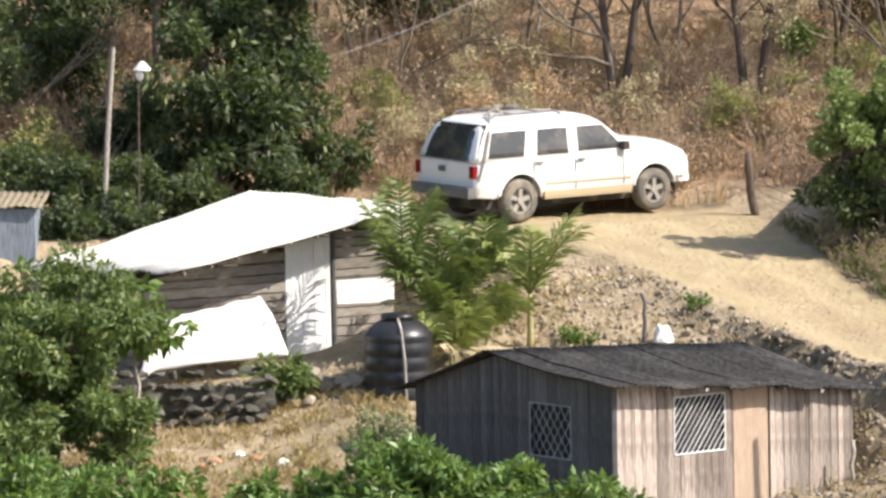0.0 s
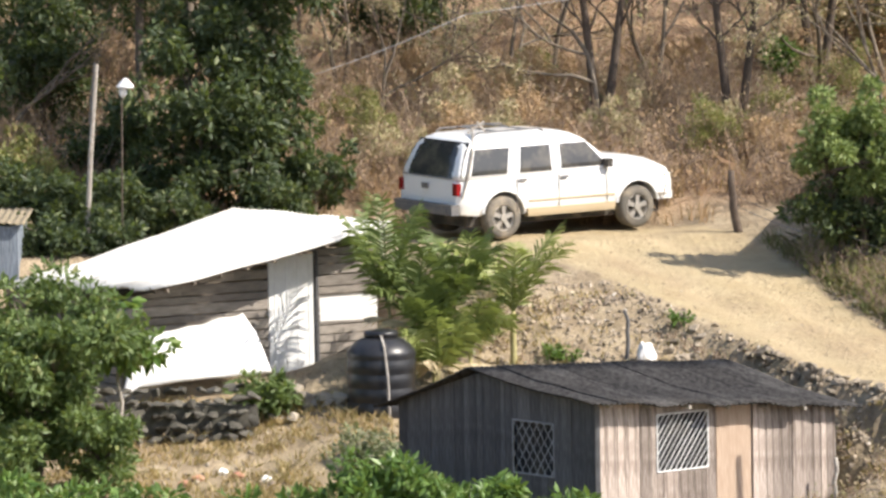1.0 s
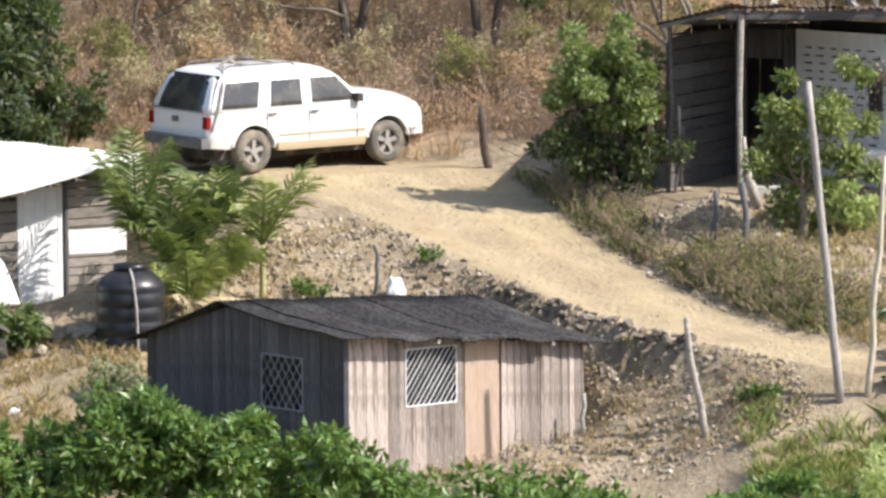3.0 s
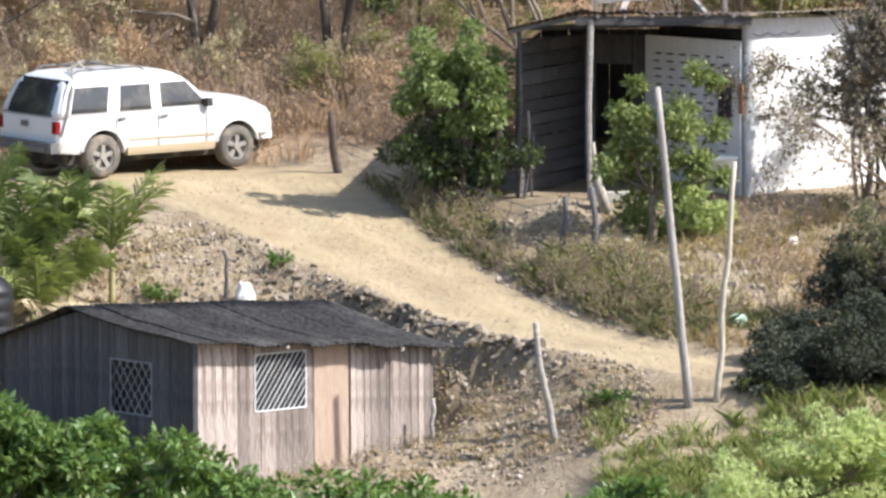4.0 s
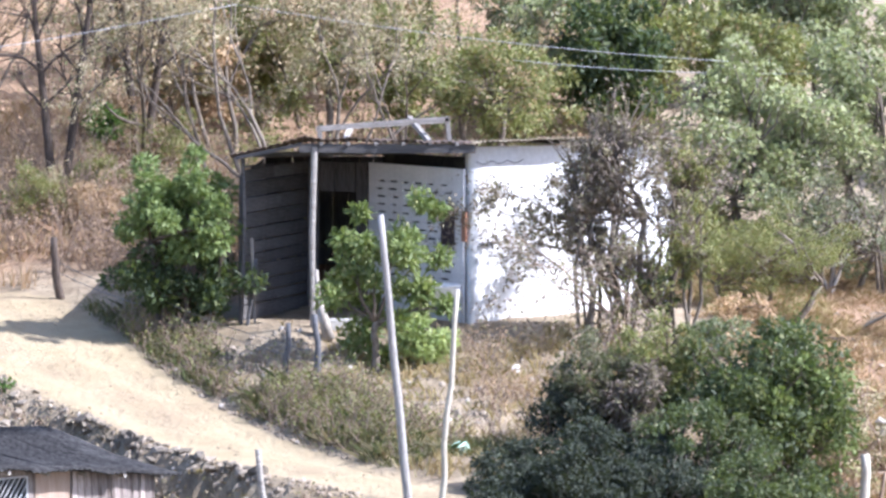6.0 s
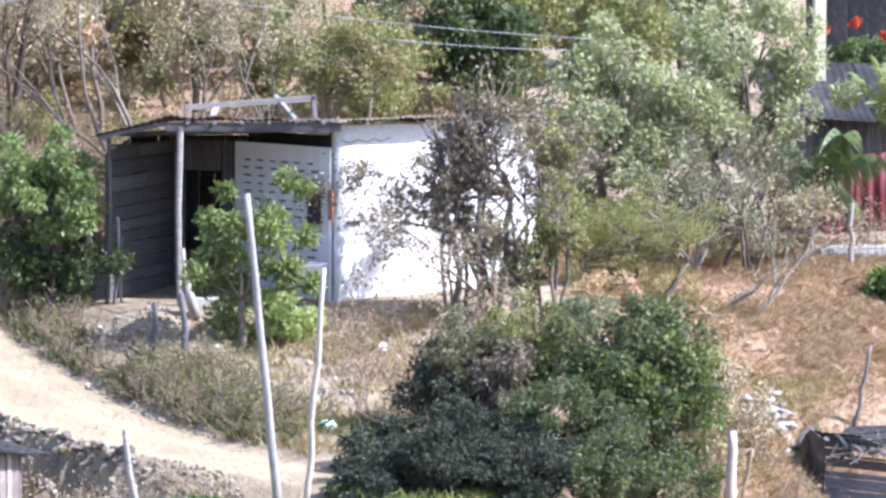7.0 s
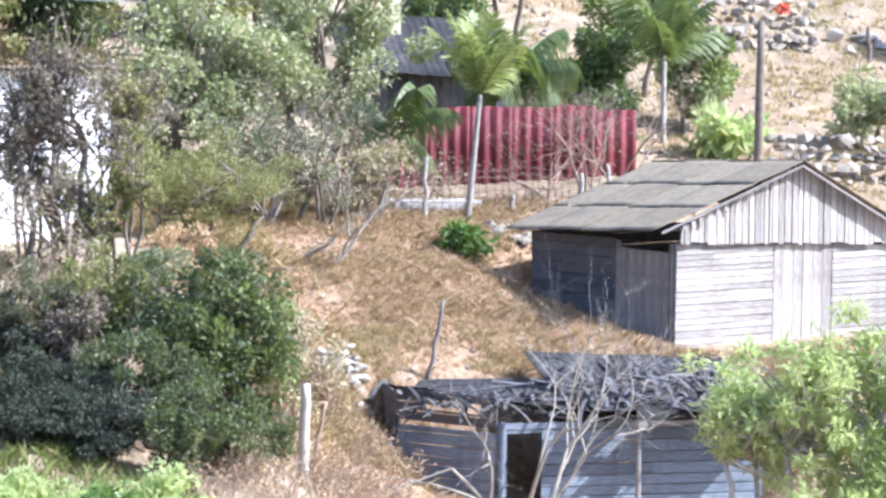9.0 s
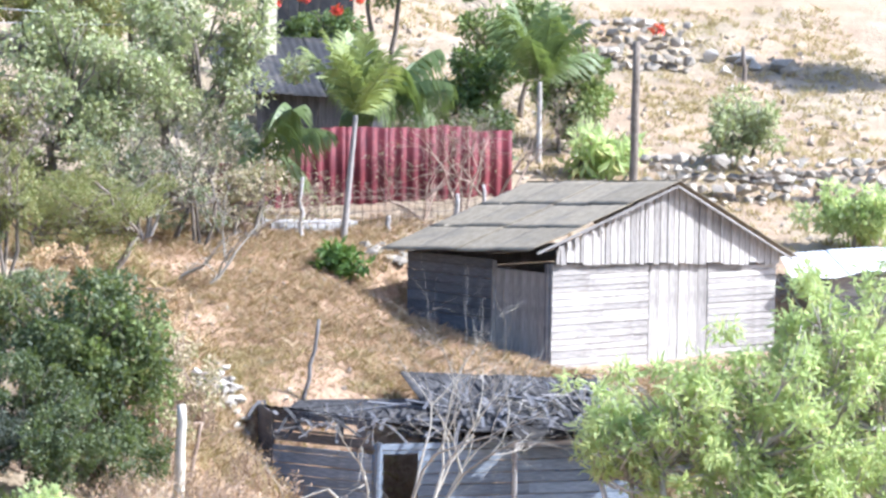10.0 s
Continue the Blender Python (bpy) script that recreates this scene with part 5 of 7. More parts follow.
build_tank()
build_board()
FENCE = "fence posts along the road"
for i, (x, y, rise, lean, r, mat) in enumerate([
        (5.32, 95.5, 1.05, (-0.12, 0), 0.075, bark_dark), (6.88, 92.7, 0.75, (-0.16, 0), 0.045, wood_dark), (8.56, 88.8, 0.95, (0.0, 0), 0.05, wood_dark),
        (9.04, 88.6, 1.15, (-0.03, 0), 0.055, wood_dark), (7.72, 81.0, 1.72, (-0.36, 0), 0.055, wood_silver), (3.13, 88.5, 0.85, (0.02, 0), 0.035, wood_dark),
        (6.07, 83.2, 0.95, (-0.02, 0), 0.04, wood_silver), (20.35, 90.6, 1.35, (0.28, 0), 0.035, wood_grey), (-4.9, 84.4, 0.42, (0.0, 0), 0.04, wood_silver),
        (22.35, 99.8, 1.15, (-0.03, 0), 0.045, wood_silver), (25.4, 100.5, 0.75, (0.02, 0), 0.05, wood_silver), (26.05, 100.9, 0.75, (0.0, 0), 0.04, wood_silver), (24.1, 100.3, 0.3, (0.0, 0), 0.05, wood_silver),
        (34.6, 112.5, 0.75, (0.0, 0), 0.05, wood_brown), (21.7, 100.3, 1.0, (0.0, 0), 0.04, wood_silver)]):
    p, q = rooted(x, y, rise, lean, r, 0.06 if r > 0.08 else 0.035, i)
    stick("fence_post", p, q, mat, "crooked weathered wooden fence post in the dry earth", "fence post", FENCE)
p, q = rooted(16.66, 82.6, 1.45, (0.03, 0), 0.085, 0.012, 50)
stick("thick_post", p, q, bark_bleached, "thick pale weathered post in dry grass", "post")
p, q = rooted(9.65, 81.00, 4.66, (-0.5, 0), 0.062, 0.008, 60, 8)
stick("wooden_pole", p, q, wood_pole, "straight grey wooden pole leaning beside the road", "pole")
p, q = rooted(10.02, 81.00, 3.50, (0.28, 0), 0.045, 0.05, 61, 8)
stick("bent_pole", p, q, bark_bleached, "thin crooked pale branch standing as a pole", "pole")
p, q = rooted(28.05, 98.0, 5.4, (0.06, 0), 0.085, 0.012, 62, 8)
stick("utility_pole", p, q, bark, "dark wooden power pole behind the gabled shed", "pole")
p, q = rooted(-6.05, 101.0, 1.75, (0.2, 0), 0.06, 0.01, 63, 5)
stick("pale_pole", p, q, wood_silver, "short pale pole among dark trees", "pole")
# forked white stump by the porch and the step beside it
z = ground_z(9.3, 91.3)
single("forked_stump", Geo().tube([(9.48, 91.2, z - 0.1), (9.38, 91.2, z + 0.25), (9.28, 91.2, z + 0.62)], [0.10, 0.085, 0.06], 7).tube([(9.30, 91.2, z + 0.5), (9.26, 91.2, z + 1.05)], [0.05, 0.03], 6), bark_pale, "pale forked stump by the porch", "stump", smooth=True)
single("stone_step", Geo().box((9.75, 91.7, ground_z(9.75, 91.7) + 0.06), (0.62, 0.3, 0.22), Matrix.Rotation(0.1, 3, "Z")), concrete, "pale concrete block step before the porch", "step")
# wash basin by the slatted wall
zb = ground_z(11.35, 91.7)
basin = thing("wash_basin", (11.35, 91.7, zb), "white enamel wash basin on a wooden stand", "basin")
part("bowl", Geo().lathe([(0.14, 0.40), (0.28, 0.48), (0.345, 0.66), (0.36, 0.70), (0.34, 0.70), (0.26, 0.58)], (11.35, 91.7, zb), 24), white_board, basin, smooth=True)
for dx in (-0.2, 0.2):
    part("leg", Geo().tube([(11.35 + dx, 91.7, zb - 0.08), (11.35 + dx, 91.7, zb + 0.46)], 0.03, 6), wood_dark, basin)
# cloth hanging at the slatted wall
cloth_red = surface("faded_red_cloth", (0.40, 0.19, 0.12), (0.50, 0.27, 0.18), 4, 0.9, 0.3)
cloth_dark = surface("dark_cloth", (0.05, 0.035, 0.04), (0.09, 0.07, 0.07), 4, 0.9, 0.3)
single("hanging_cloth", Geo().box((11.60, 92.62, 1.28), (0.30, 0.05, 0.66), Matrix.Rotation(-0.97, 3, "Z")), cloth_dark, "dark cloth hanging on the slatted wall", "cloth")
single("hanging_towel", Geo().box((11.83, 92.27, 1.28), (0.10, 0.04, 0.50), Matrix.Rotation(-0.97, 3, "Z")), cloth_red, "faded red towel hanging at the house corner", "towel")
# bed frame lying on the roof
bed = thing("bed_base", (10.6, 93.2, 2.6), "pale wooden bed base lying on the flat roof", "bed")
for a, b in (((9.50, 93.3, 2.86), (11.68, 93.3, 3.02)), ((9.55, 94.2, 2.80), (11.72, 94.2, 2.94)), ((11.66, 93.3, 3.04), (11.70, 93.3, 2.62)), ((9.52, 93.3, 2.9), (9.52, 93.3, 2.58)), ((9.95, 93.3, 2.66), (10.15, 94.2, 2.86)), ((11.35, 93.2, 2.64), (11.1, 94.0, 3.0))):
    beam(bed, a, b, 0.075, wood_silver, "rail")
# green bag on the bank, white scraps
bag_green = surface("pale_green_plastic", (0.30, 0.52, 0.40), (0.55, 0.70, 0.58), 5, 0.4, 0.3)


def lump(x, y, size, mat, name, label, category, seed, group=""):
    bm = bmesh.new()
    bmesh.ops.create_icosphere(bm, subdivisions=2, radius=1)
    for v in bm.verts:
        n = 1 + 0.35 * noise.noise(v.co * 1.7 + Vector((seed * 3.1, 0, 0)))
        v.co = Vector((v.co.x * size[0] * n, v.co.y * size[1] * n, v.co.z * size[2] * n))
    me = bpy.data.meshes.new(name)
    bm.to_mesh(me)
    bm.free()
    me.materials.append(mat)
    ob = new(name, me)
    ob.location = (x, y, ground_z(x, y) + size[2] * 0.45)
    return tagged(ob, label, category, group)


lump(10.80, 84.7, (0.19, 0.15, 0.13), bag_green, "plastic_bag", "crumpled pale green plastic bag on the bank", "bag", 1)
lump(12.3, 89.4, (0.09, 0.08, 0.07), white_board, "plastic_scrap", "small white plastic scrap on the bank", "scrap", 2, "white scraps on the ground")
lump(3.45, 88.45, (0.16, 0.12, 0.24), white_board, "white_sack", "crumpled white sack by the bank", "sack", 3)
for i, (x, y) in enumerate([(-3.5, 84.6), (-3.15, 84.9), (-2.9, 84.7), (-2.45, 84.2), (-3.7, 84.3)]):
    lump(x, y, (0.10, 0.08, 0.06), white_board if i % 2 else cloth_red, "litter_scrap", "crumpled scrap of litter on the dry ground", "scrap", 10 + i, "litter on the lower slope")
# white lamp on a stalk among the dark trees
lz = ground_z(-5.02, 93.6)
lamp = thing("yard_lamp", (-5.02, 93.6, lz), "white-hooded yard lamp on a thin pole", "lamp")
part("pole", Geo().tube([(-5.06, 93.6, lz - 0.1), (-5.02, 93.6, 2.48)], 0.014, 6), bark_dark, lamp)
part("hood", Geo().lathe([(0.14, -0.03), (0.15, 0.0), (0.08, 0.08), (0.03, 0.13)], (-4.96, 93.6, 2.60), 16), white_paint, lamp)
part("bulb", Geo().lathe([(0.02, -0.19), (0.065, -0.14), (0.07, -0.08), (0.03, -0.02)], (-5.0, 93.6, 2.60), 12), white_paint, lamp)
pz = ground_z(-5.62, 93.6)
single("lamp_post", Geo().tube([(-5.66, 93.6, pz - 0.1), (-5.56, 93.6, (pz + 2.97) / 2), (-5.43, 93.6, 2.97)], [0.05, 0.045, 0.04], 8), bark_pale, "pale leaning wooden post beside the lamp", "post")


def cable(name, a, b, sag, r, label, mat=None):
    a, b = Vector(a), Vector(b)
    pts = [a.lerp(b, k / 16) + Vector((0, 0, -sag * 4 * (k / 16) * (1 - k / 16))) for k in range(17)]
    single(name, Geo().tube(pts, r, 5), mat or cable_grey, label, "cable", "overhead cables", smooth=True)


cable("power_cable", (8.6, 99.0, 4.75), (17.6, 100.0, 3.72), 0.12, 0.006, "thin pale overhead cable strung across the slope")
cable("power_cable", (13.8, 101.0, 3.7), (20.0, 101.5, 3.45), 0.10, 0.006, "thin pale overhead cable strung across the slope")
cable("power_cable", (-1.9, 98.2, 2.50), (0.75, 98.2, 3.50), 0.05, 0.006, "thin pale overhead cable strung across the slope")
cable("power_cable", (0.75, 98.2, 3.50), (8.6, 99.0, 4.75), 0.08, 0.006, "thin pale overhead cable strung across the slope")


for (xa, ya), (xb, yb) in (((6.8, 92.7), (8.56, 88.8)), ((8.56, 88.8), (9.04, 88.6)), ((5.3, 95.5), (6.8, 92.7))):
    for up in (0.45, 0.62):
        cable("fence_wire", (xa, ya, ground_z(xa, ya) + up), (xb, yb, ground_z(xb, yb) + up), 0.06, 0.006, "slack dark wire between fence posts", wire)
for k in range(9):
    rl = random.Random(40 + k)
    x, y = 33.2 + rl.uniform(-0.6, 0.6), 105.0 + rl.uniform(-0.3, 0.3)
    z, t, L = ground_z(x, y) + 0.05 + 0.05 * (k // 3), rl.uniform(-0.3, 0.3), rl.uniform(0.5, 0.9)
    single("dead_log", Geo().tube([(x - L * math.cos(t), y - L * math.sin(t), z), (x, y, z + rl.uniform(0, 0.08)), (x + L * math.cos(t), y + L * math.sin(t), z)], 0.035, 6), bark, "grey dead log lying on the terrace", "log", "dead logs")


# ---------------------------------------------------------------- plants
def leaves_at(points, outward, size, rng, aspect=0.42, droop=0.25, spread_out=0.8):
    """One folded blade of four points at each place; outward leads their tips."""
    n = len(points)
    d = outward * 0.7 + rng.normal(0, spread_out, (n, 3))
    d[:, 2] -= droop
    d /= np.linalg.norm(d, axis=1, keepdims=True) + 1e-9
    up = rng.normal(0, 1, (n, 3)) + np.array((0, 0, 0.9))
    side = np.cross(d, up)
    side /= np.linalg.norm(side, axis=1, keepdims=True) + 1e-9
    nor = np.cross(side, d)
    s = size * rng.uniform(0.6, 1.25, (n, 1))
    base, tip = points, points + d * s
    m = points + d * s * 0.45
    a, b = m + side * s * aspect * 0.5 - nor * s * 0.06, m - side * s * aspect * 0.5 - nor * s * 0.06
    v = np.stack([base, a, tip, b], 1).reshape(-1, 3)
    f = np.arange(4 * n).reshape(-1, 4)
    return v, f


def np_mesh(name, v, f, mat):
    me = bpy.data.meshes.new(name)
    me.from_pydata(np.asarray(v, float).round(4).tolist(), [], np.asarray(f).tolist())
    me.materials.append(mat)
    me.update()
    return me


def crown_points(rng, centre, radii, clumps, n, clump=0.34, hollow=0.55, ragged=0.42):
    """Leaf places on the outsides of many clumps that fill an uneven ellipsoid; returns places, ways outward, clump middles."""
    c, r = np.array(centre), np.array(radii)
    d = rng.normal(0, 1, (clumps, 3))
    d /= np.linalg.norm(d, axis=1, keepdims=True)
    k = rng.uniform(0.25, 1.0, (clumps, 1)) ** 0.5 * (1 - clump) * (1 + rng.uniform(-ragged, ragged, (clumps, 1)))
    mids = c + d * r * k
    which = rng.integers(0, clumps, n)
    e = rng.normal(0, 1, (n, 3))
    e /= np.linalg.norm(e, axis=1, keepdims=True)
    sizes = rng.uniform(0.6, 1.25, (clumps, 1))
    rad = clump * sizes[which] * (np.array((r.mean(), r.mean(), r.mean())) * 0.5 + r * 0.5)
    q = mids[which] + e * rad * rng.uniform(hollow, 1.0, (n, 1)) * np.array((1, 1, 0.8))
    return q, e, mids


def branch_to(g, a, b, r0, r1, rng, bend=0.08, sides=5, n=5):
    a, b = Vector(a), Vector(b)
    L = (b - a).length
    pts = []
    for k in range(n + 1):
        p = a.lerp(b, k / n)
        if 0 < k < n:
            p += Vector(rng.normal(0, bend * L * 0.4, 3))
        pts.append(p)
    g.tube(pts, [r0 + (r1 - r0) * k / n for k in range(n + 1)], sides)
    return pts


def leafy(name, x, y, zc, rx, ry, rz, n, size, mat, label, category="bush", group="", clumps=26, clump=0.34, wood=None, seed=0, stems=1, aspect=0.42, droop=0.25, limbs=9, hollow=0.55):
    """A bush or tree: stems with limbs to the clumps, and a crown of single leaves."""
    rng = np.random.default_rng(seed + 100)
    gz = ground_z(x, y)
    root = thing(name, (x, y, gz), label, category, group)
    q, e, mids = crown_points(rng, (x, y, zc), (rx, ry, rz), clumps, n, clump, hollow)
    q[:, 2] = np.maximum(q[:, 2], gz + 0.03)
    wood = wood or bark
    thick = max(0.02, 0.05 * (rx + rz) / 2)
    for s in range(stems):
        g = Geo()
        foot = (x + (s - (stems - 1) / 2) * 0.25 * rx, y, gz - 0.1)
        fork = (x + (s - (stems - 1) / 2) * 0.5 * rx, y, max(gz + 0.15, zc - 0.45 * rz))
        branch_to(g, foot, fork, thick, thick * 0.7, rng, 0.05, 7)
        for m in mids[s::stems][:limbs]:
            if m[2] > gz + 0.2:
                pts = branch_to(g, fork, m, thick * 0.5, thick * 0.12, rng, 0.1, 5)
                for _ in range(2):
                    t = Vector(m) + Vector(rng.normal(0, 0.3 * clump * (rx + rz), 3))
                    branch_to(g, pts[3], t, thick * 0.2, thick * 0.06, rng, 0.12, 4, 3)
        part("trunk", g, wood, root, smooth=True)
    v, f = leaves_at(q, e, size, rng, aspect, droop)
    v -= np.array(ORIGIN[root])
    ob = new("crown", np_mesh("crown", v, f, mat))
    ob.parent = root
    return root


def grow(g, p, d, length, r, depth, rng, spread_angle=0.6, droop=0.0, tips=None, kids=3):
    """Bare branching: each limb bends and splits."""
    pts, rad = [Vector(p)], [r]
    n = 4
    d = Vector(d).normalized()
    for k in range(n):
        d = (d + Vector(rng.normal(0, 0.16, 3)) + Vector((0, 0, -droop))).normalized()
        pts.append(pts[-1] + d * (length / n))
        rad.append(r * (1 - 0.42 * (k + 1) / n))
    g.tube(pts, rad, 6 if r > 0.02 else 4 if r > 0.008 else 3, False)
    if tips is not None and depth <= 1:
        tips.extend(pts[1:])
    if depth > 0:
        for k in range(kids):
            j = n if k == 0 else int(rng.integers(2, n + 1))
            nd = (d + Vector(rng.normal(0, spread_angle, 3))).normalized()
            grow(g, pts[j], nd, length * rng.uniform(0.6, 0.85), rad[j] * 0.75, depth - 1, rng, spread_angle, droop, tips, kids)


def bare_tree(name, x, y, height, r, mat, label, seed, depth=4, lean=(0, 0, 1), spread_angle=0.45, leaf=None, n=0, size=0.08, droop=0.0, category="tree", group="", stems=1, kids=3):
    rng = np.random.default_rng(seed + 500)
    gz = ground_z(x, y)
    root = thing(name, (x, y, gz), label, category, group)
    tips = []
    for s in range(stems):
        g = Geo()
        d = Vector(lean) + Vector(((s - (stems - 1) / 2) * 0.5, 0, 0))
        grow(g, (x, y, gz - 0.1), d, height * 0.42, r, depth, rng, spread_angle, droop, tips, kids)
        part("trunk", g, mat, root, smooth=True)
    if leaf is not None and tips:
        pts = np.array([tuple(p) for p in tips])[rng.integers(0, len(tips), n)] + rng.normal(0, size, (n, 3))
        v, f = leaves_at(pts, rng.normal(0, 1, (n, 3)), size, rng, 0.5, 0.5)
        v -= np.array(ORIGIN[root])
        ob = new("crown", np_mesh("crown", v, f, leaf))
        ob.parent = root
    return root


def palm(name, x, y, trunk_h, fronds, frond_len, label, seed, trunk_r=0.07, up=0.9, mat=None, leaflet=0.30, lean=(0, 0), trunk_mat=None, dead=0, hang=0.1, low=-0.3, stiff=0.0, dense=2.0):
    """A feather palm: ringed trunk, and fronds with a rib and two rows of leaflets."""
    rng = np.random.default_rng(seed + 900)
    gz = ground_z(x, y)
    root = thing(name, (x, y, gz), label, "palm", "palms")
    top = Vector((x + lean[0], y + lean[1], gz + trunk_h))
    g = Geo()
    n = 14
    g.tube([Vector((x, y, gz - 0.1)).lerp(top, k / n) for k in range(n + 1)], [trunk_r * (1.25 - 0.4 * k / n) * (1.0 + 0.08 * (k % 2)) for k in range(n + 1)], 9)
    part("trunk", g, trunk_mat or bark_pale, root, smooth=True)
    for i in range(fronds):
        a = 2 * math.pi * (i * 0.382 + rng.uniform(-0.05, 0.05))
        lift = up - (up - low) * (i / fronds) ** 1.3 + rng.uniform(-0.3, 0.3)
        L = frond_len * rng.uniform(0.8, 1.1)
        h = Vector((math.cos(a), math.sin(a), 0))
        d = (h + Vector((0, 0, lift + 0.35))).normalized()
        p = top.copy()
        rib, m = [p.copy()], 14
        for k in range(m):
            d = (d + Vector((0, 0, (-0.035 - 0.085 * (k / m)) * (1 - stiff)))).normalized()
            p = p + d * (L / m)
            rib.append(p.copy())
        g = Geo()
        g.tube(rib, [0.02 * (1.05 - k / m) + 0.004 for k in range(m + 1)], 4)
        last = None
        for k in range(2, int(dense * m) + 1):
            t = min(0.999, k / (dense * m))
            j = min(int(t * m), m - 1)
            q = rib[j].lerp(rib[j + 1], t * m - j)
            dd = (rib[j + 1] - rib[j]).normalized()
            s = dd.cross(Vector((0, 0, 1))).normalized()
            w = leaflet * (0.45 + 1.1 * math.sin(math.pi * min(1, t * 0.9 + 0.08))) * rng.uniform(0.85, 1.1)
            e = dd * 0.023
            base = len(g.v)
            g.add([q - e * 0.6 - s * 0.008, q + e * 0.6 - s * 0.008, q + e * 0.6 + s * 0.008, q - e * 0.6 + s * 0.008], [(0, 1, 2, 3)])
            if last is not None:
                g.f.append((last + 1, base, base + 3, last + 2))
            last = base
            for sgn in (-1, 1):
                o = (s * sgn * rng.uniform(0.7, 0.95) * (1 - 0.35 * stiff) + dd * rng.uniform(0.6, 0.95) + Vector((0, 0, rng.uniform(-0.45, 0.15) - hang))).normalized()
                tip = q + o * w + Vector((0, 0, -0.35 * w * w - 0.3 * hang * w))
                md = q + o * w * 0.5
                c = len(g.v)
                g.v += [tuple(md - e), tuple(tip), tuple(md + e)]
                g.f.append((base + (0 if sgn < 0 else 3), c, c + 1, c + 2, base + (1 if sgn < 0 else 2)))
        part("frond", g, (leaf_tan if i >= fronds - dead else (mat or leaf_palm)), root)
    return root


def wild_ground(x, y):
    return y > 97.5 and not (7.4 < x < 17 and y < 98.6)


# ---- trees and bushes, from the valley to the hilltop
FRONT = "bushes along the front"
for i, (x, y, z, rx, rz, n) in enumerate([(-0.45, 79.5, -2.85, 1.45, 1.0, 7000), (0.9, 79.3, -3.0, 1.3, 0.92, 5500), (2.3, 79.0, -3.42, 1.2, 0.85, 4200), (-2.4, 79.8, -3.3, 1.5, 0.84, 4800), (-4.4, 79.7, -3.2, 1.5, 0.86, 4800), (-6.4, 79.6, -3.0, 1.5, 0.9, 4800), (3.6, 78.6, -3.72, 1.1, 0.62, 3600), (4.8, 78.4, -3.70, 1.1, 0.6, 3200), (5.9, 78.2, -3.72, 0.9, 0.58, 2600)]):
    leafy("mango_bush", x, y, z, rx, 1.1, rz, n, 0.18, leaf_mango, "dense glossy green mango bush below the slope", group=FRONT, clumps=54, clump=0.23, seed=1 + i)
leafy("mango_bush", 8.0, 76.0, -3.40, 1.2, 0.9, 0.66, 3600, 0.17, leaf_mango, "dense glossy green mango bush beside the road", group=FRONT, clumps=36, clump=0.24, seed=5)
leafy("mango_bush", 12.5, 75.6, -2.70, 0.9, 0.8, 0.65, 2600, 0.17, leaf_mango, "dense glossy green mango bush beside the road", group=FRONT, clumps=30, clump=0.24, seed=6)
leafy("verge_bush", 9.9, 76.6, -3.25, 1.0, 0.9, 0.72, 4200, 0.11, leaf_light, "feathery yellow-green bush below the road", group=FRONT, clumps=50, clump=0.2, seed=7)
leafy("verge_bush", 11.3, 77.3, -2.75, 1.4, 0.9, 0.85, 6500, 0.11, leaf_light, "feathery yellow-green bush below the road", group=FRONT, clumps=50, clump=0.22, seed=8)
leafy("verge_bush", 13.5, 77.6, -2.8, 1.4, 0.8, 0.72, 5000, 0.12, leaf_light, "green bush below the road", group=FRONT, clumps=40, clump=0.24, seed=9)
leafy("garden_tree", -5.9, 84.2, -1.15, 1.75, 1.4, 1.62, 14000, 0.16, leaf_mid, "dense green garden tree before the lean-to", "tree", clumps=60, clump=0.24, seed=11)
leafy("garden_tree", -4.9, 83.6, -2.2, 0.9, 0.8, 0.8, 3200, 0.15, leaf_mid, "low green garden growth before the terrace", "tree", clumps=30, clump=0.26, seed=110)
leafy("garden_tree", -6.5, 83.3, -2.35, 1.2, 0.9, 1.0, 5000, 0.15, leaf_mid, "low green garden growth before the terrace", "tree", clumps=36, clump=0.26, seed=117)
leafy("papaya_plant", -4.72, 85.5, -0.86, 0.80, 0.6, 0.66, 620, 0.24, leaf_mango, "papaya plant with large drooping green leaves", "plant", clumps=20, clump=0.28, seed=12, aspect=0.5, droop=0.7, wood=bark_pale)
leafy("croton_plant", -2.55, 86.9, -1.85, 0.66, 0.5, 0.45, 700, 0.22, leaf_mid, "broad-leaved green plant at the stone terrace", "plant", clumps=18, clump=0.3, seed=13, aspect=0.32)
leafy("weed_bush", -0.85, 82.5, -2.25, 0.62, 0.5, 0.5, 1300, 0.11, leaf_grey, "straggly grey-green weeds beside the hut", clumps=22, seed=14)
leafy("porch_shrub", 7.25, 92.4, 1.55, 1.25, 0.9, 1.15, 9000, 0.13, leaf_shrub, "leafy green shrub beside the dark porch", "shrub", clumps=46, clump=0.24, seed=15, stems=3, wood=bark_dark)
# dark leaves here carry the shade below the shrub
leafy("porch_shrub", 7.2, 92.5, 0.40, 1.35, 0.7, 0.75, 5500, 0.13, leaf_dark, "low growth under the shrub, shade put into dark leaves", "shrub", clumps=30, clump=0.26, seed=16, stems=2)
leafy("citrus_tree", 10.1, 89.9, 0.62, 1.45, 1.0, 1.6, 5600, 0.15, leaf_citrus, "young citrus tree with light green leaves", "tree", hollow=0.2, clumps=34, clump=0.17, seed=17)
leafy("citrus_tree", 10.9, 90.0, -0.45, 0.7, 0.6, 0.50, 1300, 0.15, leaf_light, "low light green citrus growth", "bush", clumps=20, clump=0.26, seed=18)
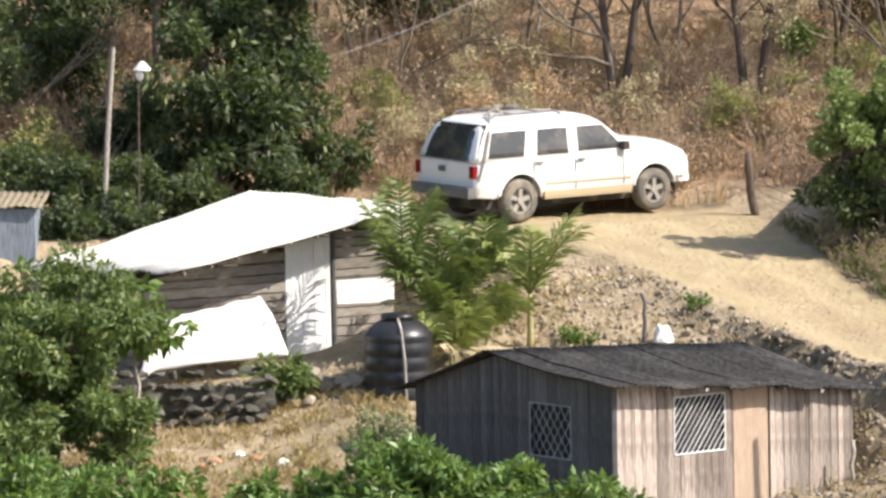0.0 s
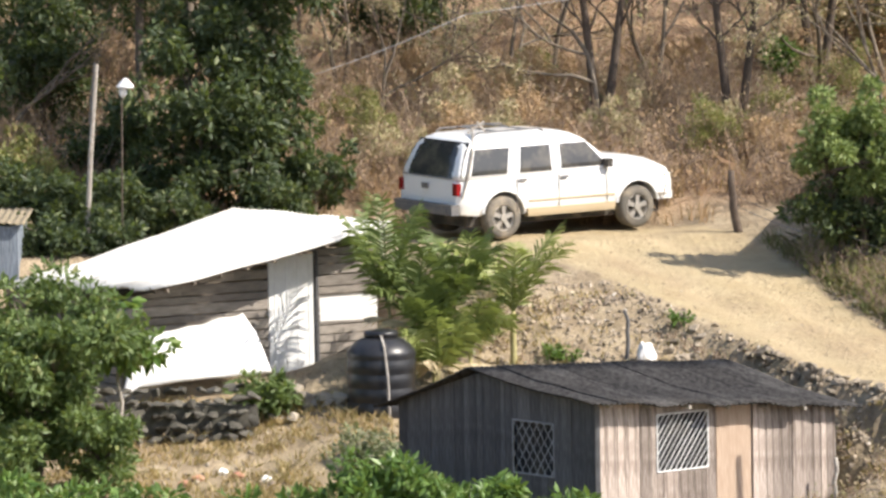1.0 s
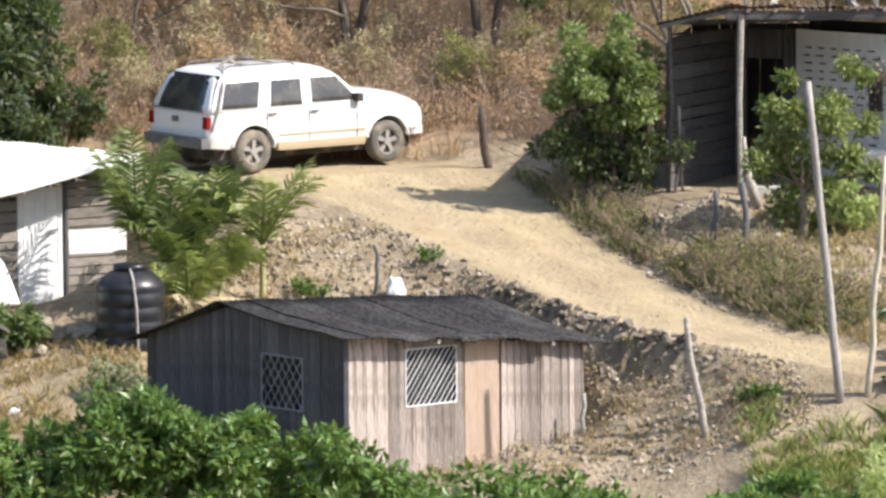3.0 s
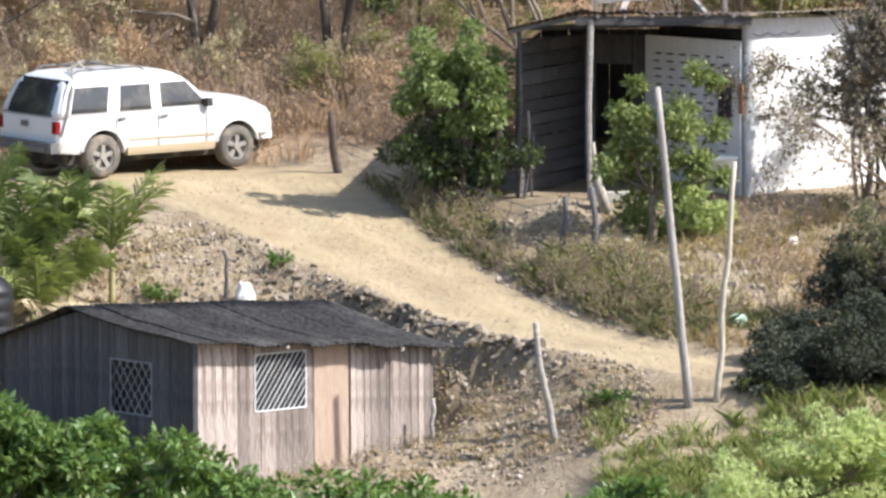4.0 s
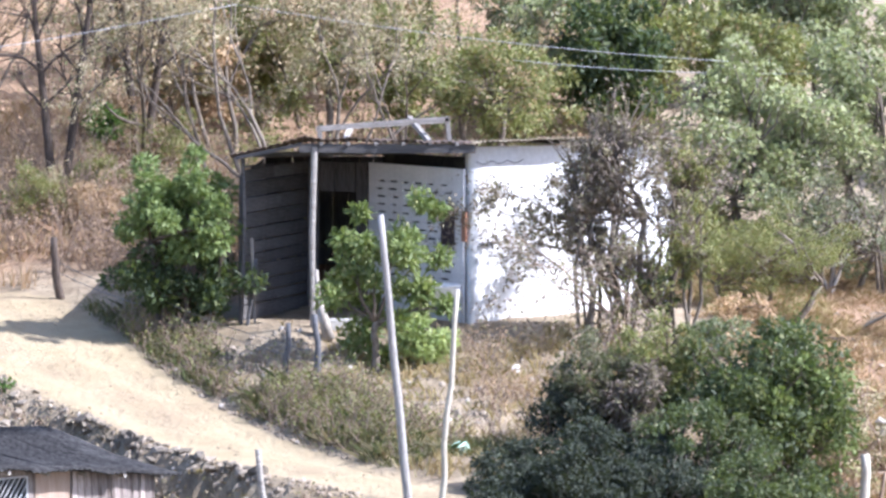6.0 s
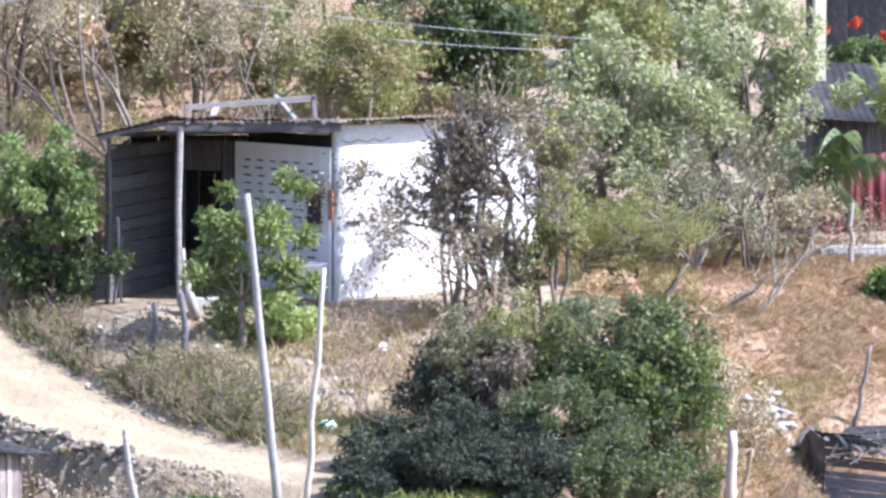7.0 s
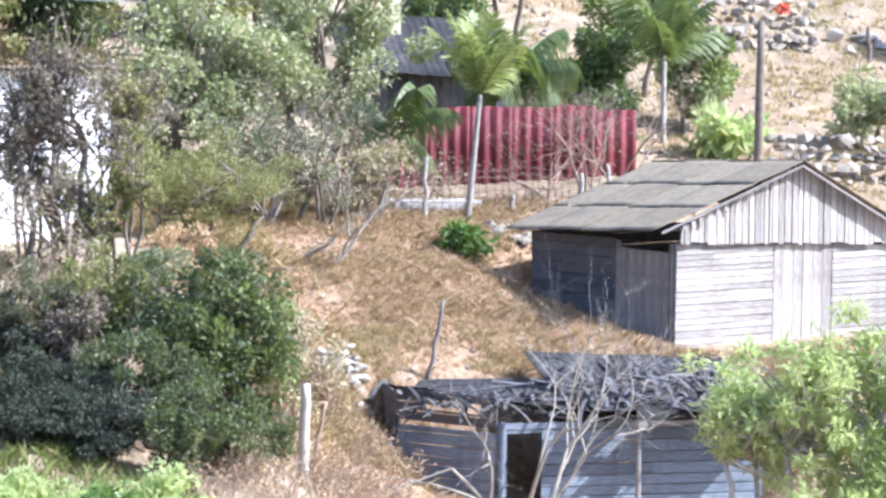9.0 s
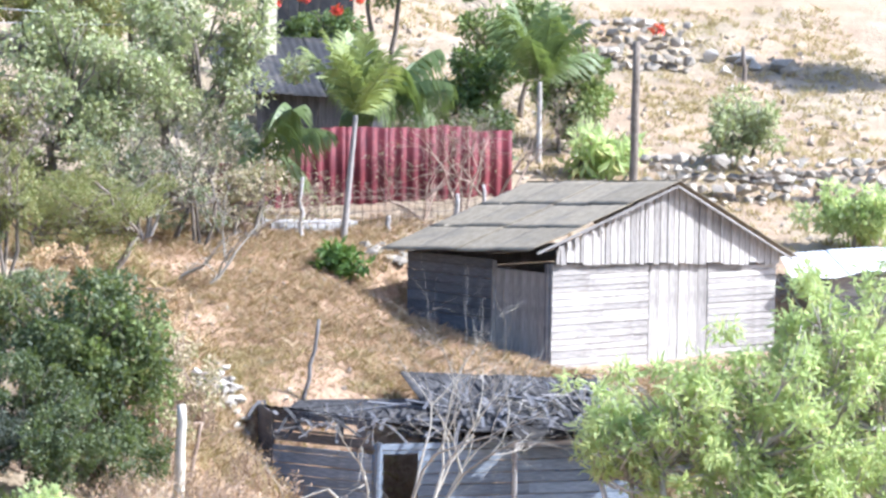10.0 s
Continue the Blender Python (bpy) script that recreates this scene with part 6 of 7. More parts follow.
bare_tree("dry_vine_tree", 14.7, 91.0, 3.9, 0.06, bark, "half-dry tree leaning over the white wall", 1, 4, (-0.12, 0, 1.2), 0.42, leaf_umber, 5200, 0.09, 0.03, stems=2)
for i, (x, z, rx, rz, n, m) in enumerate([(13.65, 1.95, 0.62, 0.85, 3600, leaf_umber), (14.0, 2.75, 0.85, 0.62, 4200, leaf_umber), (13.75, 1.2, 0.55, 0.6, 2200, leaf_umber), (14.25, 0.75, 0.6, 0.5, 1600, leaf_umber), (14.85, 0.35, 0.5, 0.6, 2200, leaf_deep), (15.3, 2.3, 0.7, 0.8, 2600, leaf_olive), (15.45, 1.2, 0.6, 0.9, 2600, leaf_olive), (15.0, 1.75, 0.5, 0.6, 900, leaf_umber)]):
    leafy("withered_vine", x, 91.0 + 0.1 * (i % 3), z, rx, 0.5, rz, n, 0.075, m, "withered brown vine over the white wall" if m is leaf_umber else "olive green vine beside the white wall", "creeper", "vines over the white wall", clumps=34, clump=0.2, wood=bark, seed=230 + i, stems=2, limbs=16, hollow=0.2, droop=0.5)
single("leaning_limb", Geo().tube([(15.0, 91.4, ground_z(15.0, 91.4) - 0.1), (15.17, 91.4, 0.34), (15.30, 91.4, 0.9), (15.48, 91.4, 1.3), (15.82, 91.4, 1.74), (16.1, 91.4, 2.15)], [0.06, 0.055, 0.05, 0.045, 0.035, 0.025], 7), bark, "bare grey limb curving up beside the white wall", "branch")
leafy("dry_creeper", 14.15, 91.0, 2.25, 1.05, 0.7, 1.5, 1500, 0.08, leaf_umber, "half-dry creeper hanging over the white wall", "creeper", clumps=50, clump=0.2, wood=bark, seed=111, stems=3, limbs=16)
leafy("dry_creeper", 14.55, 90.9, 0.5, 0.85, 0.7, 1.1, 1500, 0.08, leaf_olive, "half-dry creeper hanging over the white wall", "creeper", clumps=40, clump=0.18, wood=bark, seed=112, stems=2, limbs=16)
bare_tree("dry_vine_tree", 14.4, 91.2, 3.4, 0.045, twig, "tangle of dry vines over the white wall", 2, 4, (0, 0, 1.2), 0.5, leaf_umber, 3000, 0.08, 0.10, stems=2)
leafy("dark_bush", 15.35, 83.9, -1.05, 1.5, 1.3, 1.95, 16000, 0.125, leaf_deep, "large dark green bush on the lower slope", clumps=64, clump=0.22, seed=19, stems=2)
# paler leaves paint the sunlit side of the dark bush
leafy("dark_bush", 15.9, 83.4, -0.75, 1.1, 0.8, 1.15, 3000, 0.14, leaf_citrus, "green growth on the dark bush, sunlight put into pale leaves", clumps=30, clump=0.24, seed=20)
# shade on this bush put into its leaf colour
leafy("grey_bush", 12.5, 84.5, -1.1, 0.7, 0.7, 0.8, 5000, 0.085, leaf_shade, "dark bush standing for shade beside the road", clumps=46, clump=0.24, seed=25, stems=3, wood=bark_dark, hollow=0.2, limbs=16)
leafy("grey_bush", 12.9, 84.7, -0.78, 1.0, 0.8, 1.05, 6500, 0.08, leaf_dusty, "dusty olive bush below the white house", clumps=50, clump=0.22, seed=21, stems=3, wood=bark_dark, hollow=0.2, limbs=16)
leafy("grey_bush", 13.9, 84.9, -0.45, 0.9, 0.8, 1.1, 6000, 0.085, leaf_olive, "olive grey bush below the white house", clumps=46, clump=0.22, seed=24, stems=3, wood=bark_dark, hollow=0.2, limbs=16)
leafy("grey_bush", 13.5, 84.2, -0.85, 0.8, 0.7, 0.95, 5000, 0.085, leaf_umber, "withered brown bush below the white house", clumps=40, clump=0.22, seed=221, stems=3, wood=bark, hollow=0.2, limbs=16)
leafy("dry_shrub", 17.0, 84.4, -1.5, 0.75, 0.6, 1.0, 2600, 0.085, leaf_tan, "dry tan shrub beside the dark bush", "shrub", clumps=36, clump=0.2, seed=222, stems=3, wood=twig, hollow=0.2, limbs=14)
leafy("dry_shrub", 16.9, 85.8, -0.7, 0.8, 0.6, 0.8, 2600, 0.085, leaf_dry, "dry brown shrub above the dark bush", "shrub", clumps=36, clump=0.2, seed=223, stems=3, wood=twig, hollow=0.2, limbs=14)
# low bushes added to stand for shaded ground above the road
leafy("shade_fill_bush", 13.6, 83.4, -1.75, 1.2, 0.7, 0.6, 4200, 0.09, leaf_shade, "dark bush standing for shade above the road", clumps=40, clump=0.24, seed=22)
leafy("shade_fill_bush", 12.1, 83.4, -1.85, 0.9, 0.5, 0.36, 2400, 0.08, leaf_shade, "dark bush standing for shade above the road", clumps=26, clump=0.26, seed=23)
# more bushes added to fill the shade and throw it on the road
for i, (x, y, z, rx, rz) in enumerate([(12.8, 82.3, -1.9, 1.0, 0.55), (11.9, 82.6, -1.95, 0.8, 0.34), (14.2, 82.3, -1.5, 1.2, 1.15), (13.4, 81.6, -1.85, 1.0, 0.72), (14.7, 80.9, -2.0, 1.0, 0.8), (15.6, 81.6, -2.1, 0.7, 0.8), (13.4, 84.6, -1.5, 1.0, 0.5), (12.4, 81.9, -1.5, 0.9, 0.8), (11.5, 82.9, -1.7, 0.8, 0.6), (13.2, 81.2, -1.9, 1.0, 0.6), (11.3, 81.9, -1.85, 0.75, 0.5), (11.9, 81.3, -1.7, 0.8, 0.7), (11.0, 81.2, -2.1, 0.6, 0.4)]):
    leafy("shade_fill_bush", x, y, z, rx, 0.7, rz, 5200, 0.085, leaf_deep if x > 14 else leaf_shade, "dark bush standing for shade beside the road", clumps=36, clump=0.24, seed=160 + i)
leafy("olive_shrub", 17.5, 95.2, 0.5, 1.85, 1.3, 0.98, 20000, 0.055, leaf_olive, "fine-leaved olive shrub on the slope", "shrub", clumps=60, clump=0.22, seed=24, stems=3)
leafy("dry_shrub", 17.2, 92.0, -0.75, 1.6, 0.9, 0.40, 4000, 0.10, leaf_dry, "dry brown scrub under the olive shrub", "shrub", clumps=40, clump=0.22, seed=25, stems=2)
leafy("background_tree", 18.3, 100.6, 2.2, 1.9, 1.4, 2.2, 15000, 0.13, leaf_pale, "tall grey-green tree behind the houses", "tree", "trees up the hill", clumps=56, clump=0.22, seed=26, stems=2)
leafy("background_tree", 20.5, 101.0, 2.6, 1.9, 1.3, 2.2, 15000, 0.13, leaf_pale, "tall green tree behind the houses", "tree", "trees up the hill", clumps=50, clump=0.22, seed=27, stems=2)
leafy("background_tree", 13.4, 102.0, 3.3, 1.6, 1.3, 1.35, 5500, 0.12, leaf_olive, "tall grey-green tree behind the houses", "tree", "trees up the hill", clumps=46, clump=0.22, seed=28, stems=2)
leafy("background_tree", 16.2, 105.0, 3.6, 1.4, 1.2, 1.5, 5500, 0.18, leaf_dark, "dark green tree behind the houses", "tree", "trees up the hill", clumps=40, clump=0.24, seed=29)
leafy("background_tree", 21.2, 110.5, 4.1, 2.0, 1.4, 1.5, 7500, 0.15, leaf_pale, "green tree behind the houses", "tree", "trees up the hill", clumps=46, clump=0.24, seed=30)
leafy("background_tree", 11.0, 106.0, 4.0, 2.0, 1.4, 1.4, 5500, 0.11, leaf_tan, "dry tan tree up the hill", "tree", "trees up the hill", clumps=46, clump=0.22, seed=31)
leafy("slope_shrub", 19.3, 98.7, 0.75, 1.5, 0.8, 0.95, 5200, 0.09, leaf_grey, "grey-green shrub on the slope", "shrub", clumps=44, clump=0.22, seed=180, stems=3)
leafy("slope_shrub", 21.0, 99.2, 0.7, 1.0, 0.7, 0.8, 3000, 0.08, leaf_tan, "half-dry grey shrub on the slope", "shrub", clumps=36, clump=0.22, seed=181, stems=3)
leafy("slope_shrub", 16.2, 97.2, 0.8, 1.1, 0.8, 1.0, 3800, 0.09, leaf_olive, "olive green shrub beside the white house", "shrub", clumps=36, clump=0.24, seed=182, stems=2)
leafy("slope_shrub", 16.6, 93.0, -0.35, 1.0, 0.7, 0.45, 2600, 0.09, leaf_dry, "dry brown shrub below the white house", "shrub", clumps=30, clump=0.24, seed=183, stems=2)
leafy("slope_shrub", 15.6, 90.4, -0.5, 0.9, 0.6, 0.5, 2400, 0.09, leaf_grey, "grey-green shrub below the white house", "shrub", clumps=30, clump=0.24, seed=184, stems=2)
bare_tree("grey_twig_shrub", 20.2, 98.4, 3.0, 0.04, bark, "grey leafless tangle of fine twigs", 7, 5, (0, 0, 1), 0.6, leaf_tan, 900, 0.06, 0.0, "shrub", stems=3)
bare_tree("grey_twig_shrub", 19.2, 98.6, 2.6, 0.04, bark_pale, "grey leafless shrub of fine twigs", 5, 4, (0, 0, 1), 0.6, leaf_tan, 900, 0.07, 0.0, "shrub", stems=3)
bare_tree("grey_twig_shrub", 21.2, 99.3, 1.7, 0.035, twig, "leafless shrub of fine reddish twigs", 6, 4, (0, 0, 1), 0.6, leaf_tan, 700, 0.07, 0.0, "shrub", stems=3)
leafy("willow_tree", 23.1, 81.2, -2.0, 1.0, 0.9, 1.2, 2000, 0.19, leaf_light, "airy light green bush before the ruined shack", "tree", aspect=0.26, hollow=0.1, limbs=24, wood=bark_pale, clumps=44, clump=0.20, seed=120, stems=2)
leafy("willow_tree", 24.1, 80.9, -1.70, 1.55, 1.2, 1.45, 4500, 0.19, leaf_light, "airy light green tree before the gabled shed", "tree", aspect=0.26, hollow=0.05, limbs=24, wood=bark_pale, clumps=70, clump=0.20, seed=32, stems=2)
leafy("willow_tree", 26.9, 81.2, -0.95, 1.9, 1.3, 1.95, 6500, 0.19, leaf_light, "airy light green tree before the gabled shed", "tree", aspect=0.26, hollow=0.05, limbs=24, wood=bark_pale, clumps=70, clump=0.20, seed=33, stems=2)
leafy("willow_tree", 25.5, 80.6, -1.35, 1.7, 1.2, 1.7, 5500, 0.19, leaf_light, "airy light green bush before the ruined shack", "tree", aspect=0.26, hollow=0.05, limbs=24, wood=bark_pale, clumps=60, clump=0.20, seed=34, stems=2)
leafy("willow_tree", 27.0, 80.3, -2.75, 1.9, 1.2, 1.35, 5500, 0.19, leaf_light, "airy light green bush before the gabled shed", "tree", aspect=0.26, hollow=0.05, limbs=24, wood=bark_pale, clumps=60, clump=0.20, seed=36, stems=2)
leafy("willow_tree", 25.0, 80.2, -3.0, 1.5, 1.1, 1.1, 4000, 0.19, leaf_light, "airy light green bush before the ruined shack", "tree", aspect=0.26, hollow=0.05, limbs=24, wood=bark_pale, clumps=50, clump=0.20, seed=37, stems=2)
leafy("hill_shrub", 32.6, 106.0, 1.30, 0.98, 0.8, 0.80, 2300, 0.20, leaf_pale, "bushy grey-green shrub on the sandy terrace", "shrub", clumps=26, clump=0.26, seed=35, aspect=0.25, stems=2)
leafy("hill_shrub", 33.1, 100.3, 0.02, 1.2, 0.9, 0.72, 3000, 0.17, leaf_light, "bright green shrub by the stone wall", "shrub", clumps=30, clump=0.26, seed=36)
leafy("hill_shrub", 22.5, 97.5, -0.62, 0.64, 0.5, 0.42, 900, 0.18, leaf_mango, "low green shrub in the dry grass", "shrub", clumps=18, seed=37)
leafy("banana_clump", 29.5, 104.9, 0.95, 1.1, 0.7, 0.75, 560, 0.36, leaf_light, "clump of banana plants with broad leaves", "plant", clumps=12, clump=0.4, seed=38, aspect=0.32, droop=0.6, stems=3)
leafy("hill_shrub", 27.5, 107.4, 1.9, 1.1, 0.8, 0.95, 3200, 0.17, leaf_mid, "green shrub among the palms", "shrub", clumps=30, clump=0.26, seed=151, stems=2)
leafy("hill_shrub", 29.3, 107.0, 1.9, 1.0, 0.8, 1.1, 3200, 0.17, leaf_citrus, "yellow-green shrub among the palms", "shrub", clumps=30, clump=0.26, seed=152, stems=2)
leafy("hill_shrub", 27.0, 104.8, 1.2, 0.9, 0.7, 0.75, 2400, 0.15, leaf_deep, "dark green shrub beside the red fence", "shrub", clumps=26, clump=0.26, seed=153, stems=2)
leafy("hill_shrub", 26.6, 111.5, 4.2, 1.3, 0.8, 1.2, 4000, 0.15, leaf_mid, "green shrub beside the upper house", "shrub", clumps=34, clump=0.26, seed=139, stems=2)
leafy("hill_shrub", 28.8, 109.5, 3.0, 1.4, 0.8, 1.3, 4500, 0.16, leaf_citrus, "green shrub above the red fence", "shrub", clumps=30, clump=0.26, seed=39, stems=2)
leafy("flower_shrub", 24.7, 108.6, 3.1, 1.1, 0.5, 0.5, 1500, 0.14, leaf_mid, "flowering shrub by the house pillar", "shrub", clumps=22, clump=0.28, seed=40)
leafy("shade_tree", 38.9, 112.3, 4.7, 2.0, 1.5, 1.5, 9000, 0.16, leaf_dark, "dark shade tree on the terrace", "tree", clumps=44, clump=0.26, seed=41)
leafy("big_dark_tree", -3.5, 96.6, 2.1, 1.8, 1.4, 2.35, 15000, 0.17, leaf_dark, "tall dense dark green tree behind the lean-to", "tree", "trees up the hill", clumps=70, clump=0.22, seed=42, stems=2)
# crown above the view, added to shade the slope on its left
leafy("big_dark_tree", -4.6, 99.6, 5.6, 2.0, 1.5, 2.0, 11000, 0.17, leaf_dark, "tall dense dark green tree behind the lean-to", "tree", "trees up the hill", clumps=60, clump=0.22, seed=118, stems=2)
leafy("big_dark_tree", -5.3, 98.0, 1.0, 1.2, 1.0, 1.3, 5000, 0.16, leaf_dark, "dark green tree in the shade of the hill", "tree", "trees up the hill", clumps=40, clump=0.24, seed=113)
# crown raised mostly out of view to throw shade leftwards
leafy("big_dark_tree", -2.8, 97.2, 5.0, 1.8, 1.4, 2.3, 13000, 0.17, leaf_dark, "tall dense dark green tree behind the lean-to", "tree", "trees up the hill", clumps=36, clump=0.24, seed=43)
leafy("big_dark_tree", -7.6, 104.0, 3.3, 2.2, 1.4, 2.2, 7000, 0.17, leaf_dark, "dark green tree in the shade of the hill", "tree", "trees up the hill", clumps=46, clump=0.26, seed=44, stems=2)
leafy("big_dark_tree", -0.4, 107.0, 3.7, 1.8, 1.2, 1.3, 5500, 0.18, leaf_dark, "dark green tree on the hill", "tree", "trees up the hill", clumps=40, clump=0.26, seed=45)
# dark trees added to fill a slope that only lies in shade
leafy("big_dark_tree", -6.9, 101.8, 2.5, 1.3, 1.0, 1.7, 6000, 0.16, leaf_dark, "dark tree added for the shade on the hill", "tree", "trees up the hill", clumps=40, clump=0.24, seed=114)
leafy("big_dark_tree", -8.4, 98.6, 2.6, 1.2, 1.0, 1.6, 5000, 0.16, leaf_dark, "dark tree added for the shade on the hill", "tree", "trees up the hill", clumps=40, clump=0.24, seed=115)
# further dark trees added to hide the sunlit hill behind
for i, (x, y, z, r) in enumerate([(-9.0, 106.0, 4.2, 2.0), (-6.0, 106.5, 4.4, 1.9), (-4.2, 103.5, 4.0, 1.7), (-9.5, 101.5, 3.2, 1.6), (-2.4, 108.5, 4.6, 1.7)]):
    leafy("big_dark_tree", x, y, z, r, 1.3, 1.9, 6500, 0.17, leaf_dark, "dark tree added for the shade on the hill", "tree", "trees up the hill", clumps=44, clump=0.25, seed=190 + i, stems=2)
leafy("vine_shrub", -7.1, 96.9, 0.85, 1.1, 0.8, 1.2, 3800, 0.13, leaf_olive, "olive green climbing shrub at the trees' foot", "shrub", clumps=36, clump=0.24, seed=46)
leafy("vine_shrub", -5.3, 96.0, 0.4, 0.9, 0.7, 0.7, 1800, 0.13, leaf_dark, "dark green undergrowth behind the lean-to", "shrub", clumps=26, clump=0.26, seed=47)
for i, (x, y, z, rx, rz) in enumerate([(-6.3, 94.6, 0.5, 0.9, 0.7), (-5.2, 95.0, 0.5, 0.9, 0.8), (-4.2, 95.2, 0.3, 0.9, 0.6), (-2.6, 95.6, 0.5, 0.8, 0.7), (-1.9, 96.6, 0.9, 0.8, 0.8), (-6.3, 93.2, 0.05, 0.8, 0.6), (-5.5, 93.6, 0.1, 0.8, 0.6), (-7.2, 94.9, 0.6, 1.0, 0.9)]):
    leafy("undergrowth", x, y, z, rx, 0.7, rz, 2600, 0.14, leaf_dark, "dark green undergrowth behind the lean-to", "shrub", "undergrowth", clumps=28, clump=0.26, seed=170 + i)
for i in range(34):
    rr = random.Random(700 + i)
    x, y = rr.uniform(-1.5, 11), rr.uniform(97.8, 104.5)
    if not wild_ground(x, y):
        continue
    h = rr.uniform(0.5, 1.15)
    leafy("dry_bush", x, y, ground_z(x, y) + h * 0.8, rr.uniform(0.5, 0.9), 0.6, h * 0.75, 3200, 0.06, (leaf_dry, leaf_tan, leaf_dry, leaf_olive)[i % 4], "dry brown bush on the hillside", "bush", "dry bushes", clumps=26, clump=0.24, wood=twig, seed=700 + i, stems=2)
leafy("hill_shrub", 6.5, 103.0, 2.45, 0.55, 0.5, 0.5, 900, 0.16, leaf_mango, "bright green shrub in the dry wood", "shrub", clumps=16, seed=48)

for i in range(15):
    rr = random.Random(900 + i)
    x, y = 7.5 + i * 0.95 + rr.uniform(-0.5, 0.5), 105.5 + rr.uniform(-1.5, 5.5)
    h = rr.uniform(1.5, 2.3)
    leafy("hill_tree", x, y, ground_z(x, y) + h * 0.95, rr.uniform(1.2, 1.7), 1.1, h * 0.75, 4200, 0.15, ((leaf_tan, leaf_dry, leaf_olive)[i % 3] if x < 13.5 else (leaf_pale, leaf_olive, leaf_grey)[i % 3]), "scrubby tree high on the hillside", "tree", "trees up the hill", clumps=40, clump=0.22, seed=130 + i)

for i in range(26):
    rr = random.Random(1200 + i)
    x, y = -3 + i * 0.68 + rr.uniform(-0.5, 0.5), 111 + rr.uniform(0, 9)
    h = rr.uniform(1.7, 2.6)
    leafy("hill_tree", x, y, ground_z(x, y) + h * 0.9, rr.uniform(1.3, 1.9), 1.1, h * 0.8, 2800, 0.15, (leaf_tan, leaf_grey, leaf_olive, leaf_umber)[i % 4], "scrubby tree high on the hillside", "tree", "trees up the hill", clumps=36, clump=0.22, seed=1200 + i, hollow=0.2)

# red flowers on their shrub
rng = np.random.default_rng(3)
for cx, cz in ((23.6, 3.62), (24.3, 3.75), (24.9, 3.5), (25.3, 3.7), (33.0, 2.95)):
    cy = 108.2 if cx < 30 else 113.5
    q, e, _ = crown_points(rng, (cx, cy, cz), (0.17, 0.15, 0.15), 5, 60, 0.4)
    v, f = leaves_at(q, e, 0.09, rng, 0.8)
    g = Geo()
    g.v, g.f = [tuple(p) for p in v.tolist()], [tuple(p) for p in f.tolist()]
    single("red_blossom", g, flower_red, "cluster of bright red blossoms on its shrub", "flowers", "red blossoms")

# palms
ARECA = "bushy green areca palm beside the road bank"
for i, (x, y, h, n, L, up, low, lean, dead) in enumerate([
        (0.10, 88.0, 0.75, 10, 1.25, 3.2, -0.1, (0.0, 0), 1), (-0.42, 88.4, 1.10, 8, 1.75, 4.0, 1.0, (-0.2, 0), 0), (0.42, 88.5, 1.0, 9, 1.3, 3.0, 0.2, (0.12, 0), 0),
        (0.12, 87.7, 0.40, 9, 0.95, 2.0, -0.4, (0.05, 0), 2), (-0.15, 88.2, 0.85, 9, 1.25, 3.0, 0.0, (0.02, 0), 1), (0.62, 88.2, 0.55, 7, 0.9, 2.4, 0.2, (0.08, 0), 1)]):
    palm("areca_palm", x, y, h, n, L, ARECA, 21 + i, 0.032, up, leaflet=0.36, hang=0.2 if i % 2 else 0.05, low=low, stiff=0.5 - 0.12 * (i % 3), dense=2.0, lean=lean, dead=dead, mat=leaf_palm if i not in (3, 5) else leaf_sapling, trunk_mat=wood_straw)
palm("coconut_sapling", 1.36, 88.6, 0.85, 7, 1.5, "young yellow-green coconut palm on the bank", 34, 0.045, 1.9, leaflet=0.38, hang=0.0, low=0.6, stiff=0.35, dense=2.0, mat=leaf_sapling, trunk_mat=wood_straw)
palm("coconut_palm", 23.17, 100.0, 2.25, 12, 1.5, "coconut palm with a pale trunk before the red fence", 4, 0.05, 4.2, leaflet=0.36, hang=0.05, dense=3.2, lean=(0.2, 0), low=0.0, stiff=0.45, mat=leaf_sapling)
palm("coconut_palm", 28.45, 106.0, 1.6, 9, 1.7, "coconut palm beside the banana plants", 5, 0.05, 3.6, leaflet=0.40, hang=0.3, dense=3.4, stiff=0.2)
palm("coconut_palm", 21.9, 101.2, 1.3, 9, 1.3, "small palm behind the red fence", 6, 0.05, 1.6, leaflet=0.38, hang=0.8, dense=3.4, low=-0.6)
palm("coconut_palm", 24.9, 103.6, 1.75, 11, 1.25, "palm with hanging old fronds behind the red fence", 8, 0.06, 1.4, leaflet=0.45, hang=1.0, dense=3.4, low=-0.7)

# bare and dry trees
bare_tree("bare_tree", 20.35, 83.6, 4.2, 0.042, bark_bleached, "leafless bleached tree before the ruined shack", 14, 4, (0.1, 0, 1.2), 0.42, stems=4, kids=3)
bare_tree("dead_branches", 19.1, 95.6, 1.7, 0.05, bark_bleached, "dead pale branching stump in the dry grass", 12, 3, (0.5, 0, 0.7), 0.55, kids=3)
bare_tree("dead_branches", 19.5, 95.3, 2.3, 0.04, bark_bleached, "dead pale branches lying in the dry grass", 15, 3, (1.0, 0, 0.25), 0.38, droop=0.02, stems=2, kids=3)
for i, (x, y, h) in enumerate(((25.8, 101.6, 2.5), (26.5, 102.0, 2.9), (25.0, 101.4, 1.9), (22.6, 100.9, 1.2))):
    bare_tree("bare_shrub", x, y, h, 0.028, twig, "leafless reddish shrub before the red fence", 13 + i, 4, (0.1, 0, 1), 0.5, leaf_umber, 350, 0.06, stems=3, category="shrub", group="dry shrubs by the fence")
WOODS = "dry trees up the hill"
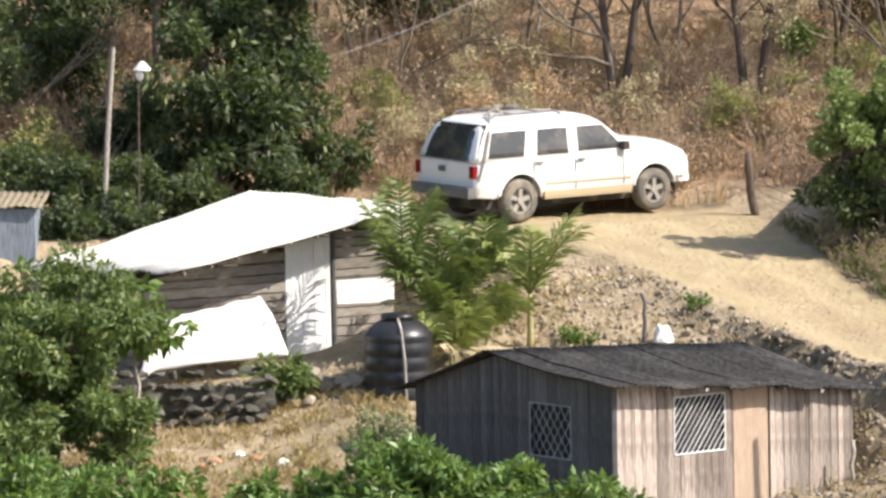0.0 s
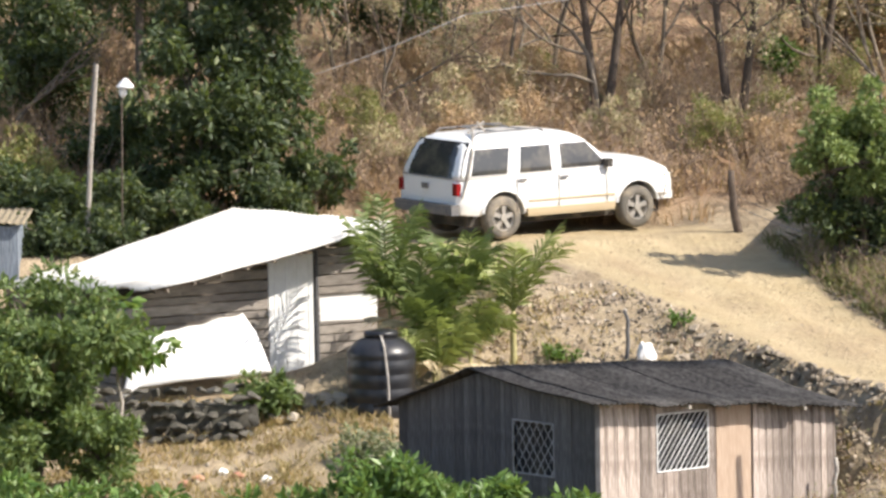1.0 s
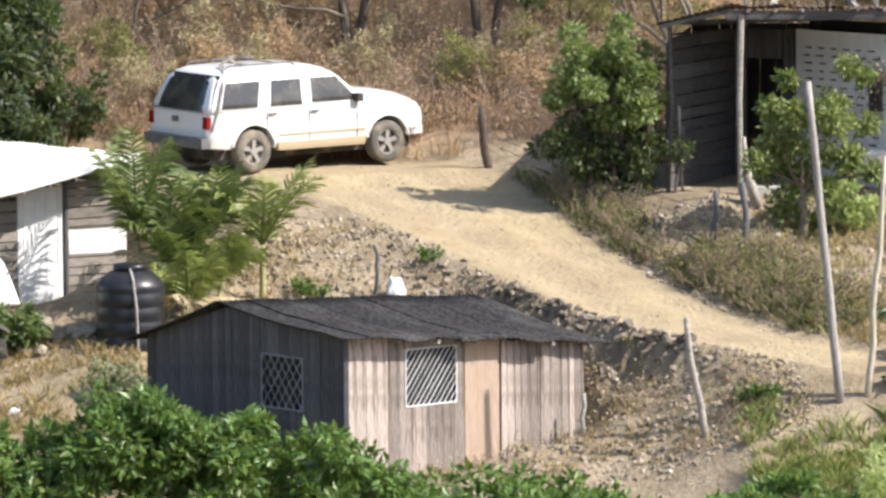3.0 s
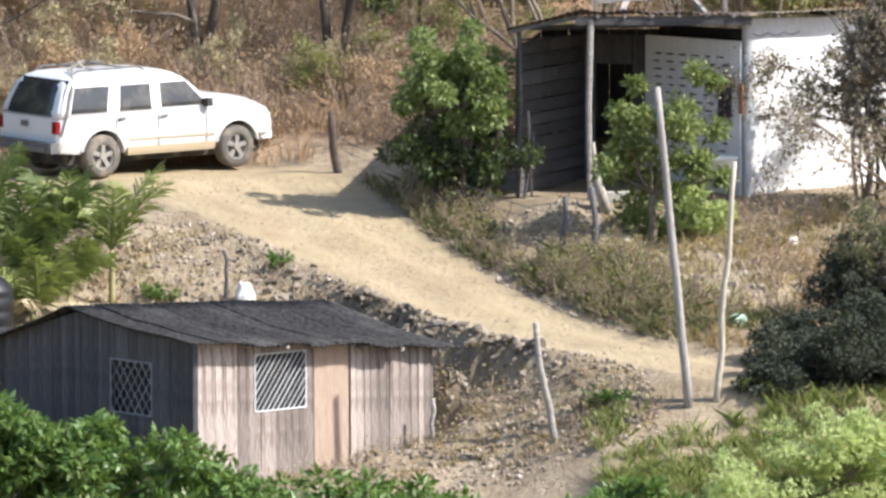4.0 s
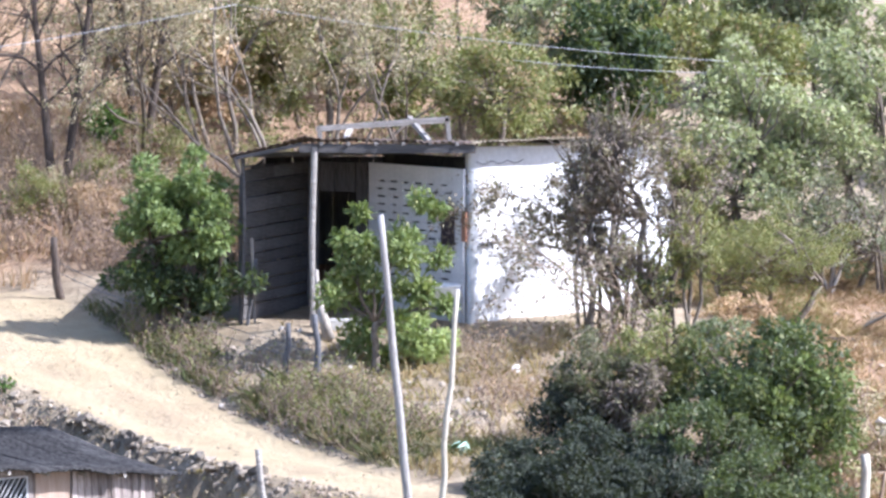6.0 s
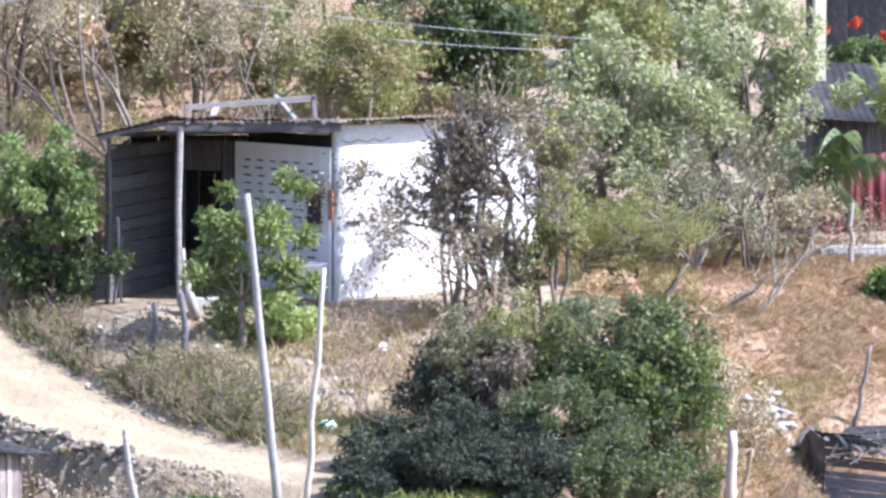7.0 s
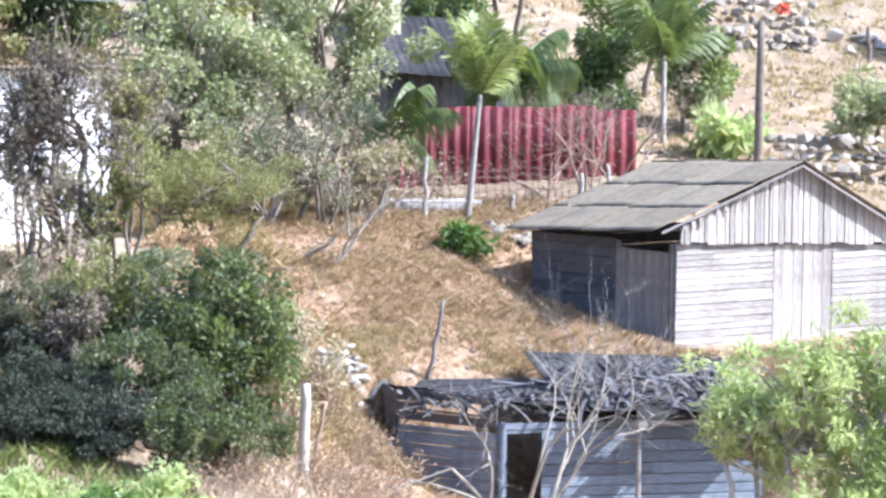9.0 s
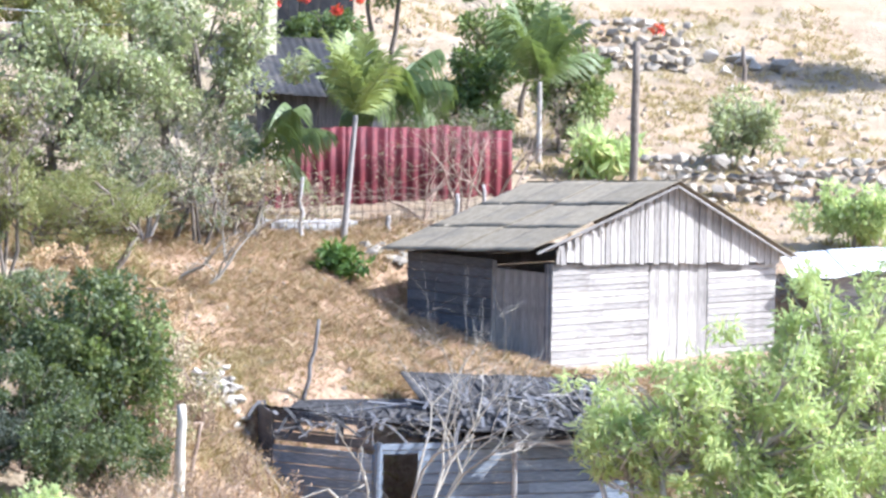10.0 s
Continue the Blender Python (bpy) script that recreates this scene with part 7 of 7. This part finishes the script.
spots = [(3.1, 101.0, 3.0, 0.06), (1.6, 102.5, 3.0, 0.05), (7.3, 103.0, 3.2, 0.06), (4.2, 103.5, 3.2, 0.05), (2.4, 104.0, 3.4, 0.06),
         (9.5, 100.2, 3.8, 0.06), (8.4, 101.0, 2.8, 0.05), (10.8, 101.5, 3.4, 0.05), (12.0, 100.5, 3.2, 0.05), (0.4, 103.5, 2.8, 0.05), (6.6, 105.5, 3.6, 0.07), (9.0, 105.0, 3.6, 0.06), (-0.8, 101.8, 2.4, 0.05), (-1.6, 104.5, 3.0, 0.05), (-5.5, 101.5, 2.6, 0.05), (-7.5, 100.5, 2.4, 0.05)]
for i, (x, y, h, r) in enumerate(spots):
    bare_tree("dry_tree", x, y, h * 1.65, r, bark, "slender dry tree with few brown leaves", 20 + i, 4, (0.1 * math.sin(i * 2.1), 0, 1.3), 0.28, leaf_dry if i % 2 else leaf_tan, 3800, 0.06, 0.0, group=WOODS, stems=2 if i % 2 else 1)
def forked_tree(x, y, seed):
    """The dark forked tree above the car: two long rising limbs with upturned side branches."""
    rng = np.random.default_rng(seed)
    z = ground_z(x, y)
    root = thing("forked_tree", (x, y, z), "dark bare forked tree above the parked car", "tree", WOODS)
    tips = []
    for foot, way in ((0.0, -0.17), (0.12, 0.22)):
        g = Geo()
        pts = [Vector((x + foot + way * t * t * 1.1 + rng.normal(0, 0.03), y + rng.normal(0, 0.05), z - 0.1 + 0.62 * t)) for t in range(8)]
        pts = [Vector((x + foot + way * (p.z - z) * 0.62, p.y, p.z)) for p in pts]
        g.tube(pts, [0.10 - 0.009 * k for k in range(8)], 7)
        for k in range(3, 8):
            for s in (-1, 1):
                grow(g, pts[k], (s * rng.uniform(0.3, 0.7), rng.normal(0, 0.3), 1), rng.uniform(0.5, 0.9), 0.03, 2, rng, 0.35, 0.0, tips)
        part("limb", g, bark_dark, root, smooth=True)
    p = np.array([tuple(t) for t in tips])
    p = p[rng.integers(0, len(p), 700)] + rng.normal(0, 0.08, (700, 3))
    v, f = leaves_at(p, rng.normal(0, 1, (700, 3)), 0.09, rng, 0.5, 0.4)
    v -= np.array(ORIGIN[root])
    new("crown", np_mesh("crown", v, f, leaf_tan)).parent = root


forked_tree(5.5, 100.4, 4)
forked_tree(3.15, 101.2, 6)
forked_tree(7.2, 103.5, 8)
for i in range(26):
    rr = random.Random(300 + i)
    x, y = rr.uniform(-9, 15), rr.uniform(106, 116)
    bare_tree("dry_tree", x, y, rr.uniform(4.0, 6.0), 0.05, bark, "slender dry tree with few brown leaves", 60 + i, 3, (rr.uniform(-0.2, 0.2), 0, 1.3), 0.4, (leaf_tan, leaf_dry, leaf_olive)[i % 3], 4200, 0.08, group=WOODS)


# ---------------------------------------------------------------- undergrowth and grass
def scrub(name, spots, height, stems, mat, leaf, n_leaf, size, label, seed):
    """Dry scrub: fans of fine twigs with leaf scraps, one sheet of stuff for twigs and one for leaves."""
    rng = np.random.default_rng(seed)
    g, tips = Geo(), []
    for x, y, k in spots:
        z = ground_z(x, y) - 0.03
        for _ in range(stems):
            d = Vector((rng.normal(0, 0.45), rng.normal(0, 0.45), 1)).normalized()
            h = height * k * rng.uniform(0.5, 1.1)
            p = Vector((x + rng.normal(0, 0.12), y + rng.normal(0, 0.12), z))
            pts = [p]
            for j in range(3):
                d = (d + Vector(rng.normal(0, 0.2, 3))).normalized()
                pts.append(pts[-1] + d * h / 3)
            g.tube(pts, [0.012, 0.009, 0.006, 0.003], 3, False)
            for j in range(2):
                q = pts[1 + j]
                e = (d + Vector(rng.normal(0, 0.5, 3))).normalized() * h * 0.35
                g.tube([q, q + e], [0.006, 0.003], 3, False)
                tips.append(tuple(q + e))
            tips += [tuple(q) for q in pts[1:]]
    single(name, g, mat, label, "scrub", kind="stuff")
    if n_leaf:
        t = np.array(tips)
        pts = t[rng.integers(0, len(t), n_leaf)] + rng.normal(0, 0.10, (n_leaf, 3))
        v, f = leaves_at(pts, rng.normal(0, 1, (n_leaf, 3)), size, rng, 0.5, 0.3)
        ob = new(name + "_leaves", np_mesh(name, v, f, leaf))
        tagged(ob, label, "scrub", kind="stuff")


def grass(name, spots, blades, height, mat, label, seed, width=0.012, fan=0.35):
    """Tufts of narrow bent blades."""
    rng = np.random.default_rng(seed)
    base = np.repeat(np.array([(x, y, ground_z(x, y) - 0.02, k) for x, y, k in spots]), blades, 0)
    n = len(base)
    p = base[:, :3] + np.c_[rng.normal(0, 0.07, (n, 2)), np.zeros(n)]
    d = np.c_[rng.normal(0, fan, (n, 2)), np.ones(n)]
    h = height * base[:, 3:] * rng.uniform(0.5, 1.2, (n, 1))
    side = np.c_[rng.normal(0, 1, (n, 2)), np.zeros(n)]
    side /= np.linalg.norm(side, axis=1, keepdims=True)
    w = width * rng.uniform(0.7, 1.3, (n, 1))
    m = p + d * h * 0.55
    t = p + d * h + np.c_[d[:, :2] * 0.5 * h, -0.12 * h]
    v = np.stack([p - side * w, p + side * w, m + side * w * 0.7, t, m - side * w * 0.7], 1).reshape(-1, 3)
    f = np.arange(5 * n).reshape(-1, 5)
    ob = new(name, np_mesh(name, v, f, mat))
    return tagged(ob, label, "grass", kind="stuff")


def scattered(seed, n, x0, x1, y0, y1, keep=lambda x, y: True, lo=0.6, hi=1.3):
    rr = random.Random(seed)
    out = []
    tries = 0
    while len(out) < n and tries < n * 30:
        tries += 1
        x, y = rr.uniform(x0, x1), rr.uniform(y0, y1)
        if keep(x, y) and noise.noise(Vector((x * 0.5, y * 0.5, seed))) > rr.uniform(-0.5, 0.25):
            out.append((x, y, rr.uniform(lo, hi)))
    return out


def off_road(x, y, by=0.25):
    d, w, _, _ = road_at(x, y)
    return d > w + by


def clear_of_pads(x, y):
    for cx, cy, hl, hd, turn, level in PADS:
        c, s = math.cos(radians(turn)), math.sin(radians(turn))
        if abs((x - cx) * c + (y - cy) * s) < hl + 0.1 and abs((y - cy) * c - (x - cx) * s) < hd + 0.1:
            return False
    return True


free = lambda x, y: off_road(x, y) and clear_of_pads(x, y)
wild = lambda x, y: off_road(x, y, 0.1) and clear_of_pads(x, y)
scrub("dry_scrub", scattered(1, 520, -2.4, 9.5, 96.9, 105, wild), 1.05, 9, twig, leaf_dry, 40000, 0.058, "dense dry brown scrub on the hillside", 1)
scrub("tan_scrub", scattered(2, 260, -8, 16, 99, 112, wild), 1.5, 9, twig, leaf_tan, 26000, 0.06, "dense dry tan scrub on the hillside", 2)
scrub("shaded_scrub", scattered(3, 150, -9, -4.5, 97, 106, wild), 1.2, 9, twig, leaf_dry, 16000, 0.06, "dry brown scrub among the dark trees", 3)
scrub("olive_scrub", scattered(4, 120, 8, 18, 98, 108, wild), 1.3, 8, twig, leaf_olive, 12000, 0.085, "olive green scrub on the hillside", 4)
scrub("bank_scrub", scattered(5, 120, 11.5, 18.5, 81.5, 91.0, free), 0.7, 9, twig, leaf_dry, 13000, 0.05, "dry brown scrub on the bank", 5)
grass("hillside_grass", scattered(6, 1900, -8, 16, 96.5, 106, wild), 10, 0.45, grass_red, "tall reddish dry grass on the hillside", 6)
verge = lambda x, y: not (7.6 < x < 12.0 and y > 88.9) and 0.15 < road_at(x, y)[0] - road_at(x, y)[1] < 1.9 and y > 84 and clear_of_pads(x, y) and (y - 95.5) > -2.35 * (x - 4.9)
grass("verge_grass", scattered(7, 1100, 5.0, 12.5, 84.5, 95, verge), 14, 0.24, grass_mixed, "half-dry grass along the road's upper edge", 7, 0.008, 0.5)
grass("slope_grass", scattered(8, 6500, 16.5, 27.0, 86.5, 101.5, free), 15, 0.15, grass_red, "reddish dry grass on the steep slope", 8, 0.009, 0.6)
rr = random.Random(77)
grass("thin_grass", [(x, y, rr.uniform(0.6, 1.2)) for x, y in ((rr.uniform(16.5, 31), rr.uniform(82.5, 101)) for _ in range(6000)) if clear_of_pads(x, y)], 11, 0.13, grass_red, "thin reddish dry grass over the slope", 78, 0.009, 0.6)
scrub("hollow_scrub", scattered(80, 70, 14.6, 17.6, 78.0, 82.4, free), 0.6, 9, twig, leaf_dry, 7000, 0.05, "dry brown scrub below the dark bush", 80)
scrub("gully_scrub", scattered(79, 70, 16.6, 19.2, 79.5, 87.0, free), 0.7, 9, twig, leaf_dry, 6000, 0.05, "dry brown scrub below the ruined shack", 79)
grass("yellow_grass", scattered(9, 1500, 16.8, 22.0, 86.0, 92.5, free), 12, 0.18, grass_dry, "yellow dry grass among the stones", 9, 0.007, 0.5)
grass("house_grass", scattered(17, 700, 13.0, 19.0, 90.5, 98.0, lambda x, y: y < 92 or x > 16.2), 11, 0.2, grass_dry, "dry grass round the white house", 17, 0.007, 0.5)
grass("bank_grass", scattered(10, 700, 8.5, 16.0, 82.5, 91.5, free), 10, 0.24, grass_dry, "dry grass tufts on the bank", 10)
grass("lower_grass", scattered(11, 1500, -7, 1, 82, 87.5, free), 10, 0.16, grass_dry, "short dry grass on the terrace", 11)
grass("green_grass", scattered(12, 700, 8.2, 14.5, 77.5, 81.2, lambda x, y: off_road(x, y, 0.2)), 14, 0.28, grass_green, "green grass below the road", 12)
scrub("verge_scrub", scattered(15, 170, 5.4, 12.0, 84.8, 94, verge), 0.5, 9, twig, leaf_olive, 9000, 0.06, "low half-dry scrub along the road", 15)
scrub("bank_litter", scattered(16, 260, 0.8, 9.2, 80.5, 91, free), 0.22, 8, twig, leaf_tan, 7000, 0.055, "dry leaf litter and twigs on the stony bank", 16)
grass("bank_tufts", scattered(13, 420, 0.8, 9.0, 80.5, 91, free), 9, 0.14, grass_dry, "small grass tufts on the stony bank", 13)
grass("terrace_grass", scattered(14, 2600, 27.5, 38, 99.5, 118, free), 9, 0.15, grass_dry, "short straw-coloured grass on the terraces", 14)
for i, (x, y) in enumerate([(2.2, 88.6), (2.0, 88.75), (8.3, 81.6), (8.6, 81.4), (4.1, 89.2)]):
    leafy("weed_tuft", x, y, ground_z(x, y) + 0.1, 0.28, 0.22, 0.17, 160, 0.10, leaf_mango, "small bright green weed on the stony bank", "weed", "green weeds", clumps=8, seed=70 + i, limbs=3)


# ---------------------------------------------------------------- stones
def rock_meshes(count, mat, name, seed):
    out = []
    for i in range(count):
        bm = bmesh.new()
        rr = random.Random(seed + i)
        sx, sy, sz = rr.uniform(0.85, 1.35), rr.uniform(0.7, 1.1), rr.uniform(0.5, 0.9)
        for _ in range(13):
            d = Vector((rr.gauss(0, 1), rr.gauss(0, 1), rr.gauss(0, 1))).normalized() * rr.uniform(0.85, 1.1)
            bm.verts.new((d.x * sx, d.y * sy, d.z * sz))
        hull = bmesh.ops.convex_hull(bm, input=bm.verts)
        bmesh.ops.delete(bm, geom=[v for v in hull["geom_interior"] if isinstance(v, bmesh.types.BMVert)], context="VERTS")
        me = bpy.data.meshes.new(name)
        bm.to_mesh(me)
        bm.free()
        me.materials.append(mat)
        out.append(me)
    return out


# stone darkened to carry the shade that lies on the terrace wall
stone_shaded = surface("shade_darkened_stone", (0.065, 0.06, 0.05), (0.13, 0.12, 0.10), 2.5, 0.95, 0.8, (0.06, 0.065, 0.04), 0.5, vary=0.3)
DARK_ROCKS = rock_meshes(5, stone_shaded, "stone", 70)
stone_earthy = surface("earthy_brown_stone", (0.15, 0.125, 0.095), (0.30, 0.25, 0.19), 2.5, 0.95, 0.9, (0.36, 0.31, 0.24), 0.5, vary=0.4)
BANK_ROCKS = rock_meshes(8, stone_earthy, "stone", 120)
ROCKS, WHITE_ROCKS = rock_meshes(8, stone, "stone", 3), rock_meshes(5, stone_white, "stone", 40)


def heap(name, spots, meshes, label, category, kind=""):
    """Loose stones as parts of one heap or wall; spots: x, y, height over the ground, radius."""
    x0, y0 = spots[0][0], spots[0][1]
    root = thing(name, (x0, y0, ground_z(x0, y0)), label, category, kind=kind)
    rr = random.Random(len(spots))
    for x, y, h, r in spots:
        m = pose(x, y, ground_z(x, y) + h, rr.uniform(-25, 25), rr.uniform(-25, 25), rr.uniform(0, 360)) @ Matrix.Diagonal((r, r, r, 1))
        shape("stone", rr.choice(meshes), root, m)
    return root


def wall_spots(a, b, height, r, seed, thick=0.25):
    rr = random.Random(seed)
    out = []
    L = math.hypot(b[0] - a[0], b[1] - a[1])
    rows = max(1, int(height / (r * 1.25)))
    for j in range(rows):
        n = int(L / (r * 1.75))
        for i in range(n):
            u = (i + 0.5 * (j % 2) + rr.uniform(-0.2, 0.2)) / n
            out.append((a[0] + (b[0] - a[0]) * u, a[1] + (b[1] - a[1]) * u + rr.uniform(-thick, thick) * 0.4 + 0.06 * j, r * 0.5 + j * r * 1.2, r * rr.uniform(0.75, 1.3)))
    return out


rr = random.Random(9)
heap("stone_pile", [(18.85 + d, 90.4 + rr.gauss(0, 0.22), max(0.04, (0.42 - 0.7 * abs(d)) * rr.uniform(0.3, 1.1)), rr.uniform(0.08, 0.16)) for d in [-0.46 + k / 66 for k in range(62)]], WHITE_ROCKS, "pile of cream stones in dry grass", "stones")
tw = heap("terrace_wall", wall_spots((-5.4, 86.0), (-2.6, 86.3), 0.95, 0.13, 4, 0.1), DARK_ROCKS, "dry-stone terrace wall below the lean-to, darkened as shade", "stone wall")
# dark core behind the stones fills their gaps with shade
part("earth_core", Geo().prism([(-5.5, 86.17, -3.0), (-2.65, 86.47, -3.0), (-2.65, 86.47, -1.98), (-5.5, 86.17, -1.92)], (0.02, 0.5, 0)), stone_shaded, tw)
heap("loose_stones", [(-2.05 + rr.gauss(0, 0.28), 87.1 + rr.gauss(0, 0.3), rr.uniform(0.02, 0.12), rr.uniform(0.10, 0.20)) for _ in range(16)], ROCKS, "loose pale stones beside the terrace", "stones")
heap("dry_stone_wall", wall_spots((30.0, 103.6), (35.4, 103.4), 0.95, 0.14, 5), ROCKS, "tumbled dry-stone wall on the terrace", "stone wall")
heap("upper_stone_wall", wall_spots((31.3, 113.6), (33.9, 113.6), 1.05, 0.14, 6), ROCKS, "cream-coloured dry-stone wall on the upper terrace", "stone wall")
heap("upper_boulders", [(35.0 + rr.gauss(0, 0.5), 113.8 + rr.gauss(0, 0.4), 0.1, rr.uniform(0.15, 0.35)) for _ in range(8)], WHITE_ROCKS, "whitish boulders on the upper terrace", "boulders")
heap("palm_boulders", [(26.7 + rr.gauss(0, 0.55), 108.4 + rr.gauss(0, 0.3), 0.1, rr.uniform(0.15, 0.4)) for _ in range(12)], WHITE_ROCKS, "pale boulders behind the palms", "boulders")
heap("shed_stones", [(24.0 + rr.gauss(0, 0.35), 98.6 + rr.gauss(0, 0.5), 0.05, rr.uniform(0.08, 0.18)) for _ in range(20)], ROCKS, "loose stones beside the gabled shed", "stones")


def rubble(name, n, seed, box, keep, label, lo=0.03, hi=0.10):
    """Uncounted small stones lying on the slope."""
    rr = random.Random(seed)
    g = Geo()
    src = [([tuple(v.co) for v in me.vertices], [tuple(p.vertices) for p in me.polygons]) for me in ROCKS]
    made = 0
    while made < n:
        x, y = rr.uniform(box[0], box[1]), rr.uniform(box[2], box[3])
        if not keep(x, y):
            n -= 0.2
            continue
        vs, fs = rr.choice(src)
        r = rr.uniform(lo, hi) ** 1.0
        rot = Euler((rr.uniform(0, 6), rr.uniform(0, 6), rr.uniform(0, 6))).to_matrix()
        c = Vector((x, y, ground_z(x, y) + r * 0.2))
        g.add([rot @ Vector(v) * r + c for v in vs], fs)
        made += 1
    single(name, g, stone_rubble, label, "rubble", kind="stuff")


stone_rubble = foliage("rubble_stone", (0.23, 0.185, 0.14), (0.42, 0.35, 0.265), (0.52, 0.46, 0.39), 0.07, 0.95, 0.0)
bank = []
for k in range(210):
    u = rr.random()
    out = abs(rr.gauss(0, 0.45))
    x, y = 4.2 + 3.6 * u - 0.85 * out, 89.4 - 5.6 * u - 0.4 * out - 0.25
    bank.append((x, y, rr.uniform(-0.05, 0.03), rr.uniform(0.05, 0.16) * (1.25 if rr.random() < 0.2 else 0.8)))
heap("bank_edge_stones", bank, BANK_ROCKS, "crumbling brown stones edging the bank under the road", "stones")
rubble("bank_rubble", 6500, 1, (0.6, 9.2, 80.0, 91.5), lambda x, y: off_road(x, y, 0.0) and clear_of_pads(x, y) and y < 92 - 0.2 * x + 1, "stony rubble on the bank below the road", 0.012, 0.06)
rubble("house_bank_rubble", 900, 2, (8.5, 14.0, 85.0, 91.5), free, "small stones on the bank before the house", 0.02, 0.07)
rubble("terrace_rubble", 300, 3, (-6, 0.5, 83, 88.5), free, "small stones on the lower terrace", 0.02, 0.06)
rubble("upper_rubble", 500, 4, (27.5, 37, 101, 116), free, "small pale stones on the upper terraces", 0.03, 0.11)
rubble("slope_rubble", 180, 5, (16.5, 23, 86, 97), free, "small stones in the dry grass", 0.03, 0.09)
rubble("road_pebbles", 260, 6, (3.0, 12.0, 80.0, 96.0), lambda x, y: road_at(x, y)[0] < road_at(x, y)[1] * 0.97, "small pebbles strewn on the dirt road", 0.006, 0.024)
